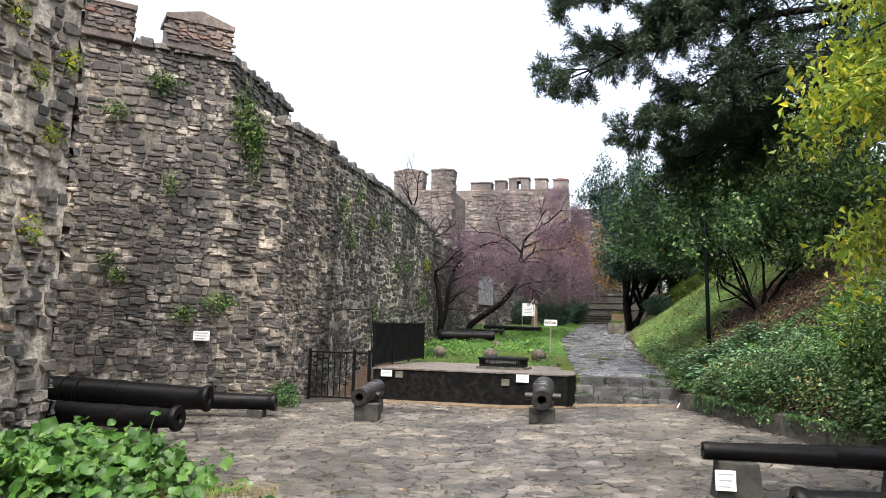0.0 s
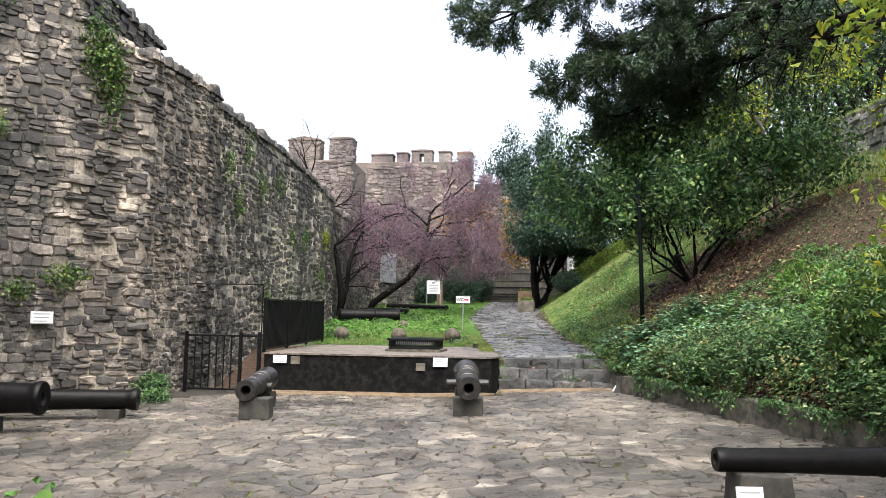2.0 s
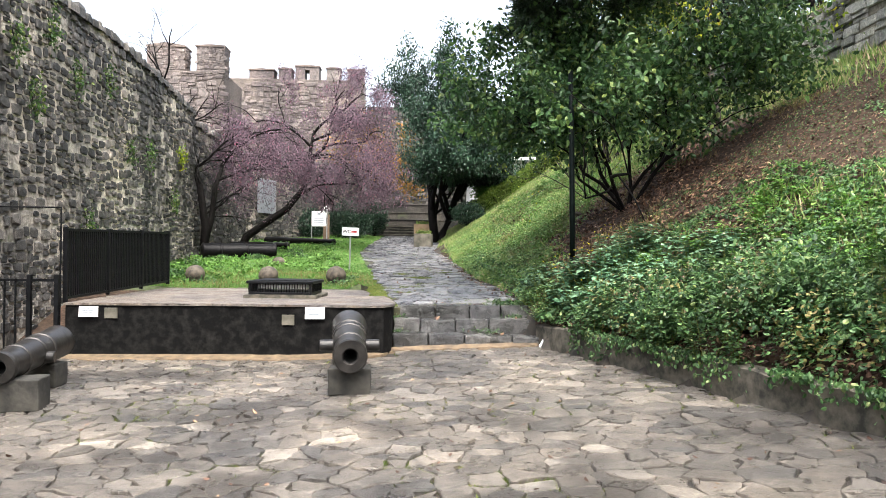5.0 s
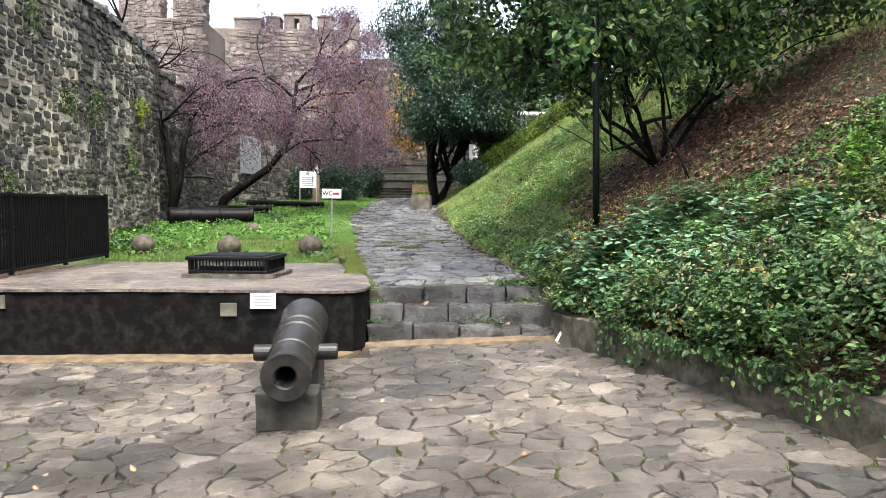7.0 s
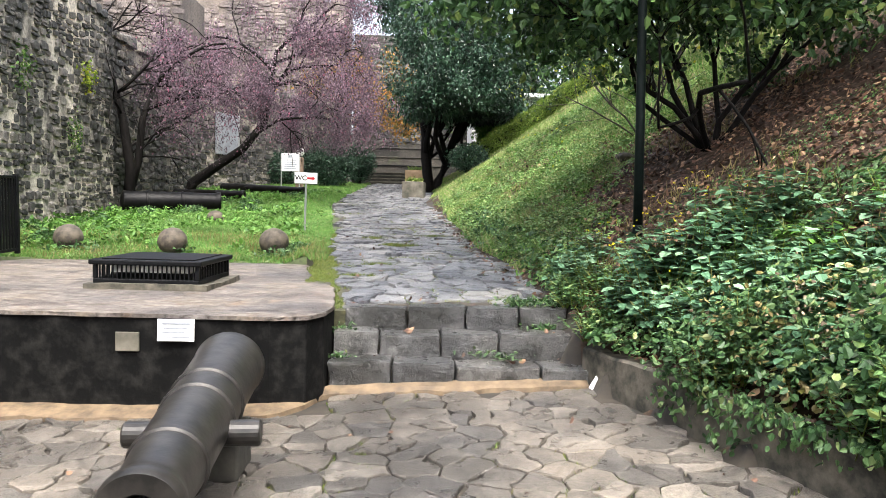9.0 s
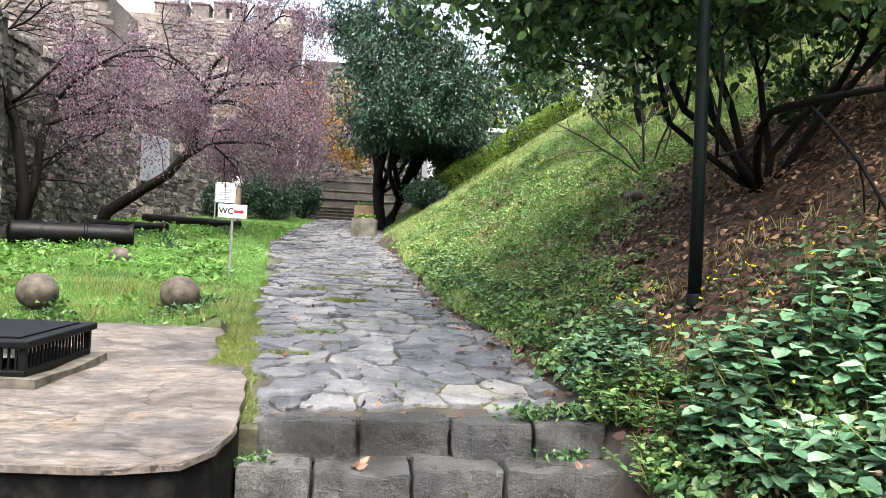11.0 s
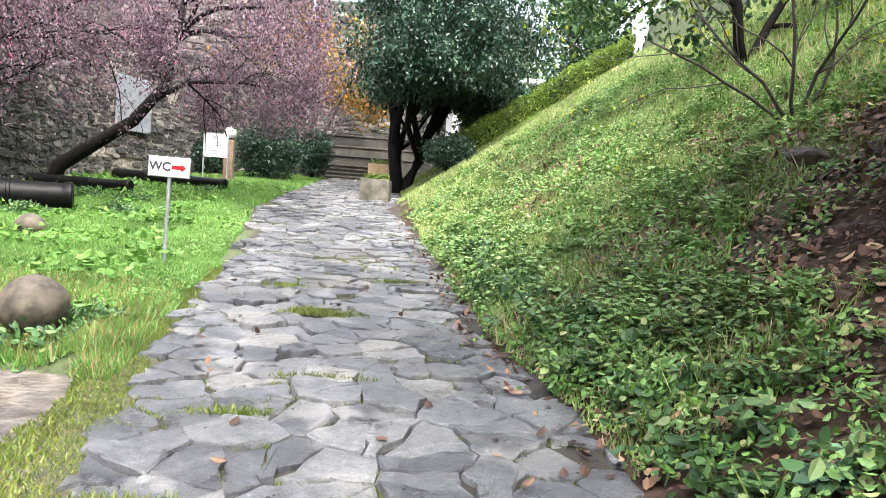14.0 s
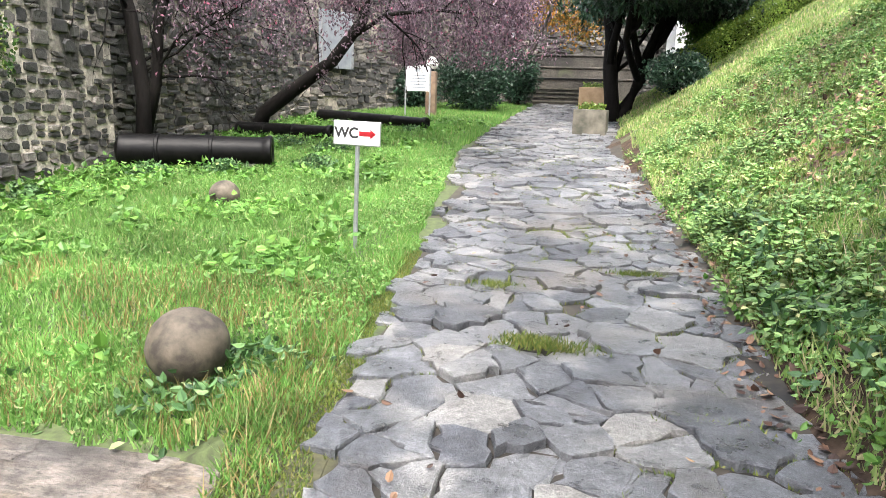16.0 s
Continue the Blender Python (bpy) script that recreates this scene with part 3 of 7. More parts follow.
R = np.random.default_rng(11)
# the tower face, oblique to the yard; ledge on its right part
TA, TB, TC = (-13.6, 9.02), (-8.35, 14.15), (-7.42, 15.08)
wall_tower = wall_body("wall_tower", [TA, TB], [7.55, 7.75], -0.3, 1.6, M["mortar"], "tall weathered rubble wall of a castle tower", 0.1)
wall_shoulder = wall_body("wall_shoulder", [TB, TC, (-7.16, 17.5)], [6.62, 6.5, 6.5], -0.3, 1.4, M["mortar_mid"], "lower rubble wall with a ledge, beside the tower", 0.12)
wall_flank = wall_body("wall_flank", [TB, (-8.62, 17.4)], [7.72, 7.66], 5.5, 0.9, M["mortar"], "upper side of the castle tower above a ledge", 0.08)
WB = [(-7.16, 17.5), (-7.3, 22), (-7.4, 25.5), (-7.4, 28.3)]
ZB = [6.22, 6.3, 6.15, 5.8]
wall_long = wall_body("wall_long", WB, ZB, -0.3, 1.5, M["mortar_white"], "long dark rubble curtain wall with white mortar", 0.14)
WC = [(-7.65, 28.3), (-7.65, 36), (-5.6, 40.6), (-3.9, 46.9)]
ZC = [5.7, 5.6, 5.9, 6.3]
wall_rear = wall_body("wall_rear", WC, ZC, 0.5, 1.4, M["mortar_mid"], "old rubble wall behind the plum tree", 0.14)
WN = [(-7.3, -12), (-7.3, 8.35)]
wall_near = wall_body("wall_near", WN, [9.0, 9.0], -0.3, 6.0, M["mortar_white"], "near rubble wall with pale mortar", 0.1)
# closing walls behind the camera
wall_back = tagged(part("wall_back", box(-14, 16, -13, -12.2, -0.3, 5.0), M["mortar"]), "plain rubble wall closing the yard", "wall", kind="structure")


def dist(a, b):
    return float(np.linalg.norm(np.array(b) - np.array(a)))


def face(host, a, b, z0, za, zb, mat, single=None, w=(0.14, 0.42), h=(0.07, 0.2), depth=0.05, fill=0.93, limit=300, shrink=1.0):
    L = dist(a, b)
    top = lambda s: za + (zb - za) * s / L
    lay_stones(host, a, b, [(c, z, a * shrink, b * shrink) for c, z, a, b in stone_cells(L, z0, top, R, w, h, fill)], mat, R, depth, single, limit)


rim(wall_tower, [TA, TB], [7.55, 7.72], M["wall_stone"], R)
rim(wall_shoulder, [TB, TC, (-7.16, 17.5)], [6.6, 6.48, 6.48], M["wall_stone"], R)
rim(wall_flank, [TB, (-8.62, 17.4)], [7.7, 7.64], M["flank_stone"], R)
rim(wall_long, WB, ZB, M["flank_stone"], R)
rim(wall_rear, WC, ZC, M["flank_stone"], R)


# ---- merlons ----
def merlon(x, y, z, w, d, h, yaw, mat, label, cap=0.12, gable=0.0, slit=False):
    """A battlement block: body with rows of stone, coping on top."""
    ob = thing("merlon", pose(x, y, z, 0, 0, yaw), label, "battlement", "castle merlons")
    if slit:
        part("body", box(-w / 2, -0.12, -d / 2, d / 2, 0, h, 0.03), mat, ob)
        part("body", box(0.12, w / 2, -d / 2, d / 2, 0, h, 0.03), mat, ob)
        part("lintel", box(-0.12, 0.12, -d / 2, d / 2, h * 0.75, h, 0.01), mat, ob)
    else:
        part("body", box(-w / 2, w / 2, -d / 2, d / 2, -0.1, h, 0.03), mat, ob)
    bm = bmesh.new()
    o = 0.05
    pts = [(-w / 2 - o, h), (w / 2 + o, h), (w / 2 + o, h + cap * 0.6), (0, h + cap * 0.6 + gable), (-w / 2 - o, h + cap * 0.6)]
    a = [bm.verts.new((px, -d / 2 - o, pz)) for px, pz in pts]
    b = [bm.verts.new((px, d / 2 + o, pz)) for px, pz in pts]
    bm.faces.new(a)
    bm.faces.new(b[::-1])
    for i in range(5):
        bm.faces.new((a[i], b[i], b[(i + 1) % 5], a[(i + 1) % 5])[::-1])
    bmesh.ops.recalc_face_normals(bm, faces=bm.faces)
    part("coping", bm, M["brick_stone"], ob)
    return ob


def merlon_stones(ob, w, d, h, mat, rows=(0.05, 0.12)):
    r = np.random.default_rng(int(w * 1000))
    for yaw, half, ln in ((0, d / 2, w), (90, w / 2, d)):
        cells = stone_cells(ln, 0.02, lambda s: h, r, (0.12, 0.34), rows, 0.97)
        m = ob.matrix_world @ Matrix.Rotation(radians(yaw), 4, "Z")
        V, F, o = [], [], 0
        for c, z, sw, sh in cells:
            S = SHAPES[int(r.integers(len(SHAPES)))]
            for v in S:
                V.append(m @ Vector((c - ln / 2 + v[0] * sw, -half + v[1] * 0.03, z + v[2] * sh)))
            F += [tuple(i + o for i in f) for f in STONE_F]
            o += 24
        inv = ob.matrix_world.inverted()
        tagged(mesh("masonry", np.array([inv @ v for v in V]), F, mat, ob), kind="stuff")


ya = math.degrees(math.atan2(TB[1] - TA[1], TB[0] - TA[0]))
m1 = merlon(-9.12, 13.78, 7.76, 1.36, 0.75, 0.55, ya, M["brick_stone"], "stone and brick merlon with gabled coping on the tower", 0.16, 0.2)
m2 = merlon(-10.7, 12.2, 7.66, 1.75, 0.75, 0.62, ya, M["brick_stone"], "stone merlon with brick coping on the tower", 0.18, 0.0)
merlon_stones(m1, 1.36, 0.75, 0.55, M["brick_stone"])
merlon_stones(m2, 1.75, 0.75, 0.62, M["brick_stone"])

# ---- far castle ----
castle_tower = tagged(part("castle_tower", box(-14.5, -9.65, 40, 43.5, 0, 10.04, 0.05), M["far_mortar"]), "far square castle tower of pale rubble", "tower", kind="structure")
face(castle_tower, (-14.5, 40), (-9.65, 40), 5.0, 10.0, 10.0, M["far_stone"], None, (0.25, 0.6), (0.15, 0.3), 0.05)
ma = merlon(-10.3, 40.5, 10.04, 1.3, 0.9, 1.14, 0, M["far_stone"], "tall far merlon of pale stone on the castle tower", 0.12, 0.05)
mb = merlon(-12.35, 40.5, 10.04, 1.75, 0.9, 1.1, 0, M["far_stone"], "far merlon with sloping top on the castle tower", 0.12, 0.15)
merlon_stones(ma, 1.3, 0.9, 1.14, M["far_stone"], (0.1, 0.18))
merlon_stones(mb, 1.75, 0.9, 1.1, M["far_stone"], (0.1, 0.18))
castle_wall = tagged(part("castle_wall", box(-11.3, -3.66, 47, 48.6, 0, 11.42, 0.05), M["far_mortar"]), "far castle wall of pale pinkish rubble with battlements", "wall", kind="structure")
face(castle_wall, (-11.3, 47), (-3.66, 47), 5.5, 11.4, 11.4, M["far_stone"], None, (0.25, 0.6), (0.15, 0.3), 0.05)
castle_wing = tagged(part("castle_wing", box(-3.66, 6, 49.7, 50.7, 0, 10.5, 0.05), M["dark_stone"]), "lower far castle wall of pale rubble", "wall", kind="structure")
face(castle_wing, (-3.66, 49.7), (6, 49.7), 3.0, 10.4, 10.4, M["flank_stone"], None, (0.25, 0.6), (0.15, 0.3), 0.05)
for x0, x1, zt in ((-10.12, -8.72, 12.0), (-8.48, -7.75, 12.08), (-7.54, -6.21, 12.24), (-5.8, -5.02, 12.15), (-4.61, -3.68, 12.08)):
    m = merlon((x0 + x1) / 2, 47.5, 11.4, x1 - x0, 0.9, zt - 11.5, 0, M["far_stone"], "far pale stone merlon on the castle wall", 0.1, 0.04, slit=(x0 == -7.54))

# ---- stone retaining wall up the bank ----
RB = [(8.3, 30), (8.2, 25), (8.25, 19), (8.45, 8)]
retaining = wall_body("retaining_wall", RB, [bank_z(8.2, 30) + 1.2, bank_z(8.2, 25) + 1.25, bank_z(8.2, 19) + 1.3, bank_z(8.2, 8) + 1.3], 3.5, 0.6, M["mortar"], "grey coursed stone retaining wall up the grassy bank", 0.03)
M["course"] = stone_mat("coursed_grey_stone", [(0, (0.17, 0.168, 0.16)), (0.6, (0.29, 0.283, 0.27)), (1, (0.42, 0.41, 0.385))], stain_at=(0.54, 0.64))
for a, b in zip(RB, RB[1:]):
    za, zb = bank_z(8.2, a[1]), bank_z(8.2, b[1])
    L = dist(a, b)
    cells = [(c, z + za + (zb - za) * c / L, w, h) for c, z, w, h in stone_cells(L, 0.0, lambda s: 1.22, R, (0.28, 0.7), (0.15, 0.27), 0.98)]
    lay_stones(retaining, a, b, cells, M["course"], R, 0.05, None, 300, BLOCKS, 0.012)

# ---- low concrete kerb at the foot of the bank ----
kerb_line = [(1.22, 16.95), (1.36, 16.55), (1.95, 14.7), (2.62, 12.6), (3.23, 10.9), (5.0, 6.6), (8.5, -1)]
V, F = [], []
fine_line = []
for (xa, ya_), (xb, yb_) in zip(kerb_line, kerb_line[1:]):
    k = max(1, int(math.hypot(xb - xa, yb_ - ya_) / 0.14))
    fine_line += [(xa + (xb - xa) * i / k, ya_ + (yb_ - ya_) * i / k) for i in range(k)]
for x, y in fine_line:
    zt = yard_z(x, y) + 0.32 + 0.03 * noise.noise((x * 1.1, y * 1.1, 5)) + 0.025 * noise.noise((x * 5, y * 5, 6))
    x += 0.022 * noise.noise((x * 3, y * 3, 7))
    for dx, z in ((0, -0.3), (0, zt - 0.02), (0.02, zt), (0.16, zt + 0.01), (0.18, -0.3)):
        V.append((x + dx * 0.95, y + dx * 0.3, z))
for i in range(len(fine_line) - 1):
    F += [(i * 5 + k, i * 5 + k + 1, i * 5 + k + 6, i * 5 + k + 5) for k in range(4)]
F += [(0, 1, 2, 3, 4)]
kerb = tagged(mesh("kerb", V, F, M["kerb"]), "low stained concrete kerb holding back the bank", "kerb", kind="structure")

# ---- platform ----
outline = [(-5.58, 16.42), (-3.2, 16.52), (-1.35, 16.42), (-1.08, 16.5), (-0.97, 16.72), (-0.96, 17.4), (-1.3, 19.6), (-1.75, 21.1), (-2.4, 21.35), (-3.7, 21.2), (-5.2, 21.1), (-5.75, 21.1)]


def roughened(pts, step=0.12, by=0.02):
    """An outline in plan with broken edges."""
    out = []
    for (ax_, ay_), (bx_, by_) in zip(pts, pts[1:] + pts[:1]):
        k = max(1, int(math.hypot(bx_ - ax_, by_ - ay_) / step))
        for i in range(k):
            x, y = ax_ + (bx_ - ax_) * i / k, ay_ + (by_ - ay_) * i / k
            q = by * (1.0 if y < 16.9 else 3.0)
            out.append((x + q * noise.noise((x * 5, y * 5, 1)) + q * 0.6 * noise.noise((x * 17, y * 17, 2)), y + q * noise.noise((x * 5, y * 5, 8)) + q * 0.6 * noise.noise((x * 17, y * 17, 9))))
    return out


def prism(pts, z0, z1, top_in=0.0, w=0.0):
    bm = bmesh.new()
    a = [bm.verts.new((x, y, z0)) for x, y in pts]
    c = np.mean(pts, 0)
    b = [bm.verts.new((x + (c[0] - x) * top_in, y + (c[1] - y) * top_in, z1)) for x, y in pts]
    bm.faces.new(b)
    bm.faces.new(a[::-1])
    k = len(pts)
    for i in range(k):
        bm.faces.new((a[i], a[(i + 1) % k], b[(i + 1) % k], b[i]))
    if w:
        e = [e for e in bm.edges if all(v.co.z > z1 - 1e-4 for v in e.verts)]
        bmesh.ops.bevel(bm, geom=e, offset=w, segments=3, affect="EDGES")
    return bm


platform = tagged(part("platform_wall", prism(outline, -0.1, 0.846), M["black_wall"]), "black painted wall of a raised stone platform", "platform", kind="structure")
slab = tagged(part("platform_slab", prism(roughened([(x + (0.02 if x > -3 else -0.02), y - (0.025 if y < 18 else -0.02)) for x, y in outline]), 0.85, 0.882, 0, 0.01), M["slab"]), "wet tan stone slab paving on top of the platform", "platform", kind="structure")
FOOT_X = (-5.56, -3.2, -1.3, -0.95, 1.25)
FOOT_Y = (16.42, 16.5, 16.42, 16.86, 16.9)
V, F = [], []
for i, x in enumerate(np.arange(-5.56, 1.26, 0.08)):
    yb = float(np.interp(x, FOOT_X, FOOT_Y))
    w = (0.2 if x < -1 else 0.13) + 0.07 * noise.noise((x * 3, 0, 0)) + 0.04 * noise.noise((x * 9, 1, 0))
    for q, up_ in ((0.02, 0.05), (-w * 0.5, 0.03), (-w, 0.006), (-w - 0.01, -0.05)):
        V.append((x, yb + q, yard_z(x, yb) + up_ + 0.008 * noise.noise((x * 8, q * 20, 2))))
    if i:
        F += [((i - 1) * 4 + k, i * 4 + k, i * 4 + k + 1, (i - 1) * 4 + k + 1)[::-1] for k in range(3)]
foot = tagged(mesh("platform_footing", V, F, M["footing"]), "ochre mortar footing along the platform and steps", "footing", kind="structure")

# mossy earth verge between the slab and the path
V, F = [], []
verge_y = np.linspace(17.42, 21.0, 40)
for i, y in enumerate(verge_y):
    xl = float(np.interp(y, (17.4, 19.6, 21.1), (-0.99, -1.33, -1.78)))
    z = min(path_z(y) - 0.03, 0.86 + max(0.0, y - 18.2) * 0.06) + 0.01 * noise.noise((y * 3, 0, 4))
    for x, zz in ((xl, z - 0.3), (xl, z), ((xl + left_x(y)) / 2, z + 0.006), (left_x(y) + 0.14, path_z(y) - 0.025), (left_x(y) + 0.14, z - 0.3)):
        V.append((x, y, zz))
    if i:
        F += [((i - 1) * 5 + k, (i - 1) * 5 + k + 1, i * 5 + k + 1, i * 5 + k) for k in range(4)]
F.append((0, 1, 2, 3, 4))
verge = tagged(mesh("verge", V, F, M["moss"]), "mossy earth strip between the slab and the path", "ground", kind="structure")

# ---- three rough stone steps ----
steps = tagged(new("steps"), "three worn grey stone steps up to the path", "steps", kind="structure")
for lvl, (y0, z1, joints) in enumerate(((16.88, 0.42, (-0.95, -0.42, 0.12, 0.85, 1.3)), (17.2, 0.62, (-0.95, -0.55, 0.0, 0.52, 1.25)), (17.52, 0.82, (-0.93, -0.3, 0.25, 0.75, 1.2)))):
    for x0, x1 in zip(joints, joints[1:]):
        yf, zt = y0 + R.uniform(-0.03, 0.025), z1 + R.uniform(-0.02, 0.014)
        back = y0 + (0.44 if lvl < 2 else 0.25)
        bm = box(x0 + 0.008, x1 - 0.008, yf, back, z1 - 0.24, zt)
        bmesh.ops.subdivide_edges(bm, edges=list(bm.edges), cuts=9, use_grid_fill=True)
        mid, half = Vector(((x0 + x1) / 2, (yf + back) / 2, (z1 - 0.24 + zt) / 2)), Vector(((x1 - x0) / 2 - 0.008, (back - yf) / 2, (zt - z1 + 0.24) / 2))
        for v in bm.verts:
            u = Vector([(v.co[k] - mid[k]) / half[k] for k in range(3)])
            L = sum(abs(c) ** 26 for c in u) ** (1 / 26)
            v.co = mid + Vector([u[k] / L * half[k] for k in range(3)])
            v.co += noise.noise_vector(v.co * 3.1) * 0.02 + noise.noise_vector(v.co * 9) * 0.013 + noise.noise_vector(v.co * 24) * 0.005
        part("step_stone", bm, M["step"], steps)
part("step_bed", box(-0.97, 1.24, 17.02, 18.0, 0.0, 0.33), M["joint"], steps, "dark earth bed in the joints")
for y0, z1 in ((17.32, 0.53), (17.63, 0.73)):
    part("step_bed", box(-0.965, 1.235, y0, 18.02, z1 - 0.22, z1), M["joint"], steps, "dark earth bed in the joints")


# ---- cannons ----
def lathe(profile, sides=32):
    """A shell turned round the x axis from (x, radius) pairs."""
    bm = bmesh.new()
    rings = []
    for x, r in profile:
        rings.append([bm.verts.new((x, r * math.cos(2 * math.pi * k / sides), r * math.sin(2 * math.pi * k / sides))) for k in range(sides)] if r > 1e-4 else [bm.verts.new((x, 0, 0))])
    for a, b in zip(rings, rings[1:]):
        for k in range(sides):
            if len(a) == 1:
                bm.faces.new((a[0], b[k], b[(k + 1) % sides]))
            elif len(b) == 1:
                bm.faces.new((a[k], b[0], a[(k + 1) % sides]))
            else:
                bm.faces.new((a[k], b[k], b[(k + 1) % sides], a[(k + 1) % sides]))
    bmesh.ops.recalc_face_normals(bm, faces=bm.faces)
    return bm


def cannon(name, muzzle, breech, r0, r1, mat, label, rings=(0.3, 0.55, 0.8), trunnion=None, flare=1.15, knob=True):
    """A gun barrel from its muzzle (radius r0) to its breech (radius r1)."""
    a, b = Vector(muzzle), Vector(breech)
    L = (b - a).length
    m = Matrix.Translation(a) @ (b - a).to_track_quat("X", "Z").to_matrix().to_4x4()
    ob = thing(name, m, label, "cannon", "old cannons")
    P = [(0.5, 0.0), (0.5, r0 * 0.42), (0.02, r0 * 0.46), (0.0, r0 * 0.55), (0.0, r0 * flare * 0.94), (0.02, r0 * flare), (0.07, r0 * flare), (0.12, r0 * 1.02), (0.18, r0 * 0.98)]
    marks = sorted([(f, True) for f in rings])
    for f, _ in marks:
        x, r = f * L, r0 + (r1 - r0) * f
        P += [(x - 0.03, r), (x - 0.02, r * 1.07), (x + 0.02, r * 1.07), (x + 0.03, r * 1.02)]
    P += [(L * 0.97, r1), (L * 0.985, r1 * 1.05), (L, r1 * 0.98), (L + 0.05, r1 * 0.6)]
    P += [(L + 0.09, r1 * 0.25), (L + 0.14, r1 * 0.36), (L + 0.2, r1 * 0.3), (L + 0.23, 0.0)] if knob else [(L + 0.06, 0.0)]
    part("barrel", lathe(P), mat, ob, smooth=False)
    me = ob.children[0].data
    me.polygons.foreach_set("use_smooth", np.ones(len(me.polygons), bool))
    me.set_sharp_from_angle(angle=radians(35))
    part("bore", lathe([(0.49, 0.0), (0.49, r0 * 0.41), (0.015, r0 * 0.45)], 24), M["bore"], ob, "dark hollow bore")
    if trunnion:
        f, tl, tr = trunnion
        for s in (-1, 1):
            bm = lathe([(0, 0), (0, tr), (tl - 0.01, tr), (tl, tr * 0.9), (tl, 0)], 20)
            r = r0 + (r1 - r0) * f
            bmesh.ops.transform(bm, matrix=Matrix.Translation((f * L, s * r * 0.8, -r * 0.25)) @ Matrix.Rotation(radians(90 * s), 4, "Z"), verts=bm.verts)
            part("trunnion", bm, mat, ob)
    return ob


def block(x, y, w, d, h, yaw, label, mat="block", taper=0.0, z=None):
    z = yard_z(x, y) - 0.01 if z is None else z
    bm = box(-w / 2, w / 2, -d / 2, d / 2, 0, h)
    for v in bm.verts:
        if v.co.z > h / 2:
            v.co.x *= 1 - taper
            v.co.y *= 1 - taper
    bevel(bm, 0.015, 2)
    bmesh.ops.subdivide_edges(bm, edges=[e for e in bm.edges if e.calc_length() > 0.1], cuts=3, use_grid_fill=True)
    for v in bm.verts:
        v.co += noise.noise_vector(v.co * 7 + Vector((x, y, 0))) * 0.008
    ob = part("stone_block", bm, M[mat])
    ob.matrix_world = pose(x, y, z, 0, 0, yaw)
    return tagged(ob, label, "block", "cannon supports")


cannon("cannon", (-1.3, 13.62, 0.54), (-1.52, 15.9, 0.62), 0.163, 0.232, M["bronze"], "grey bronze cannon lying on a concrete block", (0.22, 0.5, 0.62), (0.46, 0.2, 0.07), 1.13)
block(-1.33, 13.95, 0.46, 0.32, 0.29, 2, "damp concrete block under the bronze cannon")
block(-1.45, 15.2, 0.4, 0.35, 0.30, 0, "damp concrete block under the cannon breech")
cannon("cannon", (-4.66, 13.12, 0.47), (-4.95, 14.9, 0.52), 0.147, 0.19, M["bronze"], "grey bronze cannon on a small concrete block", (0.25, 0.5, 0.65), (0.5, 0.11, 0.065), 1.12)
block(-4.57, 13.36, 0.46, 0.34, 0.32, 8, "mossy concrete block under a bronze cannon")
block(-4.88, 14.5, 0.36, 0.3, 0.27, 0, "concrete block under a cannon breech")
cannon("cannon", (-6.87, 11.6, 0.46), (-11.3, 10.55, 0.5), 0.2, 0.34, M["iron"], "long black iron cannon beside the castle wall", (0.35, 0.5, 0.56, 0.68, 0.78))
cannon("cannon", (-6.3, 13.0, 0.31), (-9.5, 12.0, 0.33), 0.145, 0.17, M["iron"], "slim black iron cannon at the foot of the wall", (0.4, 0.7))
cannon("cannon", (-5.9, 9.3, 0.4), (-9.2, 9.15, 0.38), 0.135, 0.2, M["iron"], "rusty black iron cannon propped on two stones", (0.12, 0.28, 0.6), None, 1.35)
block(-6.95, 9.3, 0.2, 0.3, 0.3, 0, "rough stone prop under an iron cannon", z=-0.06)
block(-6.42, 9.28, 0.2, 0.3, 0.31, 5, "rough stone prop under an iron cannon", z=-0.06)
block(-6.65, 12.9, 0.3, 0.3, 0.17, 10, "low stone prop under an iron cannon", z=0.0)
block(-8.6, 12.3, 0.3, 0.3, 0.17, 10, "low stone prop under an iron cannon", z=0.0)
block(-7.6, 11.45, 0.35, 0.35, 0.22, 15, "low stone prop under the long cannon", z=-0.02)
block(-10.3, 10.8, 0.35, 0.35, 0.16, 15, "low stone prop under the long cannon", z=-0.02)
cannon("cannon", (1.0, 8.27, 0.56), (4.6, 8.75, 0.55), 0.088, 0.15, M["iron"], "glossy black iron cannon on tapered concrete stands", (0.36, 0.62), None, 1.06)
block(1.33, 8.31, 0.46, 0.36, 0.385, 6, "tapered concrete stand with a white plaque", taper=0.16)
block(3.0, 8.53, 0.46, 0.36, 0.27, 6, "tapered concrete stand under an iron cannon", taper=0.16)
cannon("cannon", (1.62, 7.02, 0.34), (4.7, 7.4, 0.34), 0.115, 0.17, M["iron"], "thick black iron cannon low on the paving", (0.3, 0.6), None, 1.2)
block(2.3, 7.1, 0.35, 0.3, 0.13, 6, "low stone under an iron cannon")
block(4.1, 7.33, 0.35, 0.3, 0.06, 6, "low stone under an iron cannon")
cannon("cannon", (-4.95, 28.55, 1.68), (-7.0, 27.85, 1.64), 0.21, 0.25, M["iron"], "thick black iron cannon on the lawn by the wall", (0.4, 0.75), None, 1.12, False)
block(-5.3, 28.42, 0.3, 0.3, 0.1, 15, "stone under a lawn cannon", z=1.4)
cannon("cannon", (-5.05, 31.4, 1.87), (-7.1, 31.75, 1.85), 0.12, 0.15, M["iron"], "dark iron cannon half hidden by weeds", (0.4, 0.7), None, 1.12, False)
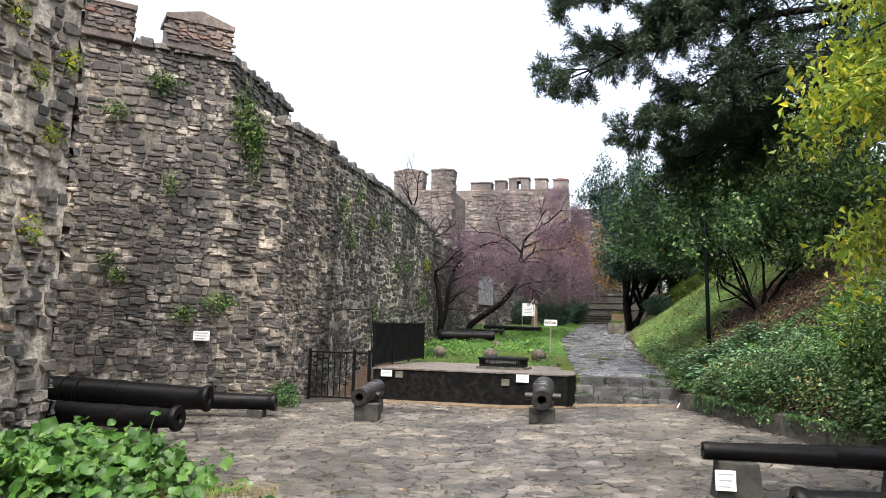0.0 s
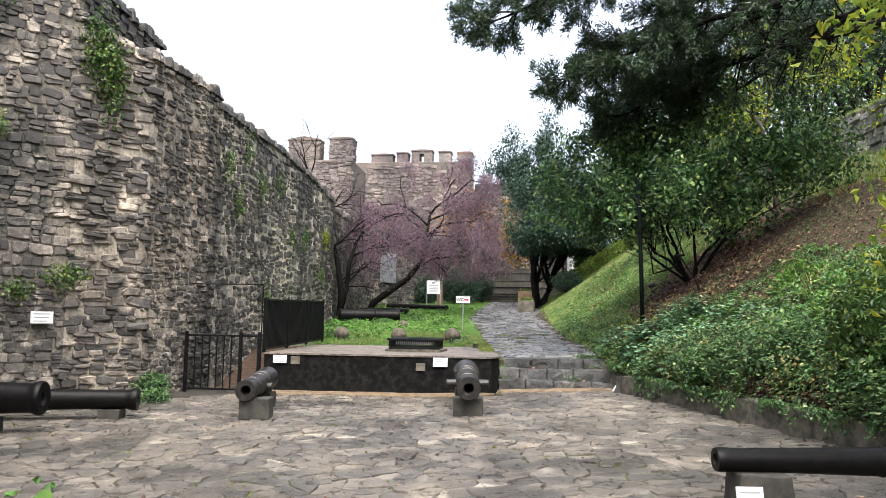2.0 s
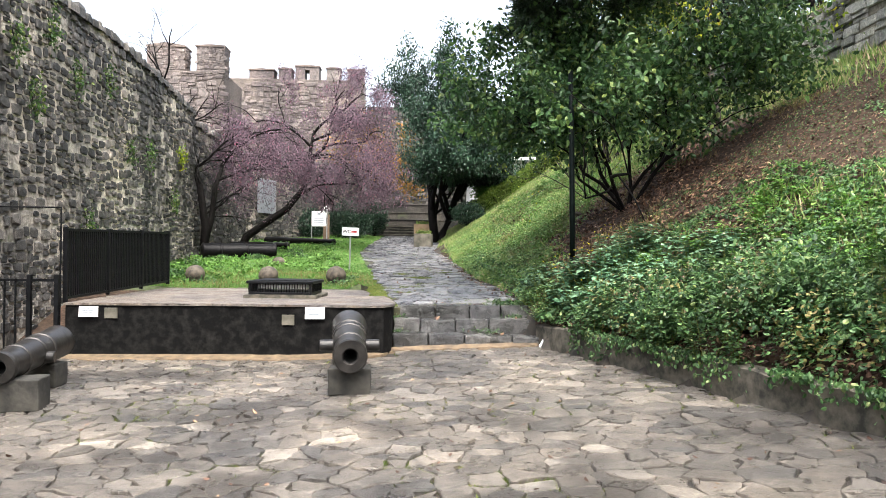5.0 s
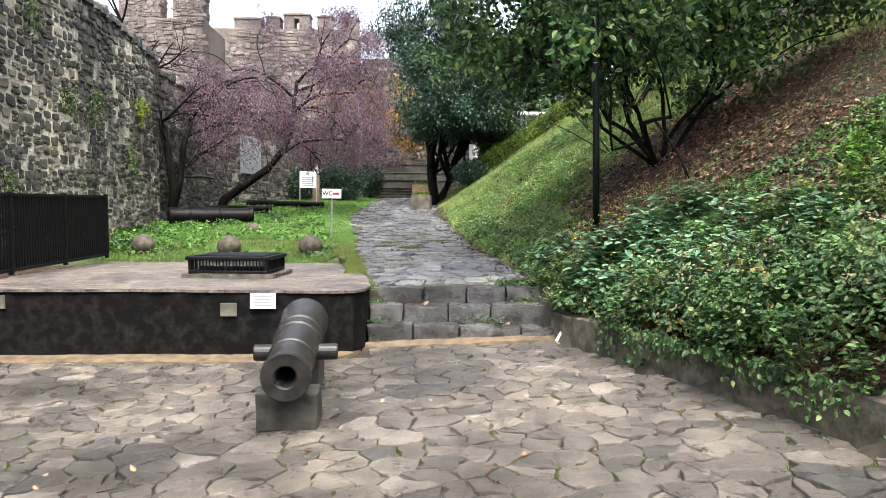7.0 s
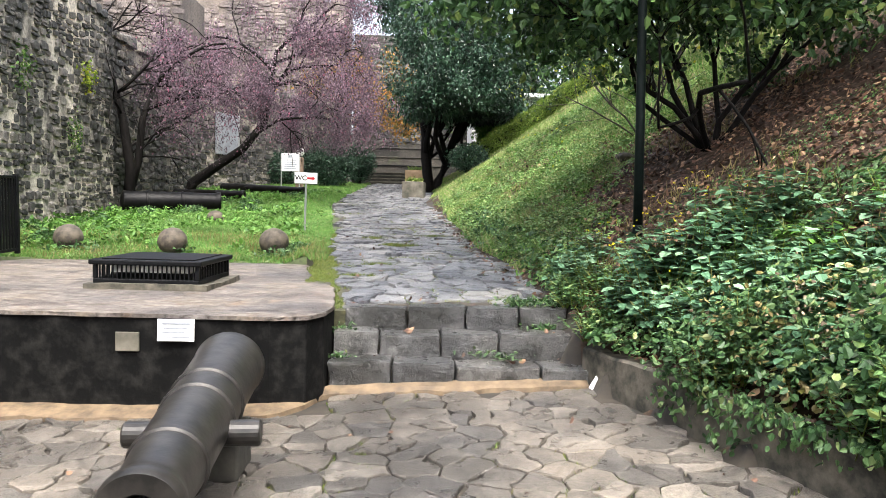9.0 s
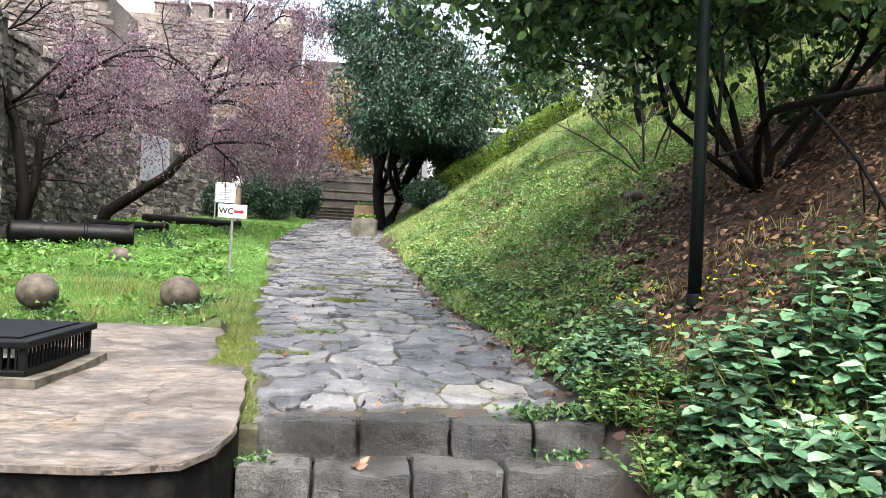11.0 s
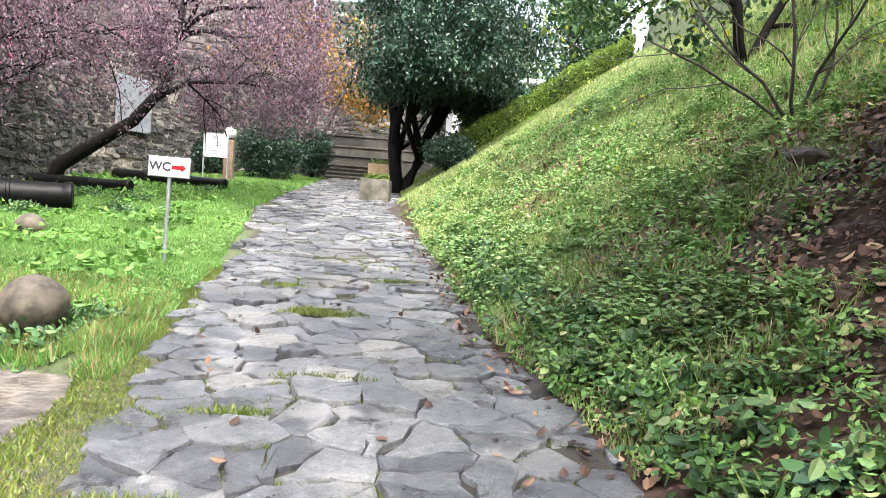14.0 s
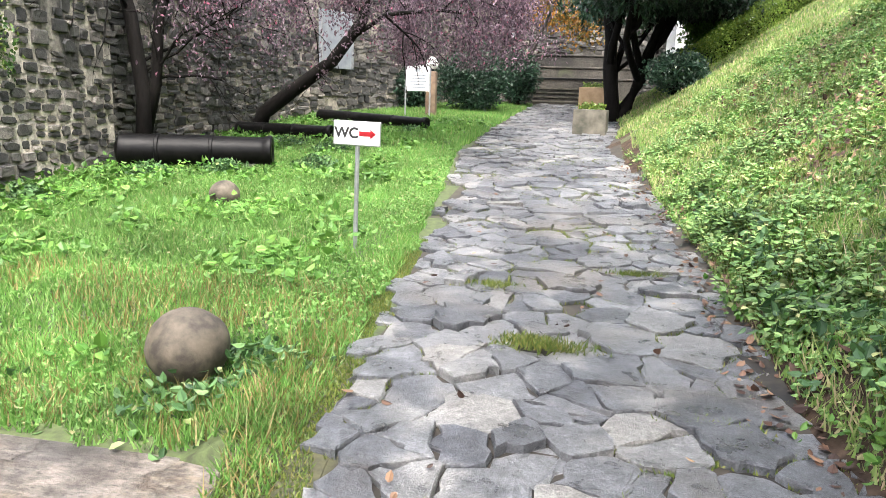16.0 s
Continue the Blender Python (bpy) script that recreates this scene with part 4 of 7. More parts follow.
block(-5.5, 31.5, 0.3, 0.3, 0.12, 0, "stone under a lawn cannon", z=1.65)
cannon("cannon", (-3.7, 33.5, 2.06), (-6.5, 34.6, 2.12), 0.105, 0.135, M["iron"], "long slim iron cannon on the grass", (0.3, 0.7), None, 1.15, False)
block(-4.1, 33.65, 0.3, 0.3, 0.14, 0, "stone under a lawn cannon", z=1.83)
block(-6.0, 34.4, 0.3, 0.3, 0.14, 0, "stone under a lawn cannon", z=1.88)


# ---- stone balls on the lawn ----
def stone_ball(x, y, z, r, seed):
    bm = bmesh.new()
    bmesh.ops.create_icosphere(bm, subdivisions=4, radius=r)
    for v in bm.verts:
        v.co *= 1 + 0.035 * noise.noise(v.co * 6 + Vector((seed, 0, 0))) + 0.02 * noise.noise(v.co * 22)
        v.co.z *= 0.95
    ob = part("stone_ball", bm, M["ball"], smooth=True)
    ob.location = (x, y, z)
    return tagged(ob, "weathered brown stone cannonball lying in the grass", "cannonball", "stone balls on the lawn")


stone_ball(-2.34, 21.68, 1.15, 0.215, 1)
stone_ball(-3.72, 21.35, 1.15, 0.205, 2)
stone_ball(-5.35, 21.7, 1.15, 0.205, 3)
stone_ball(-4.37, 25.95, 1.36, 0.17, 4)


# ---- plaques ----
def plaque(x, y, z, w, h, yaw, label, tilt=0.0, lines=4):
    ob = thing("plaque", pose(x, y, z, tilt, 0, yaw), label, "sign", "white plaques")
    part("plate", box(-w / 2, w / 2, -0.008, 0.008, -h / 2, h / 2, 0.003, 1), M["plaque"], ob)
    for i in range(lines):
        q = h * (0.3 - 0.6 * i / max(1, lines - 1))
        part("print", box(-w * (0.38 - 0.05 * (i % 2)), w * (0.38 - 0.07 * (i % 3)), -0.011, -0.0085, q - h * 0.035, q + h * 0.035), M["ink"], ob)
    for sx in (-1, 1):
        part("screw", box(sx * w * 0.46 - 0.005, sx * w * 0.46 + 0.005, -0.012, -0.008, -0.005, 0.005), M["grey_metal"], ob)
    return ob


plaque(-2.06, 16.41, 0.765, 0.28, 0.17, 0, "white printed plaque on the black platform wall", -4)
plaque(-5.25, 16.40, 0.76, 0.27, 0.15, 0, "white printed plaque on the black platform wall", -4)
tv = (TB[0] - TA[0], TB[1] - TA[1])
tl = math.hypot(*tv)
px, py = -8.62, 13.9
plaque(px + tv[1] / tl * 0.13, py - tv[0] / tl * 0.13, 1.52, 0.34, 0.2, ya, "small white plaque fixed to the rubble tower wall", 0, 3)
plaque(1.2, 8.085, 0.3, 0.2, 0.2, 6, "white plaque fixed on a concrete cannon stand", -9, 3)
for x, z in ((-2.45, 0.66), (-4.95, 0.74)):
    bm = box(-0.09, 0.09, -0.01, 0.012, -0.075, 0.075, 0.004, 1)
    ob = part("wall_patch", bm, M["concrete"])
    ob.matrix_world = pose(x, 16.465 if x > -3 else 16.435, z)
    tagged(ob, "grey rough patch where a plaque was", "patch")


# ---- gate and fence ----
def bar(x0, y0, z0, x1, y1, z1, r, sides=6):
    V, F = tube([(x0, y0, z0), ((x0 + x1) / 2, (y0 + y1) / 2, (z0 + z1) / 2), (x1, y1, z1)], [r] * 3, sides)
    return V, F


gate = thing("metal_gate", pose(-7.16, 16.33, 0.08), "black iron bar gate between wall and platform", "gate")
for x in (0.0, 1.12, 1.5):
    part("post", box(x - 0.03, x + 0.03, -0.03, 0.03, 0, 1.2, 0.006), M["black_metal"], gate)
for z in (0.07, 1.12):
    part("rail", box(0.03, 1.09, -0.018, 0.018, z - 0.018, z + 0.018, 0.004), M["black_metal"], gate)
part("rail", box(1.15, 1.47, -0.018, 0.018, 1.1, 1.14, 0.004), M["black_metal"], gate)
for i in range(6):
    x = 0.18 + i * 0.15
    part("bar", box(x - 0.011, x + 0.011, -0.011, 0.011, 0.085, 1.105, 0.003, 1), M["black_metal"], gate)
# thin rod frame above the gate
rod = thing("rod_frame", pose(-7.14, 16.38, 0.1), "thin rusty rod frame above the gate", "frame")
V, F = bar(0, 0, 2.13, 1.5, 0, 2.13, 0.012)
mesh("crossbar", V, F, M["black_metal"], rod)
V, F = bar(1.5, 0, 0, 1.5, 0, 2.14, 0.012)
mesh("upright", V, F, M["black_metal"], rod)

fa, fb = Vector((-5.62, 16.5, 0.88)), Vector((-5.66, 20.9, 0.96))
L = (fb - fa).length
fence = thing("metal_fence", Matrix.Translation(fa) @ (fb - fa).to_track_quat("X", "Z").to_matrix().to_4x4(), "black metal picket fence along the platform edge", "fence")
for i in range(4):
    x = i * L / 3
    part("post", box(x - 0.025, x + 0.025, -0.03, 0.03, 0, 1.08, 0.005), M["black_metal"], fence)
for z in (0.06, 1.04):
    part("rail", box(0.0, L, -0.016, 0.016, z - 0.02, z + 0.02, 0.004), M["black_metal"], fence)
k = 62
slat = part("slat", box(-0.016, 0.016, -0.012, 0.012, 0.05, 1.05, 0.003, 1), M["black_metal"], fence)
slat.location.x = L / k * 0.5
for i in range(1, k):
    o = new("slat", slat.data)
    o.parent = fence
    o.location.x = L / k * (i + 0.5)


# ---- low grilled box on the platform ----
grill = thing("floodlight_cage", pose(-2.82, 18.4, 0.93, 0, 0, -3), "low black metal floodlight cage with barred sides", "light")
w, d, h = 1.04, 0.95, 0.235
part("lid", box(-w / 2 - 0.03, w / 2 + 0.03, -d / 2 - 0.03, d / 2 + 0.03, h - 0.05, h, 0.012), M["black_metal"], grill)
part("lid_panel", box(-w / 2 + 0.06, w / 2 - 0.06, -d / 2 + 0.06, d / 2 - 0.06, h + 0.001, h + 0.012, 0.004), M["black_metal"], grill)
part("base", box(-w / 2, w / 2, -d / 2, d / 2, 0, 0.05, 0.01), M["black_metal"], grill)
for sx in (-1, 1):
    for sy in (-1, 1):
        part("corner_post", box(sx * w / 2 - 0.02 - sx * 0.02, sx * w / 2 + 0.02 - sx * 0.02, sy * d / 2 - 0.02 - sy * 0.02, sy * d / 2 + 0.02 - sy * 0.02, 0.05, h - 0.05, 0.004), M["black_metal"], grill)
part("plinth", box(-w / 2 - 0.07, w / 2 + 0.1, -d / 2 - 0.06, d / 2 + 0.07, -0.055, 0.004, 0, 2, 0.03), M["kerb"], grill, "rough grey mortar plinth")
part("lamp_glass", box(-w / 2 + 0.12, w / 2 - 0.12, -d / 2 + 0.12, d / 2 - 0.12, 0.1, 0.17, 0.01), M["white"], grill, "pale lamp body inside the cage")
for i in range(22):
    x = -w / 2 + 0.06 + i * (w - 0.12) / 21
    for y in (-d / 2 + 0.02, d / 2 - 0.02):
        part("bar", box(x - 0.006, x + 0.006, y - 0.006, y + 0.006, 0.05, h - 0.05), M["black_metal"], grill)
for i in range(18):
    y = -d / 2 + 0.06 + i * (d - 0.12) / 17
    for x in (-w / 2 + 0.02, w / 2 - 0.02):
        part("bar", box(x - 0.006, x + 0.006, y - 0.006, y + 0.006, 0.05, h - 0.05), M["black_metal"], grill)


# ---- WC sign ----
def lettering(word, size, mat, parent, m):
    cu = bpy.data.curves.new("lettering", "FONT")
    cu.body, cu.size, cu.extrude, cu.offset = word, size, 0.0015, 0.0035
    cu.align_x, cu.align_y = "CENTER", "CENTER"
    tmp = new("lettering", cu)
    bpy.context.view_layer.update()
    me = bpy.data.meshes.new_from_object(tmp.evaluated_get(bpy.context.evaluated_depsgraph_get()))
    bpy.data.objects.remove(tmp)
    me.materials.clear()
    me.materials.append(mat)
    ob = new("lettering", me)
    ob.parent = parent
    ob.matrix_local = m
    return ob


wc = thing("direction_sign", pose(-2.3, 24.35, 1.07, 0, 1, -4), "white toilet direction sign on a thin grey post", "sign")
V, F = tube([(0, 0.02, 0), (0, 0.02, 0.6), (0, 0.02, 1.15)], [0.02] * 3, 12)
mesh("post", V, F, M["grey_metal"], wc)
part("board", box(-0.21, 0.21, -0.012, 0.012, 1.01, 1.21, 0.008), M["white"], wc)
part("border", box(-0.215, 0.215, -0.008, 0.014, 1.005, 1.215, 0.006), M["grey_metal"], wc, "grey metal edge")
lettering("WC", 0.125, M["black_ink"], wc, pose(-0.09, -0.0145, 1.11, 90))
bm = bmesh.new()
vs = [bm.verts.new((x, -0.0145, 1.11 + z)) for x, z in ((0.025, 0.02), (0.125, 0.02), (0.125, 0.042), (0.178, 0.0), (0.125, -0.042), (0.125, -0.02), (0.025, -0.02))]
bm.faces.new(vs)
bmesh.ops.solidify(bm, geom=bm.faces[:], thickness=0.002)
part("arrow", bm, M["red"], wc, "red arrow")

# ---- information board, globe lamp and brown pillar ----
info = thing("information_board", pose(-4.75, 36.9, 1.85), "white notice board on two grey metal legs", "sign")
for x in (-0.3, 0.34):
    V, F = tube([(x, 0, 0), (x, 0, 0.8), (x, 0, 1.55)], [0.022] * 3, 10)
    mesh("leg", V, F, M["grey_metal"], info)
part("board", box(-0.28, 0.32, -0.03, -0.005, 0.92, 1.56, 0.006), M["plaque"], info)
for i in range(5):
    part("print", box(-0.2, 0.24 - 0.04 * (i % 2), -0.034, -0.0305, 1.0 + i * 0.075, 1.03 + i * 0.075), M["ink"], info)
part("emblem", box(-0.06, 0.08, -0.034, -0.0305, 1.4, 1.5), M["ink"], info)
lamp = thing("garden_lamp", pose(-4.5, 37.5, 1.95), "brown garden lamp pillar with a white globe", "lamp")
part("pillar", box(-0.13, 0.13, -0.13, 0.13, 0, 1.35, 0.02), M["rust"], lamp)
bm = bmesh.new()
bmesh.ops.create_uvsphere(bm, u_segments=24, v_segments=16, radius=0.17)
bmesh.ops.translate(bm, verts=bm.verts, vec=(0, 0, 1.55))
part("globe", bm, M["globe"], lamp, "white opal globe", True)
part("collar", box(-0.07, 0.07, -0.07, 0.07, 1.35, 1.42, 0.01), M["black_metal"], lamp)

# ---- lamp post on the bank ----
pole = thing("lamp_post", pose(2.06, 18.25, bank_z(2.06, 18.25) - 0.02), "dark green metal lamp post rising from the bank", "post")
V, F = tube([(0, 0, 0), (-0.02, 0, 1.2), (-0.05, 0, 2.6), (-0.07, 0, 3.3)], [0.05, 0.047, 0.044, 0.04], 16)
mesh("shaft", V, F, M["green_metal"], pole, True)
V, F = tube([(0, 0, 0), (0, 0, 0.04), (0, 0, 0.1), (0, 0, 0.11)], [0.058, 0.058, 0.053, 0.051], 16)
mesh("foot", V, F, M["green_metal"], pole, True)

# ---- planters, far steps, terrace ----
def planter(x, y, z, w, d, h, label, mat):
    ob = thing("planter", pose(x, y, z, 0, 0, -4), label, "planter", "concrete planters")
    for x0, x1, y0, y1 in ((-w / 2, w / 2, -d / 2, -d / 2 + 0.07), (-w / 2, w / 2, d / 2 - 0.07, d / 2), (-w / 2, -w / 2 + 0.07, -d / 2 + 0.072, d / 2 - 0.072), (w / 2 - 0.07, w / 2, -d / 2 + 0.072, d / 2 - 0.072)):
        part("side", box(x0, x1, y0, y1, 0, h, 0.012), M[mat], ob)
    part("earth", box(-w / 2 + 0.075, w / 2 - 0.075, -d / 2 + 0.075, d / 2 - 0.075, 0.05, h - 0.06), M["soil"], ob, "dark planting soil")
    p = np.stack([rng.uniform(-w * 0.4, w * 0.4, 260), rng.uniform(-d * 0.4, d * 0.4, 260), h - 0.05 + rng.uniform(0, 0.18, 260)], 1)
    leaves("plants", p, 0.08, M["hedge"], ob)
    return ob


planter(-0.32, 34.95, 1.9, 0.7, 1.1, 0.55, "weathered concrete planter with low green plants", "concrete")
planter(-0.25, 41.6, 2.36, 0.9, 0.9, 0.75, "ochre planter box with orange flowers", "terracotta")
far_steps = tagged(new("far_steps"), "pale concrete steps at the end of the path", "steps", kind="structure")
for i in range(4):
    st = part("step", box(-2.45, -0.35, 45 + i * 0.42, 50, 2.2, 2.66 + i * 0.16, 0.015), M["dark_stone"], far_steps)
    part("tread", box(-2.47, -0.33, 44.97 + i * 0.42, 45.45 + i * 0.42, 2.664 + i * 0.16, 2.72 + i * 0.16, 0.012), M["concrete"], st)
for i, (y, z) in enumerate(((48.0, 3.65), (48.5, 4.1), (49.0, 4.6))):
    st = part("terrace_step", box(-3.4, 1.2, y, 49.6, 2.6, z - 0.07, 0.03), M["dark_stone"], far_steps)
    part("tread", box(-3.42, 1.22, y - 0.04, y + 0.46, z - 0.066, z, 0.015), M["dark_stone"], st)
part("bench_rail", box(-2.6, 0.2, 47.6, 47.7, 3.55, 3.62, 0.01), M["black_metal"], far_steps)

hut = thing("hut", pose(4.2, 43.9, 3.75), "small white garden building with a dark window", "building")
part("wall", box(-2.0, 2.0, 0, 3, -0.8, 2.85, 0.02), M["white"], hut)
part("roof", box(-2.25, 2.25, -0.35, 3.3, 2.85, 3.02, 0.03), M["white"], hut)
wd = part("window", box(-1.5, 0.2, -0.03, -0.004, 1.85, 2.5, 0.005), M["white"], hut)
for i in range(3):
    part("pane", box(-1.45 + i * 0.56, -0.95 + i * 0.56, -0.036, -0.031, 1.9, 2.45), M["glass_dark"], wd)
# small white thing left by the foot of the steps
pipe = thing("plastic_pipe", pose(1.25, 16.72, 0.27, 0, 35, 20), "short white plastic pipe end by the steps", "pipe")
V, F = tube([(0, 0, 0), (0, 0, 0.1), (0, 0, 0.2)], [0.025] * 3, 12)
mesh("tube", V, F, M["white"], pipe)

# grey sheet-metal panel on the rear wall
panel = thing("metal_screen", pose(-7.0, 37.14, 3.3, 0, 0, 66), "pale grey sheet-metal screen fixed to the rear wall", "screen")
part("sheet", box(-0.65, 0.65, -0.02, 0.02, 0, 1.45, 0.008), M["tin"], panel)
for x in (-0.58, 0.58):
    part("batten", box(x - 0.03, x + 0.03, -0.045, -0.021, 0.02, 1.38, 0.005), M["grey_metal"], panel)

# rough stones on the bank
for k, (x, y, sc) in enumerate(((1.78, 18.78, 0.11), (2.6, 16.9, 0.1), (1.55, 20.4, 0.09), (2.9, 21.6, 0.13))):
    bm = bmesh.new()
    bmesh.ops.create_icosphere(bm, subdivisions=3, radius=1)
    for v in bm.verts:
        v.co *= 1 + 0.3 * noise.noise(v.co * 1.3 + Vector((k * 7, 0, 0))) + 0.08 * noise.noise(v.co * 5)
        v.co = Vector((v.co.x * sc * 1.4, v.co.y * sc, v.co.z * sc * 0.6))
    ob = part("rock", bm, M["ball"])
    ob.location = (x, y, bank_z(x, y) + sc * 0.35)
    tagged(ob, "rough beige stone lying on the bank", "rock", "stones on the bank")


# ---- trees ----
def grow(start, direction, length, radius, r, depth, droop=0.0, spread=0.7, kids=(3, 5), bend=0.18, shrink=0.62, tips=None, tubes=None, upright=0.0, room=None):
    """Limbs that fork again and again; fills tubes and the points along the last twigs."""
    n = 6
    P, d = [np.array(start, float)], unit(np.array(direction, float))
    for i in range(n):
        d = unit(d + r.normal(size=3) * bend + np.array([0, 0, upright - droop * (i + 1) / n]))
        q = P[-1] + d * length / n
        if room and not room(q):
            d = unit(d + np.array([0.5, 0.2, 1.4]))
            q = P[-1] + d * length / n
        P.append(q)
    rad = np.linspace(radius, radius * (0.55 if depth else 0.25), n + 1)
    tubes.append(tube(P, rad, 8 if radius > 0.03 else 5 if radius > 0.012 else 3))
    if depth == 0:
        tips += [(p, d) for p in P[1:]]
        return
    for k in range(int(r.integers(kids[0], kids[1] + 1))):
        i = int(r.integers(2, n + 1))
        side = unit(np.cross(d, r.normal(size=3)))
        grow(P[i], unit(P[i] - P[i - 1]) * (1 - spread * 0.5) + side * spread, length * shrink * r.uniform(0.75, 1.2), rad[i] * 0.62, r, depth - 1, droop, spread, kids, bend, shrink, tips, tubes, upright, room)


def tree(name, base, stems, mat, bark, label, leaf, per_tip, size, r, depth=3, droop=0.0, spread=0.7, kids=(3, 5), upright=0.05, scatter=0.18, leaf_droop=0.3, wide=0.55, category="tree", keep=None, shrink=0.62, six=False, bend=0.18, room=None):
    ob = thing(name, pose(*base), label, category)
    tips, tubes = [], []
    for (dx, dy, dz), length, radius in stems:
        grow((r.uniform(-0.05, 0.05), r.uniform(-0.05, 0.05), -0.15), (dx, dy, dz), length, radius, r, depth, droop, spread, kids, bend, shrink, tips, tubes, upright, room)
    V, F = join(tubes)
    mesh("trunk", V, F, M[bark], ob, True)
    T = np.array([t[0] for t in tips])
    p = np.repeat(T, per_tip, 0)
    p = p + r.normal(size=p.shape) * scatter
    if keep:
        p = p[keep(p + np.array(base))]
    if len(p):
        leaves("crown", p, size, M[mat], ob, r, droop=leaf_droop, wide=wide, six=six)
    return ob


tr = np.random.default_rng(21)
# weeping purple plum: an upright dark stem, and a limb leaning to the path
plum = thing("plum_tree", pose(-7.22, 28.75, 1.43), "weeping purple-leaved plum tree, half bare", "tree")
tips, tubes = [], []
upright_stem = [(0, 0, -0.2), (0.05, 0, 1.0), (-0.15, 0.05, 2.2), (-0.55, 0.1, 3.6), (-1.1, 0.0, 5.0), (-1.7, 0.1, 6.4)]
tubes.append(tube(upright_stem, [0.15, 0.12, 0.1, 0.075, 0.05, 0.02], 10))
second = [(0.0, 0.05, 0.4), (0.2, 0.1, 1.2), (0.3, 0.1, 2.2), (0.5, 0.3, 3.0)]
tubes.append(tube(second, [0.11, 0.09, 0.08, 0.05], 10))
limb = [(0.3, 3.2, 0.0), (0.6, 3.1, 0.75), (1.25, 3.2, 1.25), (2.0, 3.1, 1.75), (2.6, 3.1, 2.5), (2.75, 3.2, 3.5), (2.9, 3.3, 4.6)]
tubes.append(tube(limb, [0.16, 0.15, 0.135, 0.12, 0.1, 0.075, 0.05], 10))
for p, d, ln, ra in (((2.9, 3.3, 4.5), (0.3, -0.2, 0.6), 2.2, 0.05), ((2.75, 3.2, 3.5), (0.9, -0.4, 0.6), 2.4, 0.055), ((2.6, 3.1, 2.6), (-0.7, -0.3, 0.9), 2.3, 0.05), ((2.7, 3.1, 3.0), (0.2, -0.9, 0.7), 2.2, 0.05), ((2.8, 3.2, 4.0), (-0.9, 0.1, 0.8), 2.4, 0.05), ((2.75, 3.2, 3.4), (0.5, 0.8, 0.7), 2.2, 0.05), ((2.85, 3.2, 4.2), (0.8, 0.3, 0.5), 2.3, 0.05),
                     ((2.4, 3.1, 2.2), (0.9, 0.2, 0.5), 2.2, 0.05), ((0.5, 0.3, 3.0), (0.6, 0.2, 0.7), 2.3, 0.045), ((0.3, 0.1, 2.4), (0.8, 0.4, 0.7), 2.3, 0.045), ((0.45, 0.2, 2.9), (0.2, 0.9, 0.8), 2.3, 0.045), ((-0.3, 0.05, 2.8), (0.6, -0.3, 0.7), 1.8, 0.04)):
    grow(p, d, ln, ra, tr, 3, 0.16, 0.75, (3, 4), 0.14, 0.66, tips, tubes, 0.0)
bare_tips = []
for k in range(15):
    q = np.array(upright_stem[1 + k % 4]) * (1 - k / 30) + np.array(upright_stem[2 + k % 4]) * (k / 30)
    grow(q, (tr.uniform(-0.5, 0.9), tr.uniform(-0.7, 0.5), tr.uniform(0.2, 0.9)), tr.uniform(1.2, 2.0), 0.03, tr, 3, 0.05, 0.75, (3, 4), 0.16, 0.62, bare_tips, tubes, 0.02)
V, F = join(tubes)
mesh("trunk", V, F, M["bark"], plum, True)
T = np.array([t[0] for t in tips])
keep = np.repeat(T, 32, 0)
keep = keep + tr.normal(size=keep.shape) * 0.12
keep[:, 2] -= tr.exponential(0.22, len(keep))
keep = keep[keep[:, 2] > np.where(keep[:, 0] > 2.5, 1.75, 1.2)]
fewer = tr.random(len(keep)) < np.clip(0.25 + 0.2 * keep[:, 0], 0.15, 1.0)
leaves("crown", keep[fewer], 0.06, M["plum"], plum, tr, droop=0.6, wide=0.5)

# dark evergreen by the path
evergreen = tree("evergreen_tree", (0.25, 38.3, 2.12), [((-0.13, 0, 1), 4.7, 0.21), ((0.24, 0.1, 1), 4.4, 0.2), ((0.02, 0.25, 1), 4.9, 0.11)], "laurel", "bark", "dark glossy evergreen tree with forked trunk by the path", None, 46, 0.2, np.random.default_rng(5), 3, 0.05, 0.85, (4, 5), 0.04, 0.2, 0.75, 0.3, shrink=0.68, keep=lambda p: p[:, 2] > np.where(p[:, 0] > 1.0, 4.95, 4.3), room=lambda q: q[2] > 2.7 or abs(q[0]) + abs(q[1]) < 0.9)

shrub = tree("hazel_shrub", (3.45, 19.9, bank_z(3.45, 19.9)), [((-0.7, -0.25, 0.9), 2.4, 0.042), ((-0.5, 0.3, 0.9), 2.8, 0.042), ((0.3, -0.3, 1), 2.6, 0.04), ((-0.2, -0.6, 1), 2.6, 0.04), ((0.55, 0.2, 1), 2.6, 0.04), ((0.1, 0.5, 1), 2.7, 0.04), ((-0.9, 0.1, 0.75), 2.3, 0.036), ((-0.3, 0.0, 1), 2.9, 0.042), ((-0.5, -0.85, 1.0), 2.9, 0.042)], "hazel", "bark", "many-stemmed broad-leaved green shrub on the bank", None, 14, 0.11, np.random.default_rng(9), 3, 0.03, 0.7, (3, 4), 0.03, 0.17, 0.3, 0.7, "shrub", shrink=0.62, six=True, keep=lambda p: p[:, 2] > np.maximum(3.15, 3.0 + 0.25 * (1.5 - p[:, 0])), room=lambda q: q[2] > 0.75 + 0.25 * max(0, -q[0] - 1.6) if q[0] < -1.2 else True)

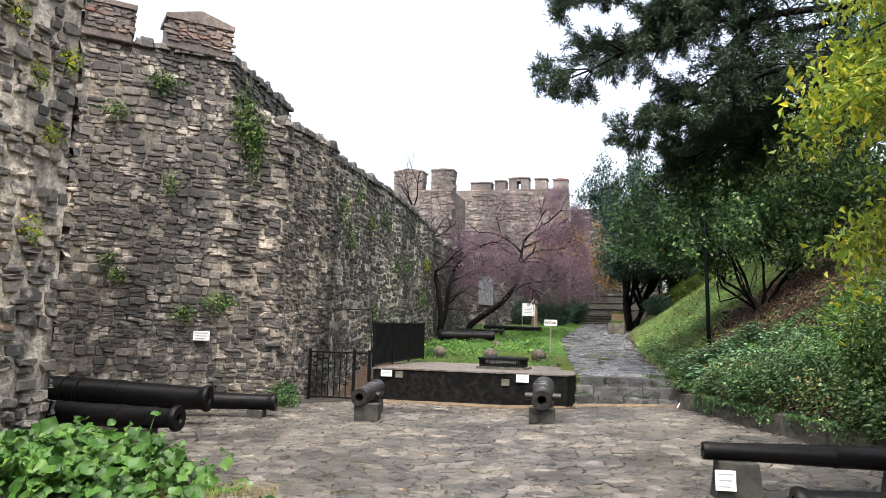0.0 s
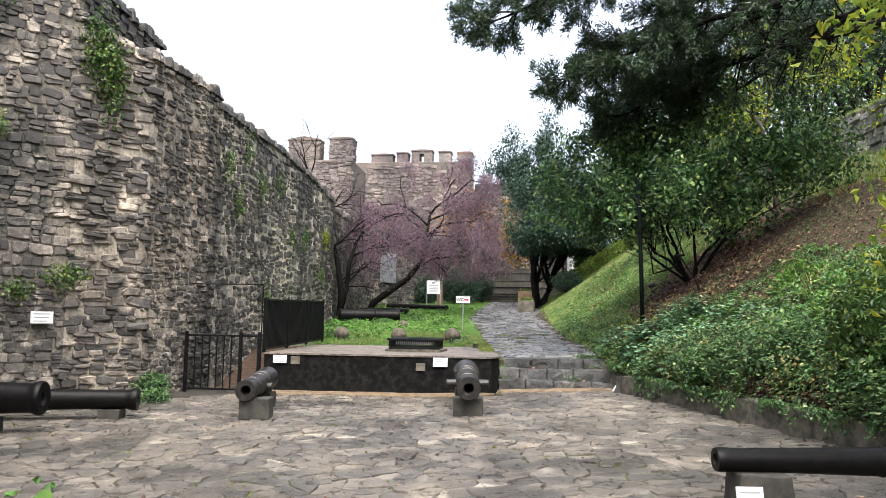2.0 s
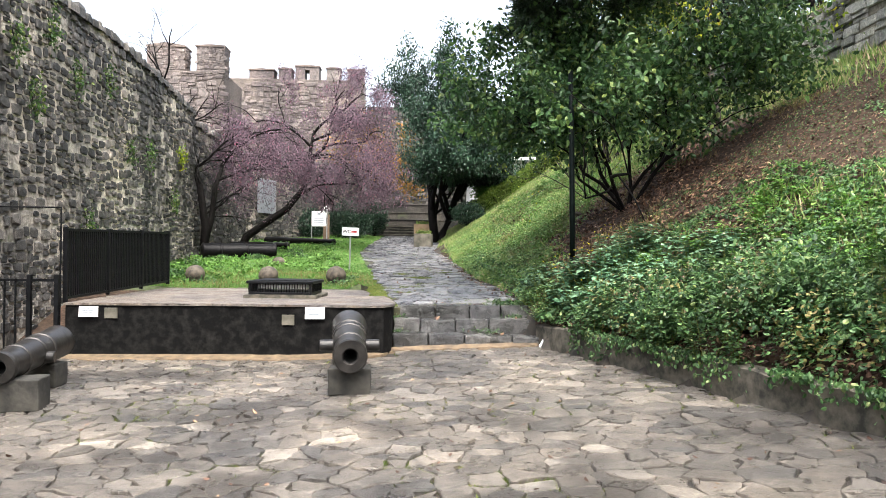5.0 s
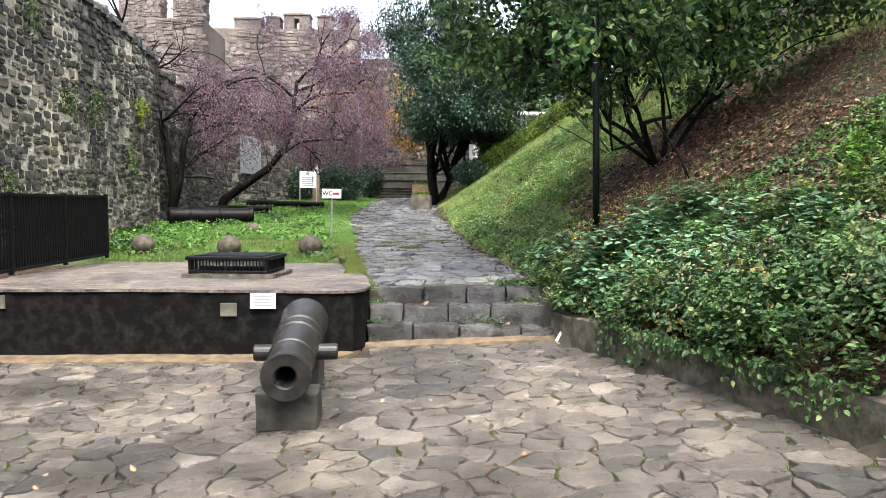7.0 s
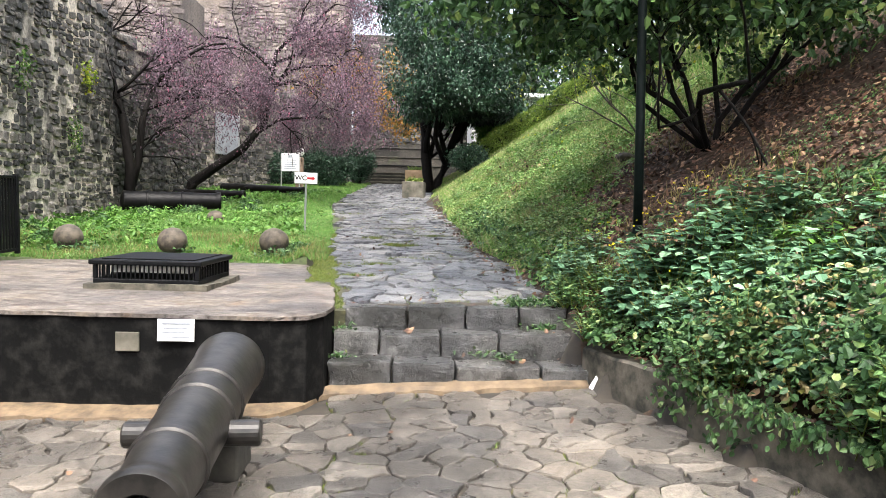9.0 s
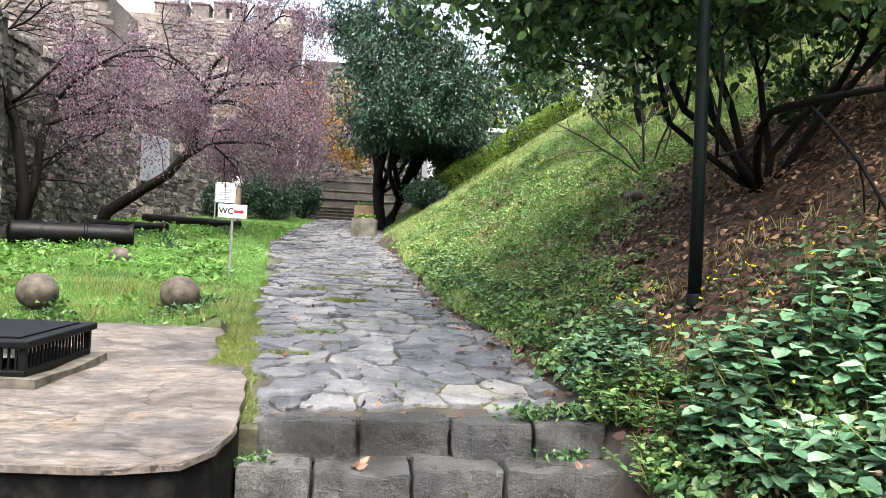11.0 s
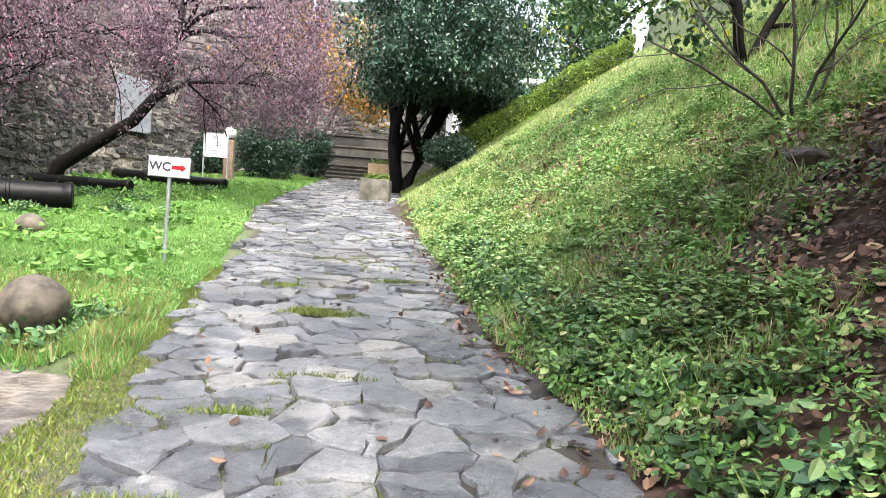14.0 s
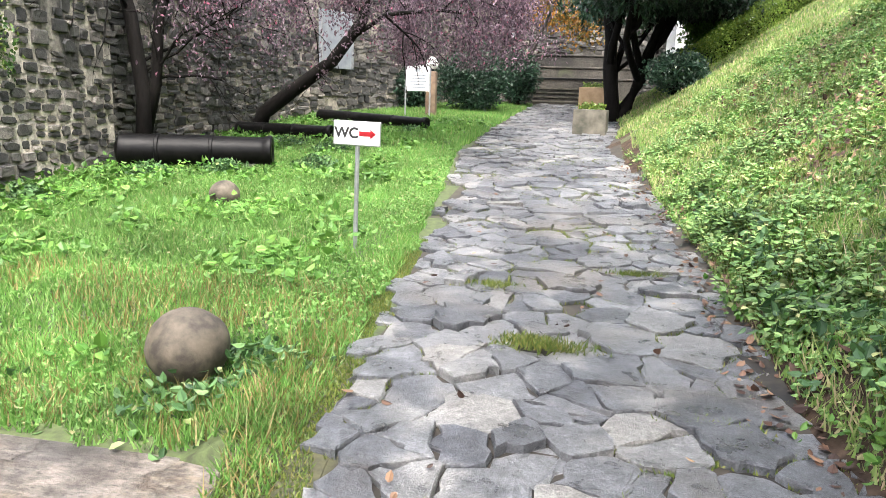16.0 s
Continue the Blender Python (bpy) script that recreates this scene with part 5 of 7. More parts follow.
tree("twiggy_shrub", (3.6, 23.1, bank_z(3.6, 23.1)), [((-0.6, 0.1, 1), 1.7, 0.02), ((-0.3, -0.3, 1), 1.8, 0.02), ((0.2, 0.1, 1), 1.7, 0.02), ((-0.9, -0.1, 0.8), 1.6, 0.018), ((0.5, -0.2, 1), 1.5, 0.018)], "yellow_leaf", "bark_grey", "nearly bare twiggy shrub on the slope", None, 1, 0.07, np.random.default_rng(15), 2, 0.0, 0.5, (2, 3), 0.02, 0.1, 0.3, 0.6, "shrub", shrink=0.6)
up = tree("young_tree", (6.0, 21.7, bank_z(6.0, 21.7)), [((-0.25, 0, 1), 3.0, 0.08), ((0.15, 0.1, 1), 3.2, 0.07), ((-0.5, 0.3, 1), 2.8, 0.06)], "yellow_leaf", "bark_grey", "thin young tree with sparse yellow-green leaves", None, 9, 0.1, np.random.default_rng(13), 3, 0.0, 0.6, (3, 4), 0.04, 0.2, 0.3, 0.6, shrink=0.66)
for k, (x, y, ln, mt, nm, lb) in enumerate(((10.2, 27.0, 3.2, "hazel", "young_tree", "leafy green tree behind the retaining wall"), (9.8, 24.5, 3.4, "laurel", "young_tree", "dark leafy tree above the retaining wall"), (13.0, 21.5, 3.0, "hazel", "young_tree", "green tree above the retaining wall"), (5.2, 27.5, 3.0, "hazel", "young_tree", "green tree higher up the bank"), (12.5, 28, 4.2, "laurel", "young_tree", "dark tree at the top of the bank"), (10.6, 31, 4.2, "hazel", "young_tree", "tall green tree at the top of the bank"))):
    tree(nm, (x, y, bank_z(x, y)), [((-0.2, 0, 1), ln, 0.09), ((0.25, 0.2, 1), ln, 0.08)], mt, "bark", lb, None, 12, 0.16, np.random.default_rng(40 + k), 3, 0.02, 0.7, (3, 4), 0.04, 0.3, 0.35, 0.6, shrink=0.68)

# small tree with orange leaves behind the bushes, and trees over the terrace
tree("maple_tree", (-2.9, 43.6, 2.5), [((0.1, 0, 1), 3.7, 0.08), ((-0.3, 0.1, 1), 3.5, 0.07)], "orange_leaf", "bark_grey", "small tree with orange and green autumn leaves", None, 14, 0.15, np.random.default_rng(31), 3, 0.02, 0.6, (3, 4), 0.05, 0.25, 0.3, 0.6, shrink=0.66)
for k, (x, y, ln) in enumerate(((2.2, 50, 4.0), (6.5, 48.5, 4.2), (9.5, 42, 4.5), (13, 36, 4.5))):
    z = path_z(y) if x < 3 else min(bank_z(x, y), 9)
    tree("tree", (x, y, z), [((0, 0, 1), ln, 0.14), ((0.3, 0.1, 1), ln, 0.1)], "hazel", "bark", "green tree beyond the hedge", None, 9, 0.26, np.random.default_rng(60 + k), 3, 0.02, 0.7, (3, 5), 0.05, 0.4, 0.3, 0.6, shrink=0.68)

# leaning pine on the bank, its boughs reaching over the yard
PINE = np.array((7.8, 15.9, bank_z(7.8, 15.9) - 0.25))
pine = thing("pine_tree", pose(*PINE), "tall dark leaning pine with drooping boughs", "tree")
pr = np.random.default_rng(17)
tips, tubes = [], []
trunk = np.array([(0, 0, 0), (-0.35, 0, 0.7), (-0.95, 0.02, 1.9), (-1.5, 0.05, 3.1), (-1.95, 0.1, 4.6), (-2.2, 0.15, 6.5), (-2.3, 0.2, 9), (-2.2, 0.2, 12)])
tubes.append(tube(trunk, [0.36, 0.31, 0.28, 0.26, 0.23, 0.19, 0.13, 0.05], 16))
# each bough: its height on the trunk, and the place of its tip
boughs = ((7.3, (0.75, 19.1, 6.3)), (8.0, (-0.35, 17.5, 6.7)), (8.3, (1.2, 20.8, 7.2)), (8.8, (-2.0, 18.2, 8.3)), (9.0, (0.4, 21.0, 8.3)), (7.6, (2.2, 18.4, 6.6)), (9.6, (-1.4, 19.4, 9.3)), (9.9, (0.2, 17.6, 9.6)), (10.4, (-1.7, 17.6, 10.2)), (10.8, (0.6, 20.4, 10.4)), (11.6, (-0.8, 18.8, 11.4)), (12.2, (1.5, 17.8, 12.0)), (7.4, (3.4, 20.2, 6.9)), (8.4, (7.6, 20.6, 9.0)), (9.4, (9.6, 15.6, 10.2)))
for z, tip in boughs:
    n = 10
    a = np.array([np.interp(z - PINE[2], trunk[:, 2], trunk[:, k]) for k in range(3)])
    b = np.array(tip) - PINE + np.array([0.8, 0, 0])
    c = (a + b) / 2 + np.array([0, pr.uniform(-0.3, 0.3), pr.uniform(0.35, 0.8)])
    u = np.linspace(0, 1, n + 1)[:, None]
    P = a * (1 - u) ** 2 + 2 * c * u * (1 - u) + b * u ** 2
    P[1:-1] += pr.normal(size=(n - 1, 3)) * 0.06
    ln = np.linalg.norm(b - a)
    tubes.append(tube(P, np.linspace(0.1, 0.02, n + 1), 8))
    for i in range(2, n + 1):
        d = unit(P[i] - P[i - 1])
        for q in range(4):
            side = unit(np.cross(d, (0, 0, 1)) * (1 if (q + i) % 2 else -1) + pr.normal(size=3) * 0.4)
            grow(P[i], unit(d * 0.8 + side * 0.8), min(1.3, ln * 0.2) * pr.uniform(0.6, 1.2) * (1.15 - 0.06 * i), 0.02, pr, 1, 0.07, 0.7, (4, 5), 0.14, 0.55, tips, tubes, -0.01)
V, F = join(tubes)
mesh("trunk", V, F, M["bark"], pine, True)
T = np.array([t[0] for t in tips])
D = np.array([t[1] for t in tips])
far = -T[:, 0]
dense = np.clip((far - 3.3) / 2.2, 0.09, 0.9)
sel = pr.random(len(T)) < dense
T, D = T[sel], D[sel]
n = 27
p = np.repeat(T, n, 0) + pr.normal(size=(len(T) * n, 3)) * 0.05
a = unit(np.repeat(D, n, 0) * 0.7 + pr.normal(size=p.shape) * 0.75 + np.array([0, 0, 0.1]))
s = unit(np.cross(a, pr.normal(size=p.shape)))
V, F = leaf_verts(p, a, s, pr.uniform(0.1, 0.18, len(p)), np.full(len(p), 0.024), 0.0)
mesh("needles", V, F, M["pine"], pine)

# yellowing tree near the start
yt = thing("locust_tree", pose(5.6, 6.4, bank_z(5.6, 6.4) - 0.1), "young tree with yellow-green autumn leaves", "tree")
yr = np.random.default_rng(23)
tips, tubes = [], []
tubes.append(tube([(0, 0, 0), (-0.1, 0, 1.5), (-0.3, 0.1, 3.0), (-0.5, 0.2, 4.4)], [0.09, 0.08, 0.065, 0.03], 10))
for z, d, ln in ((1.9, (-1, 0.2, 0.35), 2.3), (2.5, (-1, 0.5, 0.4), 2.6), (3.0, (-1, 0.1, 0.4), 2.6), (3.6, (-0.9, 0.3, 0.5), 2.4), (2.2, (-0.7, 0.8, 0.3), 2.2), (3.4, (-0.4, 0.9, 0.4), 2.3), (4.2, (-0.9, 0.2, 0.7), 2.2), (3.9, (-0.8, -0.3, 0.5), 2.0)):
    grow((-0.1 * z, 0.03 * z, z), d, ln, 0.035, yr, 2, 0.06, 0.6, (4, 5), 0.1, 0.6, tips, tubes, 0.0)
V, F = join(tubes)
mesh("trunk", V, F, M["bark"], yt, True)
T = np.array([t[0] for t in tips])
p = np.repeat(T, 22, 0) + yr.normal(size=(len(T) * 22, 3)) * 0.11
leaves("crown", p, 0.1, M["yellow_leaf"], yt, yr, droop=0.35, wide=0.5)


# ---- bushes and hedge ----
def bush(name, x, y, z, rx, ry, rz, mat, count, size, label, seed, r0=0.55):
    r = np.random.default_rng(seed)
    ob = thing(name, pose(x, y, z), label, "bush")
    tubes = []
    for k in range(9):
        a = r.uniform(0, 6.28)
        tubes.append(tube([(0, 0, -0.1), (math.cos(a) * rx * 0.3, math.sin(a) * ry * 0.3, rz * 0.6), (math.cos(a) * rx * 0.6, math.sin(a) * ry * 0.6, rz * 1.2)], [0.03, 0.022, 0.008], 5))
    V, F = join(tubes)
    mesh("stems", V, F, M["bark"], ob)
    d = unit(r.normal(size=(count, 3)))
    lump = np.array([1 + 0.28 * noise.noise(Vector(q) * 2.2 + Vector((seed, 0, 0))) + 0.15 * noise.noise(Vector(q) * 5) for q in d])
    p = d * (r.uniform(r0, 1.0, count) * lump)[:, None] * np.array([rx, ry, rz])
    p[:, 2] += rz * 1.05
    leaves("foliage", p[p[:, 2] > 0.05], size, M[mat], ob, r, wide=0.5)
    return ob


bush("bush", -3.75, 39.6, 2.2, 1.0, 0.9, 0.95, "laurel", 5200, 0.13, "dark clipped evergreen bush by the path", 71)
bush("bush", -2.75, 43.0, 2.5, 0.7, 0.7, 0.9, "laurel", 3200, 0.13, "dark evergreen bush near the far steps", 72)
bush("bush", -5.6, 40.0, 2.2, 0.8, 0.7, 0.75, "laurel", 2600, 0.13, "dark evergreen bush against the wall", 73)
bush("bush", 1.55, 36.2, bank_z(1.55, 36.2), 0.75, 0.7, 0.5, "laurel", 2600, 0.1, "dark shrub at the foot of the bank", 74)
bush("bush", 2.9, 40.5, bank_z(2.9, 40.5), 0.9, 0.8, 0.55, "mallow", 2600, 0.12, "bright green shrub behind the hedge", 75)

bush("bush", 3.72, 11.5, bank_z(3.72, 11.5) - 0.25, 0.55, 0.6, 0.78, "ivy", 4200, 0.08, "climbing green bush on the bank above the kerb", 78)
hr = np.random.default_rng(81)
hedge = thing("hedge", pose(0, 0, 0), "long clipped hedge climbing the bank", "hedge")
ha, hb = np.array((1.5, 37.2)), np.array((7.6, 40.6))
k = 24000
s = hr.uniform(0, 1, k)
u, v = hr.uniform(-1, 1, k), hr.uniform(-1, 1, k)
on = hr.integers(0, 3, k)
u = np.where(on == 0, -1 + 0.15 * hr.random(k), u)
v = np.where(on == 1, 1 - 0.15 * hr.random(k), v)
t2 = unit(hb - ha)
xy = ha + (hb - ha) * s[:, None] + np.array([-t2[1], t2[0]]) * (u * 0.28)[:, None]
zz = np.array([bank_z(a, b) for a, b in (ha + (hb - ha) * np.linspace(0, 1, 60)[:, None])])
z = np.interp(s, np.linspace(0, 1, 60), zz) + 0.42 + v * 0.38 + 0.04 * np.sin(s * 40)
leaves("foliage", np.column_stack([xy, z]), 0.065, M["hedge"], hedge, hr)
# Added dark filler tube, standing in for the hedge's dense inside behind the leaves
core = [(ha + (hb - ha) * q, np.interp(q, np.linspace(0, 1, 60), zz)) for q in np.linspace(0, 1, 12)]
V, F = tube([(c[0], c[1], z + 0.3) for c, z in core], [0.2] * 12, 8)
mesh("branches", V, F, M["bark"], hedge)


# ---- lawn, bank growth, leaf litter ----
def scatter(n, x0, x1, y0, y1, ok, zf, r, lift=0.0):
    x, y = r.uniform(x0, x1, n), r.uniform(y0, y1, n)
    out = [(a, b, zf(a, b) + lift) for a, b in zip(x, y) if ok(a, b)]
    return np.array(out)


def patch(x, y, f=0.5, o=0.0):
    return noise.noise((x * f + o, y * f, o)) + 0.5 * noise.noise((x * f * 2.7 + o, y * f * 2.7, o + 4))


M["moss_blade"] = leaf_mat("moss_blade", [(0, (0.06, 0.11, 0.018)), (0.5, (0.12, 0.17, 0.03)), (1, (0.22, 0.21, 0.06))])
M["bank_weed"] = leaf_mat("slope_weed_leaf", [(0, (0.08, 0.16, 0.048)), (0.5, (0.17, 0.3, 0.088)), (0.9, (0.27, 0.41, 0.135)), (1, (0.42, 0.43, 0.19))])
lr = np.random.default_rng(91)
lawn_ok = lambda x, y: x < left_x(y) - (0.2 if y < 22 else 0.0) - 0.08 * patch(x, y, 2) and y > 21.05 + 0.2 * patch(x, 0, 2) and not (-7.4 < x < -5.6 and y < 21)
lz = lambda x, y: lawn_z(y) + (path_z(y) - 0.03 - lawn_z(y)) * min(1.0, max(0.0, (x - left_x(y) + 0.6) / 0.25))
lawn = tagged(blades("grass", scatter(170000, -7.3, -1.1, 20.8, 31, lawn_ok, lz, lr), 0.075, M["grass"], None, lr, 0.9, 0.007), "bright green lawn of uneven grass", "grass", kind="stuff")
tagged(blades("grass", scatter(60000, -7.3, -1.9, 31, 44, lawn_ok, lz, lr), 0.12, M["grass"], None, lr, 0.6, 0.012), "bright green grass further along the wall", "grass", kind="stuff")
tagged(blades("dry_grass", scatter(9000, -7.3, -1.2, 20.7, 23.2, lambda x, y: lawn_ok(x, y) and patch(x, y, 0.9, 5) > 0.02, lz, lr), 0.12, M["dry_grass"], None, lr, 0.7, 0.006), "tufts of dry straw-coloured grass", "grass", kind="stuff")
weeds = scatter(9000, -7.3, -2.2, 21.2, 36, lambda x, y: lawn_ok(x, y) and (patch(x, y, 0.7, 9) > 0.12 or x < -5.4), lz, lr, 0.03)
weeds[:, 2] += lr.uniform(0, 0.14, len(weeds))
tagged(leaves("lawn_weeds", weeds, 0.085, M["mallow"], None, lr, flat=0.5, wide=0.8, six=True), "leafy weeds among the grass by the wall", "weeds", kind="stuff")
for x, y, c in ((-2.0, 21.75, 300), (-2.2, 21.45, 160), (-3.55, 21.2, 120), (-5.2, 21.6, 200), (-5.9, 22.3, 500), (-4.3, 28.6, 500), (-5.4, 27.9, 600), (-6.3, 27.4, 500), (-4.6, 30.2, 500), (-5.6, 30.6, 500), (-4.0, 33.2, 300), (-6.6, 25.5, 600), (-6.9, 23.5, 500)):
    q = np.column_stack([lr.normal(x, 0.2, c), lr.normal(y, 0.18, c), np.zeros(c)])
    q[:, 2] = [lawn_z(b) + lr.uniform(0.02, 0.2) * math.exp(-((a - x) ** 2 + (b - y) ** 2) * 8) for a, b in q[:, :2]]
    tagged(leaves("weed_clump", q, 0.07, M["nettle"], None, lr, flat=0.3, wide=0.6, six=True), "leafy green weed clump in the grass", "weeds", kind="stuff")
strip = scatter(150000, -2.6, -0.7, 17.5, 25.0, lambda x, y: abs(x - left_x(y) + (0.07 if y < 21 else 0.14)) < (0.17 if y < 21 else 0.24) + 0.07 * patch(x, y, 2), lambda x, y: path_z(y) - 0.03, lr)
tagged(blades("mossy_grass", strip, 0.022, M["moss_blade"], None, lr, 1.2, 0.005), "mossy yellowish grass strip between slab and path", "grass", kind="stuff")

gap_grass = scatter(26000, -7.2, -1.2, 20.55, 21.9, lambda x, y: x < left_x(y) - 0.02 and (y > 21.14 or x > -1.62 - 0.3 * (y - 20.5)), lz, lr)
tagged(blades("grass", gap_grass, 0.06, M["grass"], None, lr, 1.0, 0.006), "grass creeping up to the broken slab edge", "grass", kind="stuff")
tagged(blades("dry_grass", gap_grass[::5], 0.09, M["dry_grass"], None, lr, 1.0, 0.005), "dry grass along the slab edge", "grass", kind="stuff")

bank_ok = lambda x, y: x > edge_x(y) + 0.03
bare = lambda x, y: 1.1 * math.exp(-(((x - 3.9) / 2.2) ** 2 + ((y - 19.3) / 2.9) ** 2)) + (0.62 * math.exp(-((x - 5.7) / 0.75) ** 2) if 12 < y < 22.5 else 0.0) + 0.25 * patch(x, y, 0.8, 2)
grassy = lambda x, y: bank_ok(x, y) and bare(x, y) < 0.45 and (y > 19.5 or patch(x, y, 0.6, 7) > 0.2)
tagged(blades("bank_grass", scatter(170000, 0.5, 8.2, 18.5, 33, grassy, bank_z, lr), 0.055, M["bank_grass"], None, lr, 0.8, 0.008), "rough sloping grass on the bank", "grass", kind="stuff")
tagged(blades("bank_grass", scatter(50000, 0.2, 9, 33, 46, bank_ok, bank_z, lr), 0.07, M["bank_grass"], None, lr, 0.8, 0.014), "rough sloping grass on the far bank", "grass", kind="stuff")
tagged(blades("bank_grass", scatter(40000, 4, 16, 6, 30, lambda x, y: bank_ok(x, y) and (x > 8.9 or bare(x, y) < 0.3), bank_z, lr), 0.2, M["bank_grass"], None, lr, 0.8, 0.016), "rough grass up on the bank", "grass", kind="stuff")


tagged(blades("grass_tufts", scatter(60000, 0.4, 8.2, 19, 33, lambda x, y: grassy(x, y) and patch(x, y, 1.7, 61) > 0.18, bank_z, lr), 0.17, M["bank_grass"], None, lr, 0.9, 0.006), "longer tufts of grass on the bank", "grass", kind="stuff")
tagged(blades("dry_grass", scatter(30000, 0.4, 7.0, 18.5, 33, lambda x, y: bank_ok(x, y) and patch(x, y, 1.0, 63) > 0.3, bank_z, lr), 0.14, M["dry_grass"], None, lr, 1.0, 0.005), "straw-coloured dry grass on the bank", "grass", kind="stuff")


def herbs(name, count, x0, x1, y0, y1, ok, height, size, mat, label, per=14, spread=0.16, clump=0, flat=0.4):
    """Leafy weeds: leaves in tiers about many short stalks."""
    c = scatter(count, x0, x1, y0, y1, ok, bank_z, lr)
    if clump:
        c = np.repeat(c, clump, 0)
        c[:, :2] += lr.normal(size=(len(c), 2)) * 0.17
        c[:, 2] = [bank_z(x, y) for x, y in c[:, :2]]
    h = height * lr.uniform(0.4, 1.25, len(c))
    p = np.repeat(c, per, 0)
    f = lr.uniform(0.15, 1, len(p))
    p[:, 2] += np.repeat(h, per) * f
    p[:, :2] += lr.normal(size=(len(p), 2)) * spread * 0.6
    return tagged(leaves(name, p, size, M[mat], None, lr, flat=flat, droop=0.08, wide=0.75, six=True, slope=28), label, "weeds", kind="stuff")


low = lambda x, y: x > edge_x(y) + 0.0 and x - edge_x(y) < 2.6 + patch(x, y, 0.6)


def mound(name, count, x0, x1, y0, y1, ok, height, size, mat, label, category="weeds"):
    """Leafy growth heaped over the bank: leaves thickest on the outside of its heaps, spilling over the edge."""
    y = lr.uniform(y0, y1, count)
    x = lr.uniform(x0, x1, count) + np.array([edge_x(b) for b in y])
    pts = []
    for a, b, u in zip(x, y, lr.random(count)):
        h = height(a, b) if ok(a, b) else 0.0
        if h > 0.02:
            lump = 1 + 0.55 * noise.noise((a * 4.5, b * 4.5, 3.0)) + 0.35 * noise.noise((a * 11, b * 11, 7.0))
            pts.append((a, b, bank_z(max(a, edge_x(b) + 0.02), b) + h * lump * (u ** 0.45)))
    return tagged(leaves(name, np.array(pts), size, M[mat], None, lr, flat=0.45, droop=0.1, wide=0.75, six=True, slope=30), label, category, kind="stuff")


inner = lambda x, y: x - edge_x(y)
heap = lambda x, y: min(1.0, max(0.2, (16.8 - y) / 1.5)) * 0.6 * math.exp(-((inner(x, y) - 0.25) / 0.75) ** 2) * (1 + 0.9 * patch(x, y, 0.9, 21))
carpet = lambda x, y: 0.24 * (1 + 1.2 * patch(x, y, 0.8, 23)) * max(0.0, 1 - 1.6 * bare(x, y))
spill = lambda x, y: inner(x, y) > -0.1 - 0.16 * patch(x, y, 1.1, 25) and bare(x, y) < 0.75
mound("weeds", 30000, -0.3, 1.5, 7, 17.0, spill, heap, 0.055, "nettle", "dark leafy weeds heaped along the kerb")
mound("brambles", 17000, -0.3, 1.6, 7, 17.0, lambda x, y: spill(x, y) and patch(x, y, 0.8, 27) > 0.05, lambda x, y: heap(x, y) * 1.1, 0.07, "hazel", "bright green bramble leaves spilling over the kerb")
mound("dry_weeds", 9000, 0.0, 1.8, 8, 16, lambda x, y: patch(x, y, 0.9, 35) > 0.3, lambda x, y: heap(x, y) * 1.15, 0.05, "dry_grass", "dry straw-coloured weeds among the green")
M["dry_stalk"] = leaf_mat("dry_seed_head", [(0, (0.09, 0.06, 0.04)), (0.5, (0.19, 0.14, 0.09)), (1, (0.34, 0.27, 0.17))], 0.6, 0.2)
mound("dry_weeds", 9000, 0.1, 1.6, 9, 16, lambda x, y: patch(x, y, 0.9, 65) > 0.12, lambda x, y: heap(x, y) * 1.2, 0.032, "dry_stalk", "brown dry seed heads among the weeds")
mound("weeds", 42000, 0.5, 5.0, 7, 17, lambda x, y: patch(x, y, 0.6, 29) > -0.35, carpet, 0.055, "nettle", "low green weeds covering the bank")
mound("weeds", 28000, 0.8, 5.0, 7, 17, lambda x, y: patch(x, y, 0.7, 31) > -0.05, carpet, 0.05, "mallow", "lighter green weeds among the others on the bank")
slope = lambda x, y: 0.24 * max(0.0, 0.15 + 1.6 * patch(x, y, 0.9, 37)) * max(0.0, 1 - 1.2 * bare(x, y))
mound("weeds", 34000, 0.05, 4.6, 18.6, 31, bank_ok, slope, 0.045, "bank_weed", "bright leafy weeds on the grassy slope")
mound("weeds", 7000, 0.02, 0.6, 18.2, 29, bank_ok, lambda x, y: 0.22 * max(0.0, patch(x, y, 1.0, 39)), 0.045, "bank_weed", "leafy weeds along the foot of the slope")
strand = [(edge_x(y) + lr.uniform(-0.16, -0.02), y) for y in lr.uniform(7.5, 16.4, 420) if patch(0, y, 0.9, 33) > -0.22]
q = np.array([(a + lr.normal() * 0.03, b + lr.normal() * 0.06, bank_z(edge_x(b) + 0.02, b) + 0.1 - lr.random() ** 2.2 * 0.36 * (0.6 + patch(b, 1.0, 2.0))) for a, b in strand for _ in range(9)])
tagged(leaves("trailing_weeds", q, 0.05, M["nettle"], None, lr, droop=0.7, wide=0.75, six=True), "weeds trailing down over the concrete kerb", "weeds", kind="stuff")


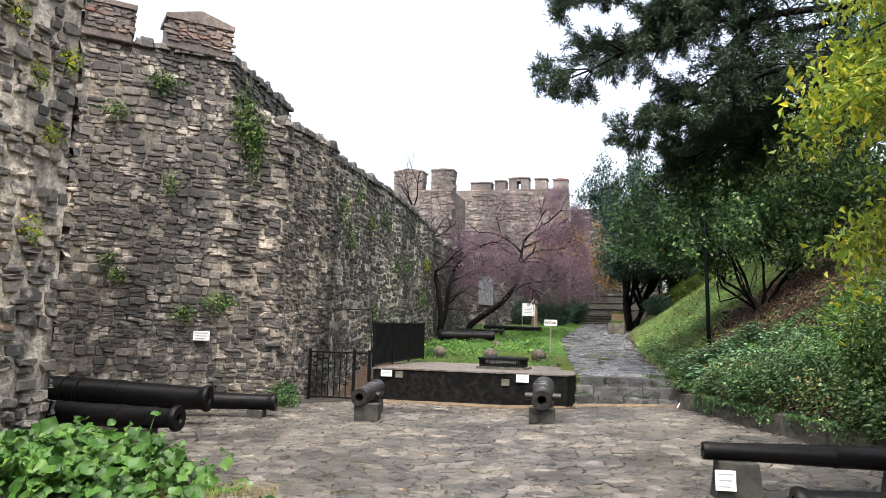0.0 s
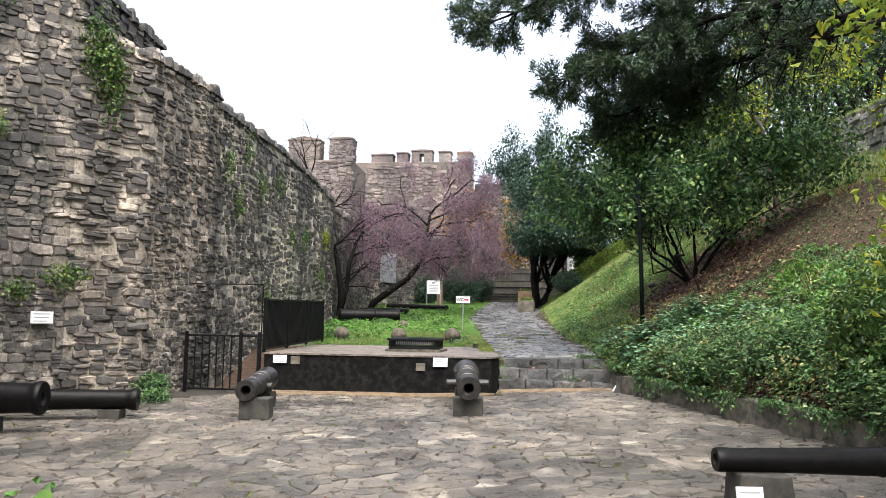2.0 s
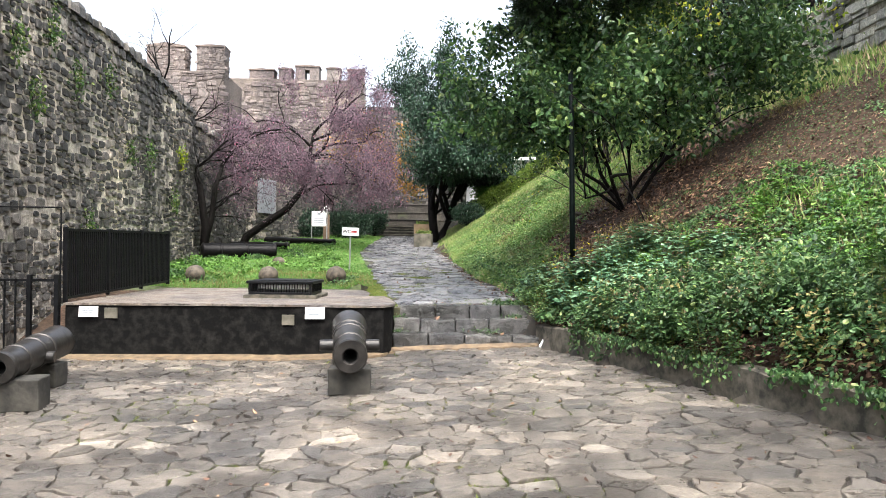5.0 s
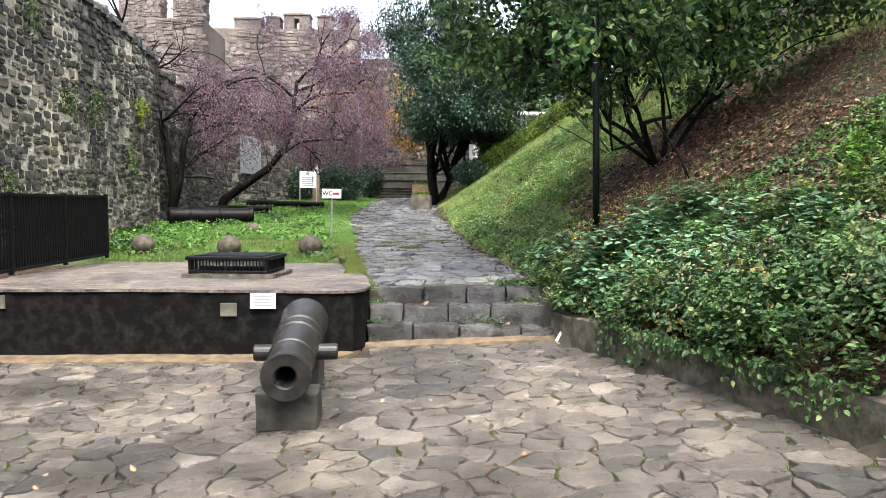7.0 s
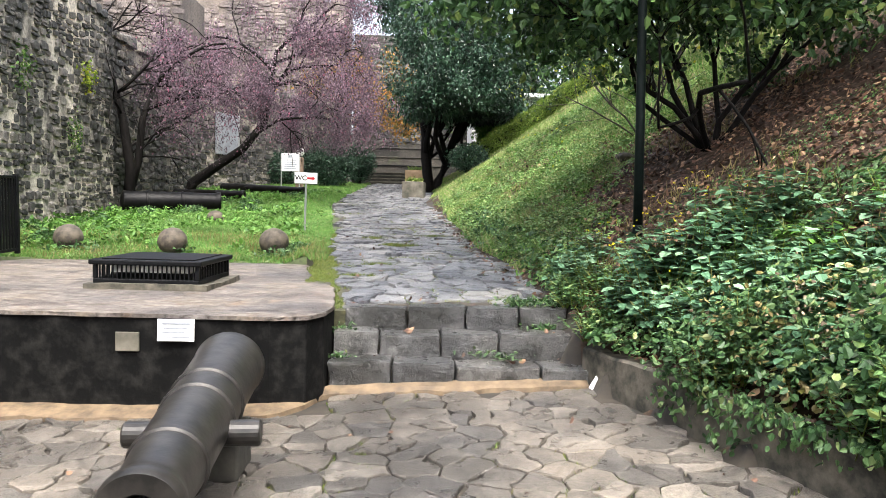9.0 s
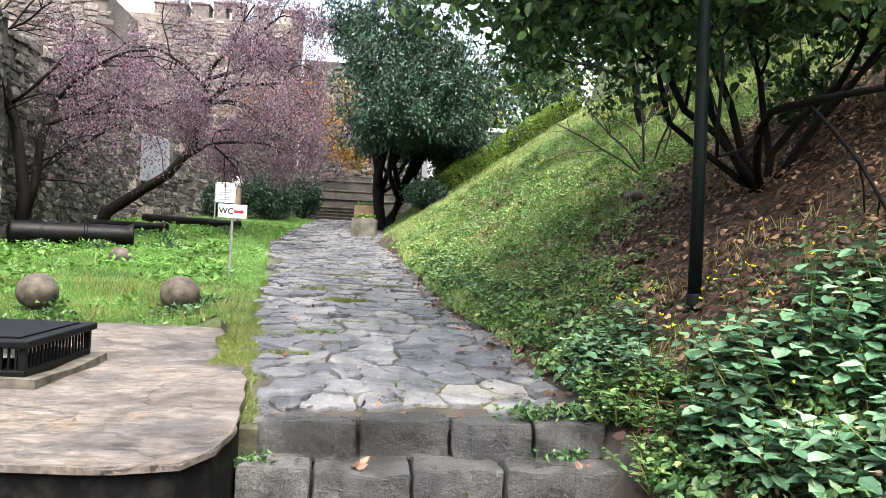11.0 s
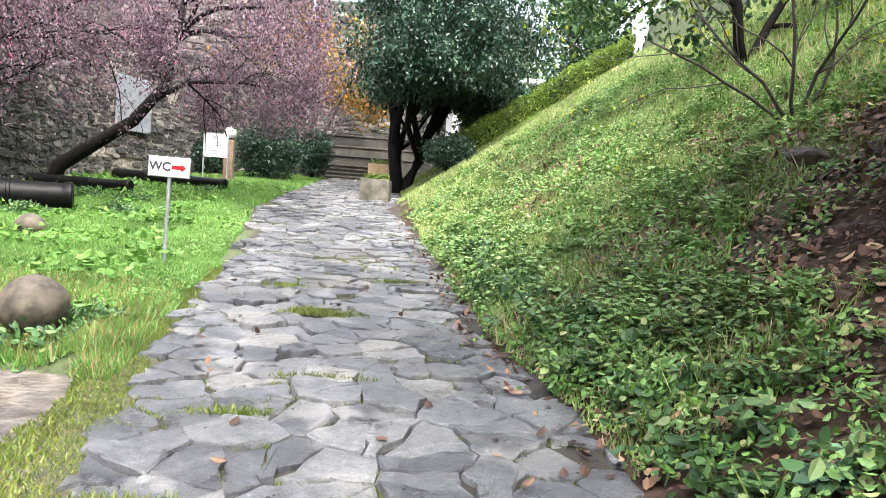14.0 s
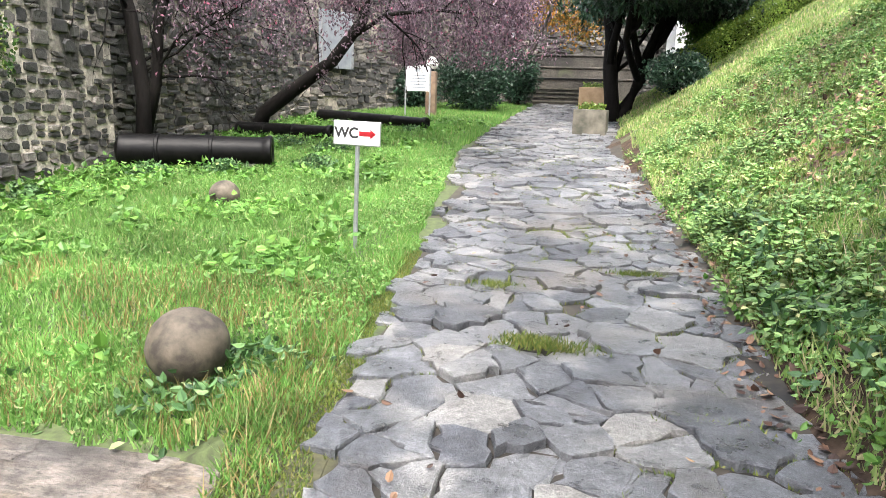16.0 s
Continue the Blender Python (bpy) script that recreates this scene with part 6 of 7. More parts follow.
def leafy_plants(name, spots, size, mat, label):
    """Upright weeds: several stems from each root, pairs of leaves crosswise up each stem. spots: x, y, height, width."""
    pos, al, sd, ln, stems = [], [], [], [], []
    for x, y, h, w in spots:
        z = bank_z(x, y) - 0.02
        for _ in range(int(lr.integers(4, 8))):
            lean = lr.normal(size=2) * w
            hh = h * lr.uniform(0.55, 1.1)
            top = np.array((x + lean[0], y + lean[1], z + hh))
            root = np.array((x + lean[0] * 0.15, y + lean[1] * 0.15, z))
            stems.append(tube([root, (root + top) / 2 + np.array([0, 0, hh * 0.06]), top], [0.005, 0.004, 0.002], 3))
            k = max(3, int(hh / (size * 0.75)))
            turn = lr.uniform(0, 6.28)
            for i in range(k):
                f = 0.25 + 0.75 * (i + 0.5) / k
                for m in (0, math.pi):
                    a = turn + i * 1.57 + m + lr.normal() * 0.25
                    d = unit(np.array((math.cos(a), math.sin(a), lr.uniform(-0.45, 0.25))))
                    pos.append(root + (top - root) * f + d * 0.012)
                    al.append(d)
                    sd.append(unit(np.cross((0, 0, 1), d) + lr.normal(size=3) * 0.18))
                    ln.append(size * (1.15 - 0.6 * abs(f - 0.6)) * lr.uniform(0.7, 1.2))
    ob = thing(name, pose(0, 0, 0), label, "weeds")
    tagged(ob, label, "weeds", kind="stuff")
    ln = np.array(ln)
    V, F = leaf_verts(np.array(pos), np.array(al), np.array(sd), ln, ln * 0.8, 0.1, True)
    mesh("foliage", V, F, M[mat], ob)
    V, F = join(stems)
    mesh("stalks", V, F, M["moss_blade"], ob)
    return ob


def spots(n, x0, x1, y0, y1, ok, h, w):
    """Places for plants, x counted from the foot of the bank."""
    y = lr.uniform(y0, y1, n)
    x = lr.uniform(x0, x1, n) + np.array([edge_x(b) for b in y])
    return [(a, b, h * lr.uniform(0.6, 1.25), w) for a, b in zip(x, y) if ok(a, b)]


anywhere = lambda x, y: True
leafy_plants("nettles", spots(120, 0.1, 1.7, 14.6, 17.3, lambda x, y: patch(x, y, 1.1, 51) > -0.3, 0.45, 0.13), 0.1, "blue_weed", "grey-green nettles standing over the kerb")
leafy_plants("nettles", [(1.36 + lr.normal() * 0.14, 18.05 + lr.normal() * 0.22, 0.3, 0.1) for _ in range(16)] + [(1.5, 17.6, 0.35, 0.1), (1.7, 17.4, 0.4, 0.1), (1.62, 18.3, 0.3, 0.1), (1.3, 18.6, 0.22, 0.1), (1.45, 18.9, 0.2, 0.08)], 0.08, "blue_weed", "grey-green nettle clump beside the lamp post")
leafy_plants("weeds", [(lr.uniform(1.18, 1.6), lr.uniform(16.8, 17.9), 0.2, 0.09) for _ in range(34)], 0.05, "nettle", "low weeds beside the ends of the steps")
leafy_plants("weeds", spots(60, 0.1, 1.0, 18.3, 21.5, anywhere, 0.16, 0.08), 0.05, "nettle", "low dark weeds along the edge of the path")
leafy_plants("weeds", spots(330, 0.5, 4.4, 8.0, 16.5, lambda x, y: bare(x, y) < 0.35 and patch(x, y, 0.8, 53) > -0.15, 0.26, 0.12), 0.07, "mallow", "bright leafy weeds standing on the bank")
leafy_plants("weeds", spots(240, -0.05, 1.1, 8.0, 15.6, lambda x, y: patch(x, y, 0.9, 55) > -0.2, 0.5, 0.14), 0.065, "nettle", "tall dark green weeds leaning over the kerb")
leafy_plants("weeds", spots(760, 0.1, 4.8, 20.3, 32, lambda x, y: bare(x, y) < 0.42 and patch(x, y, 0.8, 57) > -0.12, 0.2, 0.1), 0.06, "bank_weed", "fresh green weeds on the grassy slope")
leafy_plants("weeds", spots(170, 0.3, 1.7, 19.8, 23.5, lambda x, y: bare(x, y) < 0.75 and patch(x, y, 0.9, 67) > -0.15, 0.16, 0.09), 0.055, "bank_weed", "fresh weeds between grass and fallen leaves")
leafy_plants("weeds", spots(80, 0.05, 0.5, 20.5, 27, lambda x, y: patch(x, y, 1.2, 59) > 0.0, 0.26, 0.1), 0.055, "bank_weed", "bright weeds at the foot of the slope")
herbs("weeds", 2600, 0.6, 6.5, 18.5, 32, lambda x, y: bank_ok(x, y) and patch(x, y, 0.9, 8) > 0.0 and bare(x, y) < 0.5, 0.13, 0.045, "mallow", "bright low weeds on the grassy bank", 16)
herbs("dry_weeds", 240, 1.5, 4.5, 9, 15.5, lambda x, y: low(x, y) and patch(x, y, 0.8, 14) > 0.2, 0.5, 0.06, "dry_grass", "dry straw-coloured stalks among the weeds", 26, 0.14)
herbs("weeds", 160, 0.8, 1.5, 17.6, 27, lambda x, y: bank_ok(x, y) and x < edge_x(y) + 0.5, 0.22, 0.07, "nettle", "small weeds along the edge of the path", 14, 0.1)


for nm, cnt, x0, x1, y0, y1, ok, zf, mt, lb in (("clover", 60000, 0.5, 7.5, 18.5, 32, lambda x, y: grassy(x, y) and patch(x, y, 1.2, 4) > -0.1, bank_z, "bank_grass", "short leafy ground cover on the bank"), ("clover", 26000, 1.3, 8, 8, 18.5, bank_ok, bank_z, "nettle", "short leafy ground cover between the weeds"), ("clover", 64000, -7.3, -1.2, 21, 31, lambda x, y: lawn_ok(x, y) and patch(x, y, 1.1, 2) > -0.1, lambda x, y: lawn_z(y), "grass", "clover leaves in the lawn")):
    q = scatter(cnt, x0, x1, y0, y1, ok, zf, lr)
    q[:, 2] += lr.uniform(0.005, 0.06, len(q))
    tagged(leaves(nm, q, 0.034, M[mt], None, lr, flat=0.5, wide=0.8, slope=30 if x0 > 0 else 0), lb, "weeds", kind="stuff")
M["flower"] = leaf_mat("yellow_petal", [(0, (0.55, 0.5, 0.01)), (1, (0.7, 0.62, 0.03))])
q = scatter(60, 1.6, 2.7, 16.6, 18.6, bank_ok, bank_z, lr, 0.28)
tagged(leaves("flowers", np.repeat(q, 4, 0), 0.018, M["flower"], None, lr, flat=0.3, wide=0.9), "tiny yellow flowers by the lamp post", "flowers", kind="stuff")
q = scatter(1500, 1.3, 3.4, 15.5, 18, lambda x, y: bank_ok(x, y) and patch(x, y, 1.2, 11) > -0.1, bank_z, lr)
tagged(blades("weed_stalks", q, 0.16, M["moss_blade"], None, lr, 0.9, 0.004), "thin green stalks among the nettles", "weeds", kind="stuff")


def litter(name, pts, size, label, slope=0.0):
    return tagged(leaves(name, pts, size, M["litter"], None, lr, flat=0.6, wide=0.75, curl=0.1, six=True, slope=slope), label, "leaves", kind="stuff")


litter("fallen_leaves", scatter(20000, 1.0, 8.0, 12, 25.5, lambda x, y: bank_ok(x, y) and bare(x, y) > 0.16, bank_z, lr, 0.02), 0.05, "brown fallen leaves under the shrub", 33)
litter("fallen_leaves", scatter(7000, 1.6, 5.5, 19.5, 31, lambda x, y: bank_ok(x, y) and x > edge_x(y) + 0.8 and patch(x, y, 0.6, 41) > 0.05, bank_z, lr, 0.05), 0.075, "brown fallen leaves on the grassy slope", 33)
litter("fallen_leaves", scatter(6000, 1.3, 4.6, 17.2, 23, lambda x, y: bank_ok(x, y) and x > edge_x(y) + 1.1 and patch(x, y, 0.8, 43) > -0.1, bank_z, lr, 0.03), 0.055, "brown fallen leaves thick on the bare slope", 33)
litter("fallen_leaves", scatter(2600, 1.5, 5, 17.2, 24, lambda x, y: bank_ok(x, y) and bare(x, y) > 0.2, bank_z, lr, 0.04), 0.075, "large pale fallen leaves on the bare slope", 33)
litter("fallen_leaves", scatter(9000, 1.2, 6.5, 9, 18, lambda x, y: bank_ok(x, y) and x < edge_x(y) + 3.5, bank_z, lr, 0.03), 0.075, "brown fallen leaves among the weeds", 33)
litter("fallen_leaves", scatter(2600, 0.6, 4, 10, 27, lambda x, y: bank_ok(x, y) and x < edge_x(y) + 0.5, bank_z, lr, 0.03), 0.075, "brown fallen leaves at the foot of the bank", 33)
litter("fallen_leaves", scatter(2200, 0.0, 1.6, 17.7, 30, lambda x, y: abs(x - edge_x(y) - 0.02) < 0.2 + 0.12 * patch(x, y, 1.5), lambda x, y: path_z(y) + 0.012, lr), 0.06, "brown fallen leaves along the path edge")
litter("fallen_leaves", scatter(330, -7, 3.2, 5, 16.2, lambda x, y: x < edge_x(y) - 0.05, lambda x, y: yard_z(x, y) + 0.012, lr), 0.05, "few scattered fallen leaves on the paving")
litter("fallen_leaves", scatter(300, -1.5, 1.2, 17.6, 30, lambda x, y: left_x(y) < x < edge_x(y) and (x > edge_x(y) - 0.5 or lr.random() < 0.3), lambda x, y: path_z(y) + 0.02, lr), 0.055, "few fallen leaves on the slate path")

for x, y, rx, ry, c in ((-0.5, 22.42, 0.14, 0.06, 700), (-0.62, 22.5, 0.06, 0.04, 250), (-0.95, 23.6, 0.1, 0.04, 250), (0.1, 24.2, 0.12, 0.03, 250), (0.3, 21.6, 0.1, 0.02, 160), (-0.7, 20.1, 0.1, 0.02, 160), (-0.9, 19.2, 0.12, 0.02, 200), (-0.35, 20.7, 0.14, 0.015, 160)):
    q = np.column_stack([lr.normal(x, rx, c), lr.normal(y, ry, c), np.full(c, path_z(y) - 0.005)])
    tagged(blades("moss_cushion", q, 0.04, M["moss_blade"], None, lr, 1.1, 0.006), "yellowish moss and dry grass on the slate path", "moss", kind="stuff")

# mallow at the foot of the near wall
mr = np.random.default_rng(99)
mallow = thing("mallow_plant", pose(-5.5, 6.9, yard_z(-5.5, 6.9) - 0.05), "lush mallow plant with large round green leaves", "plant")
c = np.column_stack([mr.normal(0, 0.7, 1500), mr.normal(0, 0.5, 1500), np.zeros(1500)])
c[:, 2] = np.clip(0.62 - 0.3 * np.abs(c[:, 0] - (-0.3)) + mr.normal(0, 0.1, 1500), 0.05, 0.75) * mr.uniform(0.5, 1, 1500)
k = len(c)
ang = np.linspace(0, 2 * np.pi, 10)[:-1]
ax = unit(mr.normal(size=(k, 3)) * 0.45 + np.array([0.1, -0.5, 1.0]))
ux = unit(np.cross(ax, mr.normal(size=(k, 3))))
vx = np.cross(ax, ux)
rad = mr.uniform(0.03, 0.095, k)
ring = c[:, None] + (ux[:, None] * np.cos(ang)[None, :, None] + vx[:, None] * np.sin(ang)[None, :, None]) * (rad[:, None] * (1 + 0.12 * np.cos(ang * 4.5)[None]))[:, :, None] + ax[:, None] * (0.022 * np.sin(ang * 3))[None, :, None]
V = np.concatenate([c[:, None] - ax[:, None] * 0.03, ring], 1).reshape(-1, 3)
F = [(i * 10, i * 10 + 1 + j, i * 10 + 1 + (j + 1) % 9) for i in range(k) for j in range(9)]
mesh("foliage", V, F, M["mallow_dark"], mallow, True)
tubes = [tube([(q[0] * 0.6, q[1] * 0.6, 0), tuple(q * np.array([0.9, 0.9, 0.6])), tuple(q)], [0.006, 0.005, 0.004], 4) for q in c[::4]]
V, F = join(tubes)
mesh("stalk", V, F, M["mallow_dark"], mallow)
tagged(blades("dry_grass", scatter(1500, -4.9, -3.4, 6.2, 7.6, lambda x, y: patch(x, y, 2) > -0.1, yard_z, lr), 0.13, M["dry_grass"], None, lr, 0.7, 0.005), "dry grass beside the mallow", "grass", kind="stuff")


# ---- ivy and tufts on the walls ----
def wall_ivy(p0, p1, s0, z0, rs, rz, count, label, mat="ivy", size=0.075, name="ivy"):
    a, b = np.array(p0), np.array(p1)
    t = unit(b - a)
    nr = np.array([t[1], -t[0]])
    q = mr.normal(size=(count, 2))
    s = s0 + q[:, 0] * rs * (1 - 0.25 * np.abs(q[:, 1]))
    z = z0 + q[:, 1] * rz
    out = 0.06 + mr.uniform(0, 0.16, count)
    p = np.column_stack([a[0] + t[0] * s + nr[0] * out, a[1] + t[1] * s + nr[1] * out, z])
    ob = thing(name, pose(0, 0, 0), label, "plant", "wall plants")
    leaves("foliage", p, size, M[mat], ob, mr, droop=0.5, wide=0.7, six=True)
    base = a + t * s0
    V, F = tube([(base[0] + nr[0] * 0.02, base[1] + nr[1] * 0.02, z0 + rz), (base[0] + nr[0] * 0.06, base[1] + nr[1] * 0.06, z0), (base[0] + nr[0] * 0.05, base[1] + nr[1] * 0.05, z0 - rz)], [0.012, 0.01, 0.006], 5)
    mesh("stem", V, F, M["bark"], ob)
    return ob


LA = dist(TA, TB)
wall_ivy(TB, TC, 0.3, 6.35, 0.2, 0.36, 600, "ivy hanging from the tower ledge")
wall_ivy(TB, TC, 0.55, 5.75, 0.14, 0.38, 360, "trailing ivy down the tower wall")
for s, z, rs, rz, c in ((LA - 0.05, 2.25, 0.2, 0.1, 320), (LA - 0.75, 2.0, 0.14, 0.09, 160), (LA - 2.1, 2.7, 0.14, 0.08, 160), (LA - 1.2, 4.7, 0.1, 0.14, 120), (LA - 1.5, 6.9, 0.22, 0.12, 260), (LA - 2.4, 6.1, 0.2, 0.1, 200), (LA - 2.3, 3.0, 0.12, 0.1, 120)):
    wall_ivy(TA, TB, s, z, rs, rz, c, "green tuft growing in the tower wall joints", size=0.06)
for s, z, c in ((0.3, 5.0, 160), (0.9, 4.2, 180), (1.5, 5.5, 150), (2.5, 4.9, 160), (4.0, 5.2, 140), (3.1, 2.2, 120), (6.5, 4.0, 160), (8.5, 3.0, 200), (5.3, 3.9, 120)):
    wall_ivy((-7.16, 17.5), (-7.4, 28.3), s, z, 0.16, 0.2, c, "green tuft growing in the long wall", size=0.06)
wall_ivy((-7.16, 17.5), (-7.4, 28.3), 9.2, 4.3, 0.22, 0.16, 110, "yellow-green creeper on the long wall", "yellow_leaf", 0.08)
for s, z in ((19.6, 4.9), (19.9, 4.2), (19.2, 5.6), (19.7, 2.9), (20.1, 5.3)):
    wall_ivy(WN[0], WN[1], s, z, 0.1, 0.09, 90, "small weed in the near wall joints", "yellow_leaf", 0.05)
bush("bush", -7.25, 15.15, 0.05, 0.35, 0.3, 0.25, "nettle", 700, 0.07, "small weeds at the foot of the tower wall", 76)
bush("bush", -6.9, 14.6, 0.02, 0.3, 0.3, 0.14, "nettle", 400, 0.07, "small weeds at the foot of the tower wall", 77)

# small weeds, moss and leaves on the steps
for x, y, z, c in ((0.95, 17.5, 0.62, 160), (0.75, 17.62, 0.83, 220), (1.05, 17.7, 0.83, 200), (0.55, 17.1, 0.42, 40), (-0.92, 17.3, 0.62, 50), (-0.9, 17.0, 0.42, 40), (0.35, 17.2, 0.43, 30)):
    q = np.column_stack([lr.normal(x, 0.09, c), lr.normal(y, 0.04, c), z + lr.uniform(0, 0.07, c)])
    tagged(leaves("step_weed", q, 0.045, M["nettle"], None, lr, flat=0.3, wide=0.6, six=True), "small green weed growing on the steps", "weeds", kind="stuff")
q = np.array([(lr.uniform(-0.85, 1.15), y + lr.uniform(-0.12, 0.1), z + 0.012) for y, z in ((17.08, 0.42), (17.38, 0.62), (17.75, 0.82)) for _ in range(9)])
litter("fallen_leaves", q, 0.07, "few brown leaves lying on the steps")

# ---- stones of the walls, nearest ones single ----
face(wall_tower, TA, TB, 0.0, 7.5, 7.7, M["wall_stone"], lambda s, z: s > LA - 3.4 and 0.2 < z < 3.4, (0.1, 0.34), (0.07, 0.22), 0.032)
face(wall_shoulder, TB, TC, 0.0, 6.55, 6.45, M["wall_stone"], None, (0.14, 0.42), (0.07, 0.18), 0.055)
face(wall_shoulder, TC, (-7.16, 17.5), 0.0, 6.45, 6.45, M["wall_stone"], None, (0.13, 0.36), (0.07, 0.18), 0.04, 0.93, 300, 0.85)
face(wall_flank, TB, (-8.62, 17.4), 6.5, 7.7, 7.62, M["flank_stone"], None, (0.13, 0.36), (0.07, 0.18), 0.05)
for (a, za), (b, zb) in zip(zip(WB, ZB), list(zip(WB, ZB))[1:]):
    face(wall_long, a, b, 0.2, za, zb, M["flank_stone"], (lambda s, z: 1.6 < z < 4.2) if a == WB[1] else None, (0.14, 0.34), (0.1, 0.24), 0.04, 0.93, 300, 0.83)
for (a, za), (b, zb) in zip(zip(WC, ZC), list(zip(WC, ZC))[1:]):
    face(wall_rear, a, b, 1.2, za, zb, M["flank_stone"], None, (0.16, 0.42), (0.09, 0.22), 0.045, 0.94)
face(wall_near, (-7.3, 3.0), (-7.3, 8.35), 0.0, 9.0, 9.0, M["pale_stone"], lambda s, z: s > 3.6 and z < 6, (0.14, 0.4), (0.09, 0.24), 0.06, 0.86, 300, 0.84)
face(wall_near, (-7.3, 8.35), (-10, 8.35), 0.0, 9.0, 9.0, M["pale_stone"], None, (0.2, 0.45), (0.12, 0.28), 0.07, 0.9)


# ---- paving ----
def clip_cell(poly, mx, my, nx_, ny_):
    out = []
    for (ax_, ay_), (bx_, by_) in zip(poly, poly[1:] + poly[:1]):
        da, db = (ax_ - mx) * nx_ + (ay_ - my) * ny_, (bx_ - mx) * nx_ + (by_ - my) * ny_
        if da <= 0:
            out.append((ax_, ay_))
        if (da < 0 < db) or (db < 0 < da):
            q = da / (da - db)
            out.append((ax_ + (bx_ - ax_) * q, ay_ + (by_ - ay_) * q))
    return out


def crazy_paving(x0, x1, y0, y1, cell, ok, r, sx=1.0, edges=None):
    """Irregular flags: the cells nearest to jittered seeds. sx: how much wider than deep."""
    cx, cy = cell * sx, cell / sx
    seeds = {}
    for i in range(int((x1 - x0) / cx) + 3):
        for j in range(int((y1 - y0) / cy) + 3):
            if r.random() < 0.94:
                seeds[i, j] = (x0 + (i - 1 + r.uniform(-0.1, 1.1) + 0.5 * (j % 2)) * cx, y0 + (j - 1 + r.uniform(-0.05, 1.05)) * cy)
    out = []
    for (i, j), (px, py) in seeds.items():
        if not ok(px, py):
            continue
        poly = [(px - cell * 2.4, py - cell * 2.2), (px + cell * 2.4, py - cell * 2.2), (px + cell * 2.4, py + cell * 2.2), (px - cell * 2.4, py + cell * 2.2)]
        for di in range(-3, 4):
            for dj in range(-3, 4):
                q = seeds.get((i + di, j + dj))
                if q and (di or dj):
                    poly = clip_cell(poly, (px + q[0]) / 2, (py + q[1]) / 2, q[0] - px, q[1] - py)
                    if len(poly) < 3:
                        break
            if len(poly) < 3:
                break
        for bx_, nx_ in edges(py) if edges else ():
            poly = clip_cell(poly, bx_, py, nx_, 0.0) if len(poly) >= 3 else poly
        if len(poly) >= 3:
            out.append(((px, py), poly))
    return out


def flag_mesh(c, poly, zf, r, gap=0.007, thick=0.03, uneven=0.012):
    """One flag: its outline roughened, top edge chipped, set a little askew."""
    P = []
    for a, b in zip(poly, poly[1:] + poly[:1]):
        a, b = np.array(a), np.array(b)
        L = np.linalg.norm(b - a)
        k = max(1, min(4, int(L / 0.065)))
        for q in range(k):
            P.append(a + (b - a) * q / k + (r.normal(size=2) * min(0.018, L * 0.09) if q else 0))
    P = np.array(P)
    m = P.mean(0)
    d = P - m
    ln = np.linalg.norm(d, axis=1, keepdims=True)
    keep = ln[:, 0] > 0.02
    P, d, ln = P[keep], d[keep], ln[keep]
    P = m + d * np.maximum(0.2, 1 - gap / ln) + r.normal(size=P.shape) * 0.005
    tilt = r.normal(size=2) * uneven * 1.4
    lift = r.normal() * uneven * 0.7
    k = len(P)
    V = []
    inset = np.maximum(0.5, 1 - r.uniform(0.002, 0.013, len(P)) / np.maximum(0.03, np.linalg.norm(P - m, axis=1)))[:, None]
    for s, dz in ((1.0, -thick - 0.03), (1.0, -0.006), (inset, 0.0)):
        q = m + (P - m) * s
        V += [(x, y, zf(x, y) + dz + lift + tilt[0] * (x - m[0]) + tilt[1] * (y - m[1]) + (r.normal() * 0.004 if dz == 0 else 0)) for x, y in q]
    F = [(j * k + i, j * k + (i + 1) % k, (j + 1) * k + (i + 1) % k, (j + 1) * k + i) for j in range(2) for i in range(k)] + [tuple(range(2 * k, 3 * k))]
    return V, F


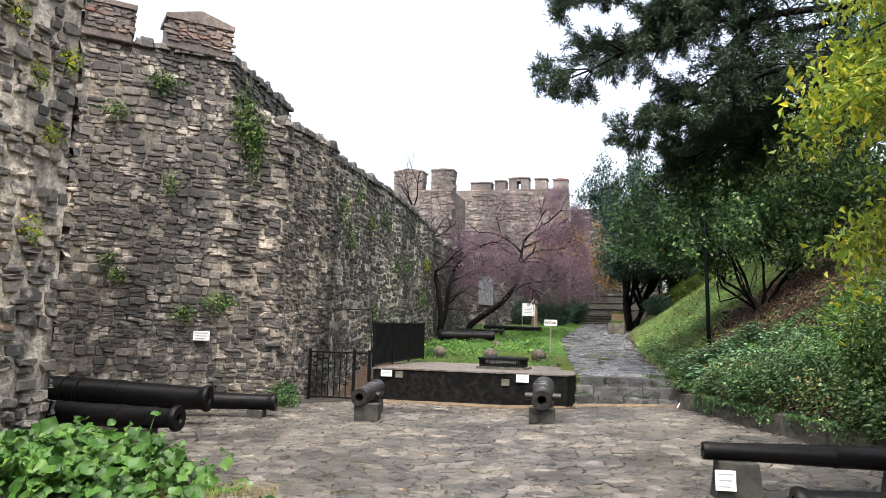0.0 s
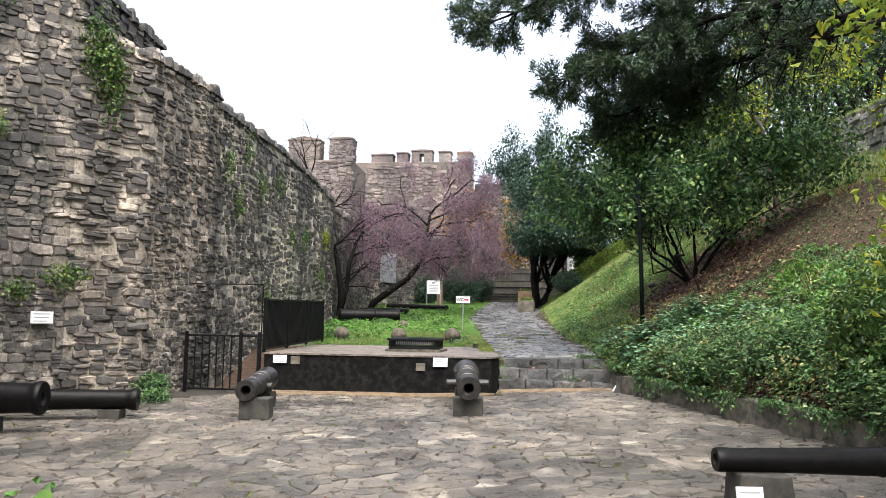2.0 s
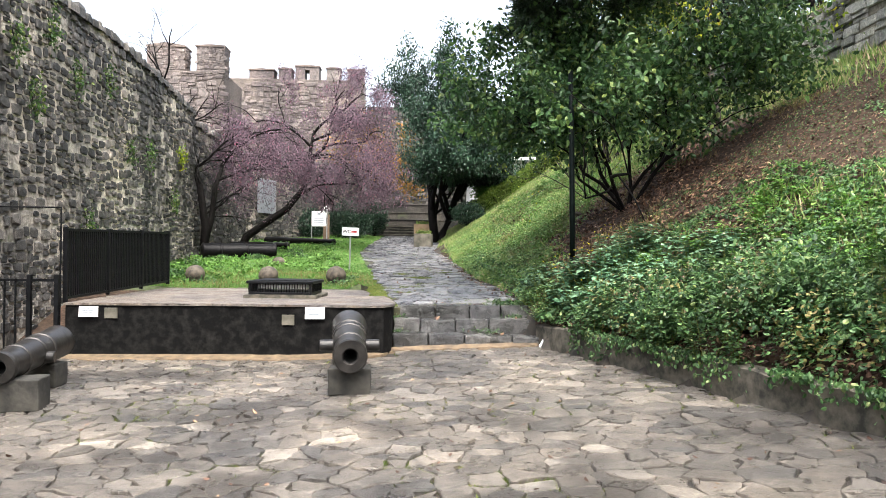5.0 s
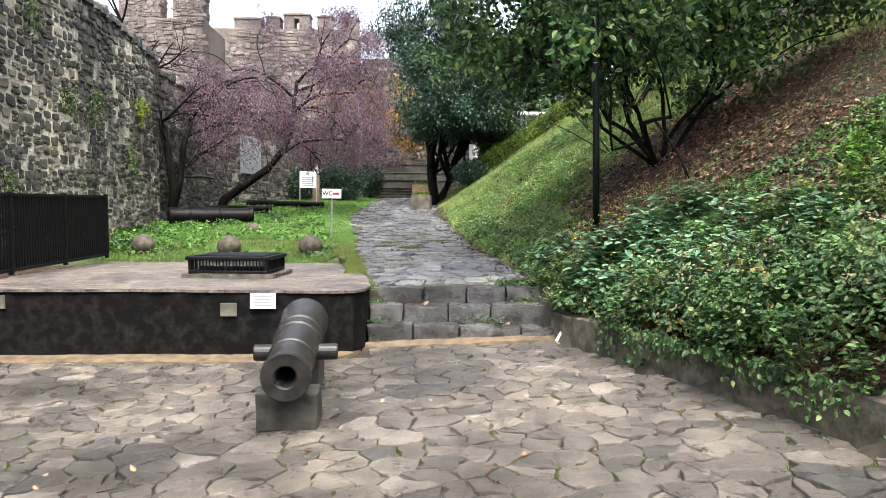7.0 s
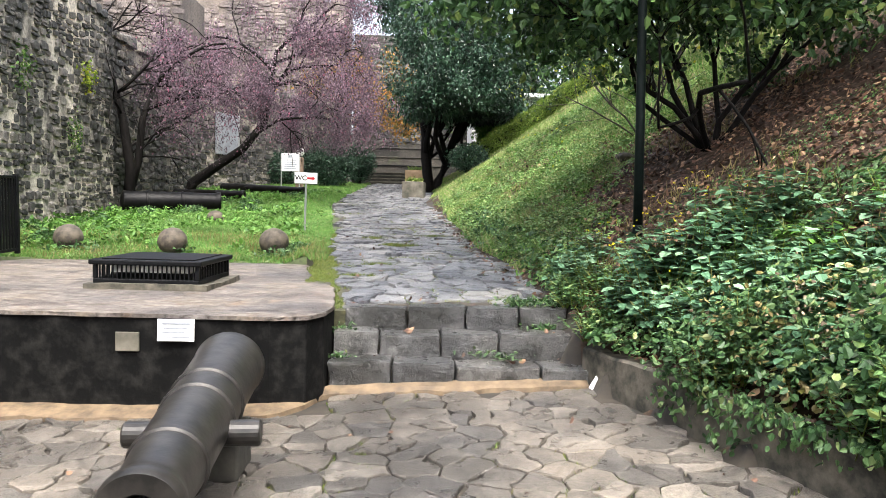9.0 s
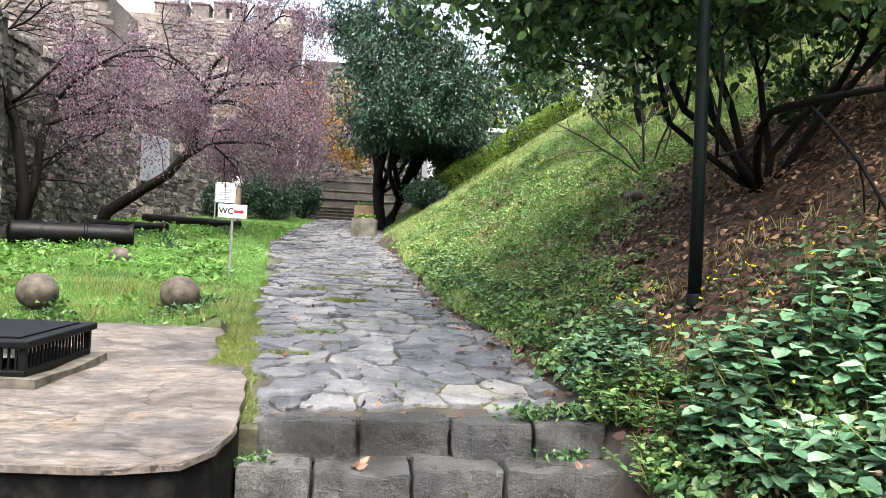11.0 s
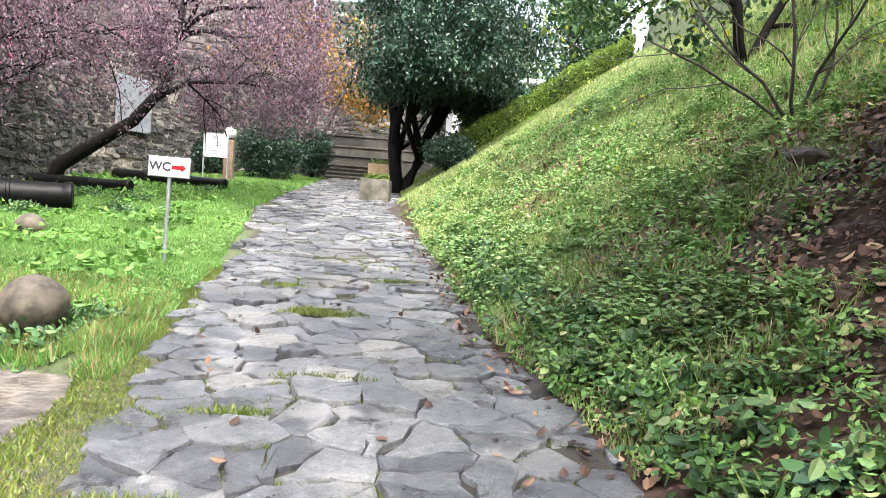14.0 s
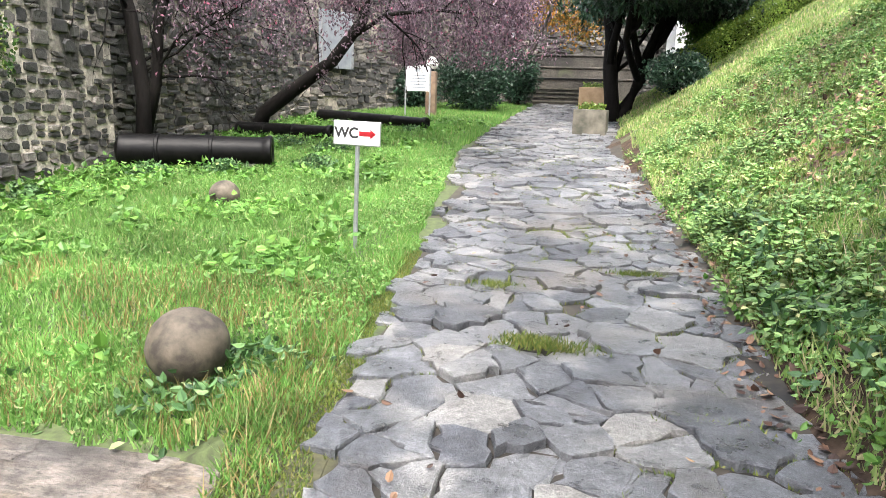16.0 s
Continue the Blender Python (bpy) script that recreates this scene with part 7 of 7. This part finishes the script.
def pave(name, cells, zf, mat, r, label, single, uneven, tufts):
    host = tagged(new(name), label, "paving", kind="structure")
    rest, made = [], 0
    for c, poly in cells:
        V, F = flag_mesh(c, poly, zf, r, uneven=uneven)
        if made < 300 and single(*c):
            mesh("flagstone", V, F, mat, host)
            made += 1
        else:
            rest.append((V, F))
    V, F = join(rest)
    tagged(mesh("flagstones", V, F, mat, host), kind="stuff")
    p = []
    for c, poly in cells:
        for a, b in zip(poly, poly[1:] + poly[:1]):
            if c[1] < 33 and patch(a[0], a[1], 0.8, 3) > 0.3 - tufts:
                for q in r.uniform(0, 1, int(60 * math.hypot(b[0] - a[0], b[1] - a[1]))):
                    x, y = a[0] + (b[0] - a[0]) * q + r.normal() * 0.008, a[1] + (b[1] - a[1]) * q + r.normal() * 0.008
                    p.append((x, y, zf(x, y) - 0.025))
    tagged(blades("joint_moss", p, 0.028, M["moss_blade"], None, r, 1.0, 0.006), "yellowish moss and grass in the paving joints", "moss", kind="stuff")
    return host


pv = np.random.default_rng(55)
yard_ok = lambda x, y: -9.5 < x < edge_x(y) - 0.02 and y < (16.32 if x < -1.0 else 16.72) and not (x < -7.6 and y < 8.6) and (x + 13.6) * 0.698 - (y - 9.02) * 0.716 > 0.3
pave("courtyard_paving", crazy_paving(-9.4, 6, 2.0, 17, 0.235, yard_ok, pv, 1.12), yard_z, M["flag"], pv, "wet uneven courtyard of irregular flagstones", lambda x, y: -3.2 < x < 2.2 and 10.5 < y < 16.4, 0.006, 0.12)
path_ok = lambda x, y: y > 17.83 and left_x(y) + 0.06 < x < edge_x(y) + 0.14
pave("path_paving", crazy_paving(-3, 1.4, 17.6, 45, 0.27, path_ok, pv, 1.5, lambda y: ((left_x(y) + 0.06 + 0.05 * math.sin(y * 5), -1.0), (edge_x(y) + 0.17 + 0.06 * math.sin(y * 4), 1.0))), lambda x, y: path_z(y), M["slate"], pv, "wet blue-grey path of irregular slate flags", lambda x, y: 17 < y < 26, 0.018, 0.3)
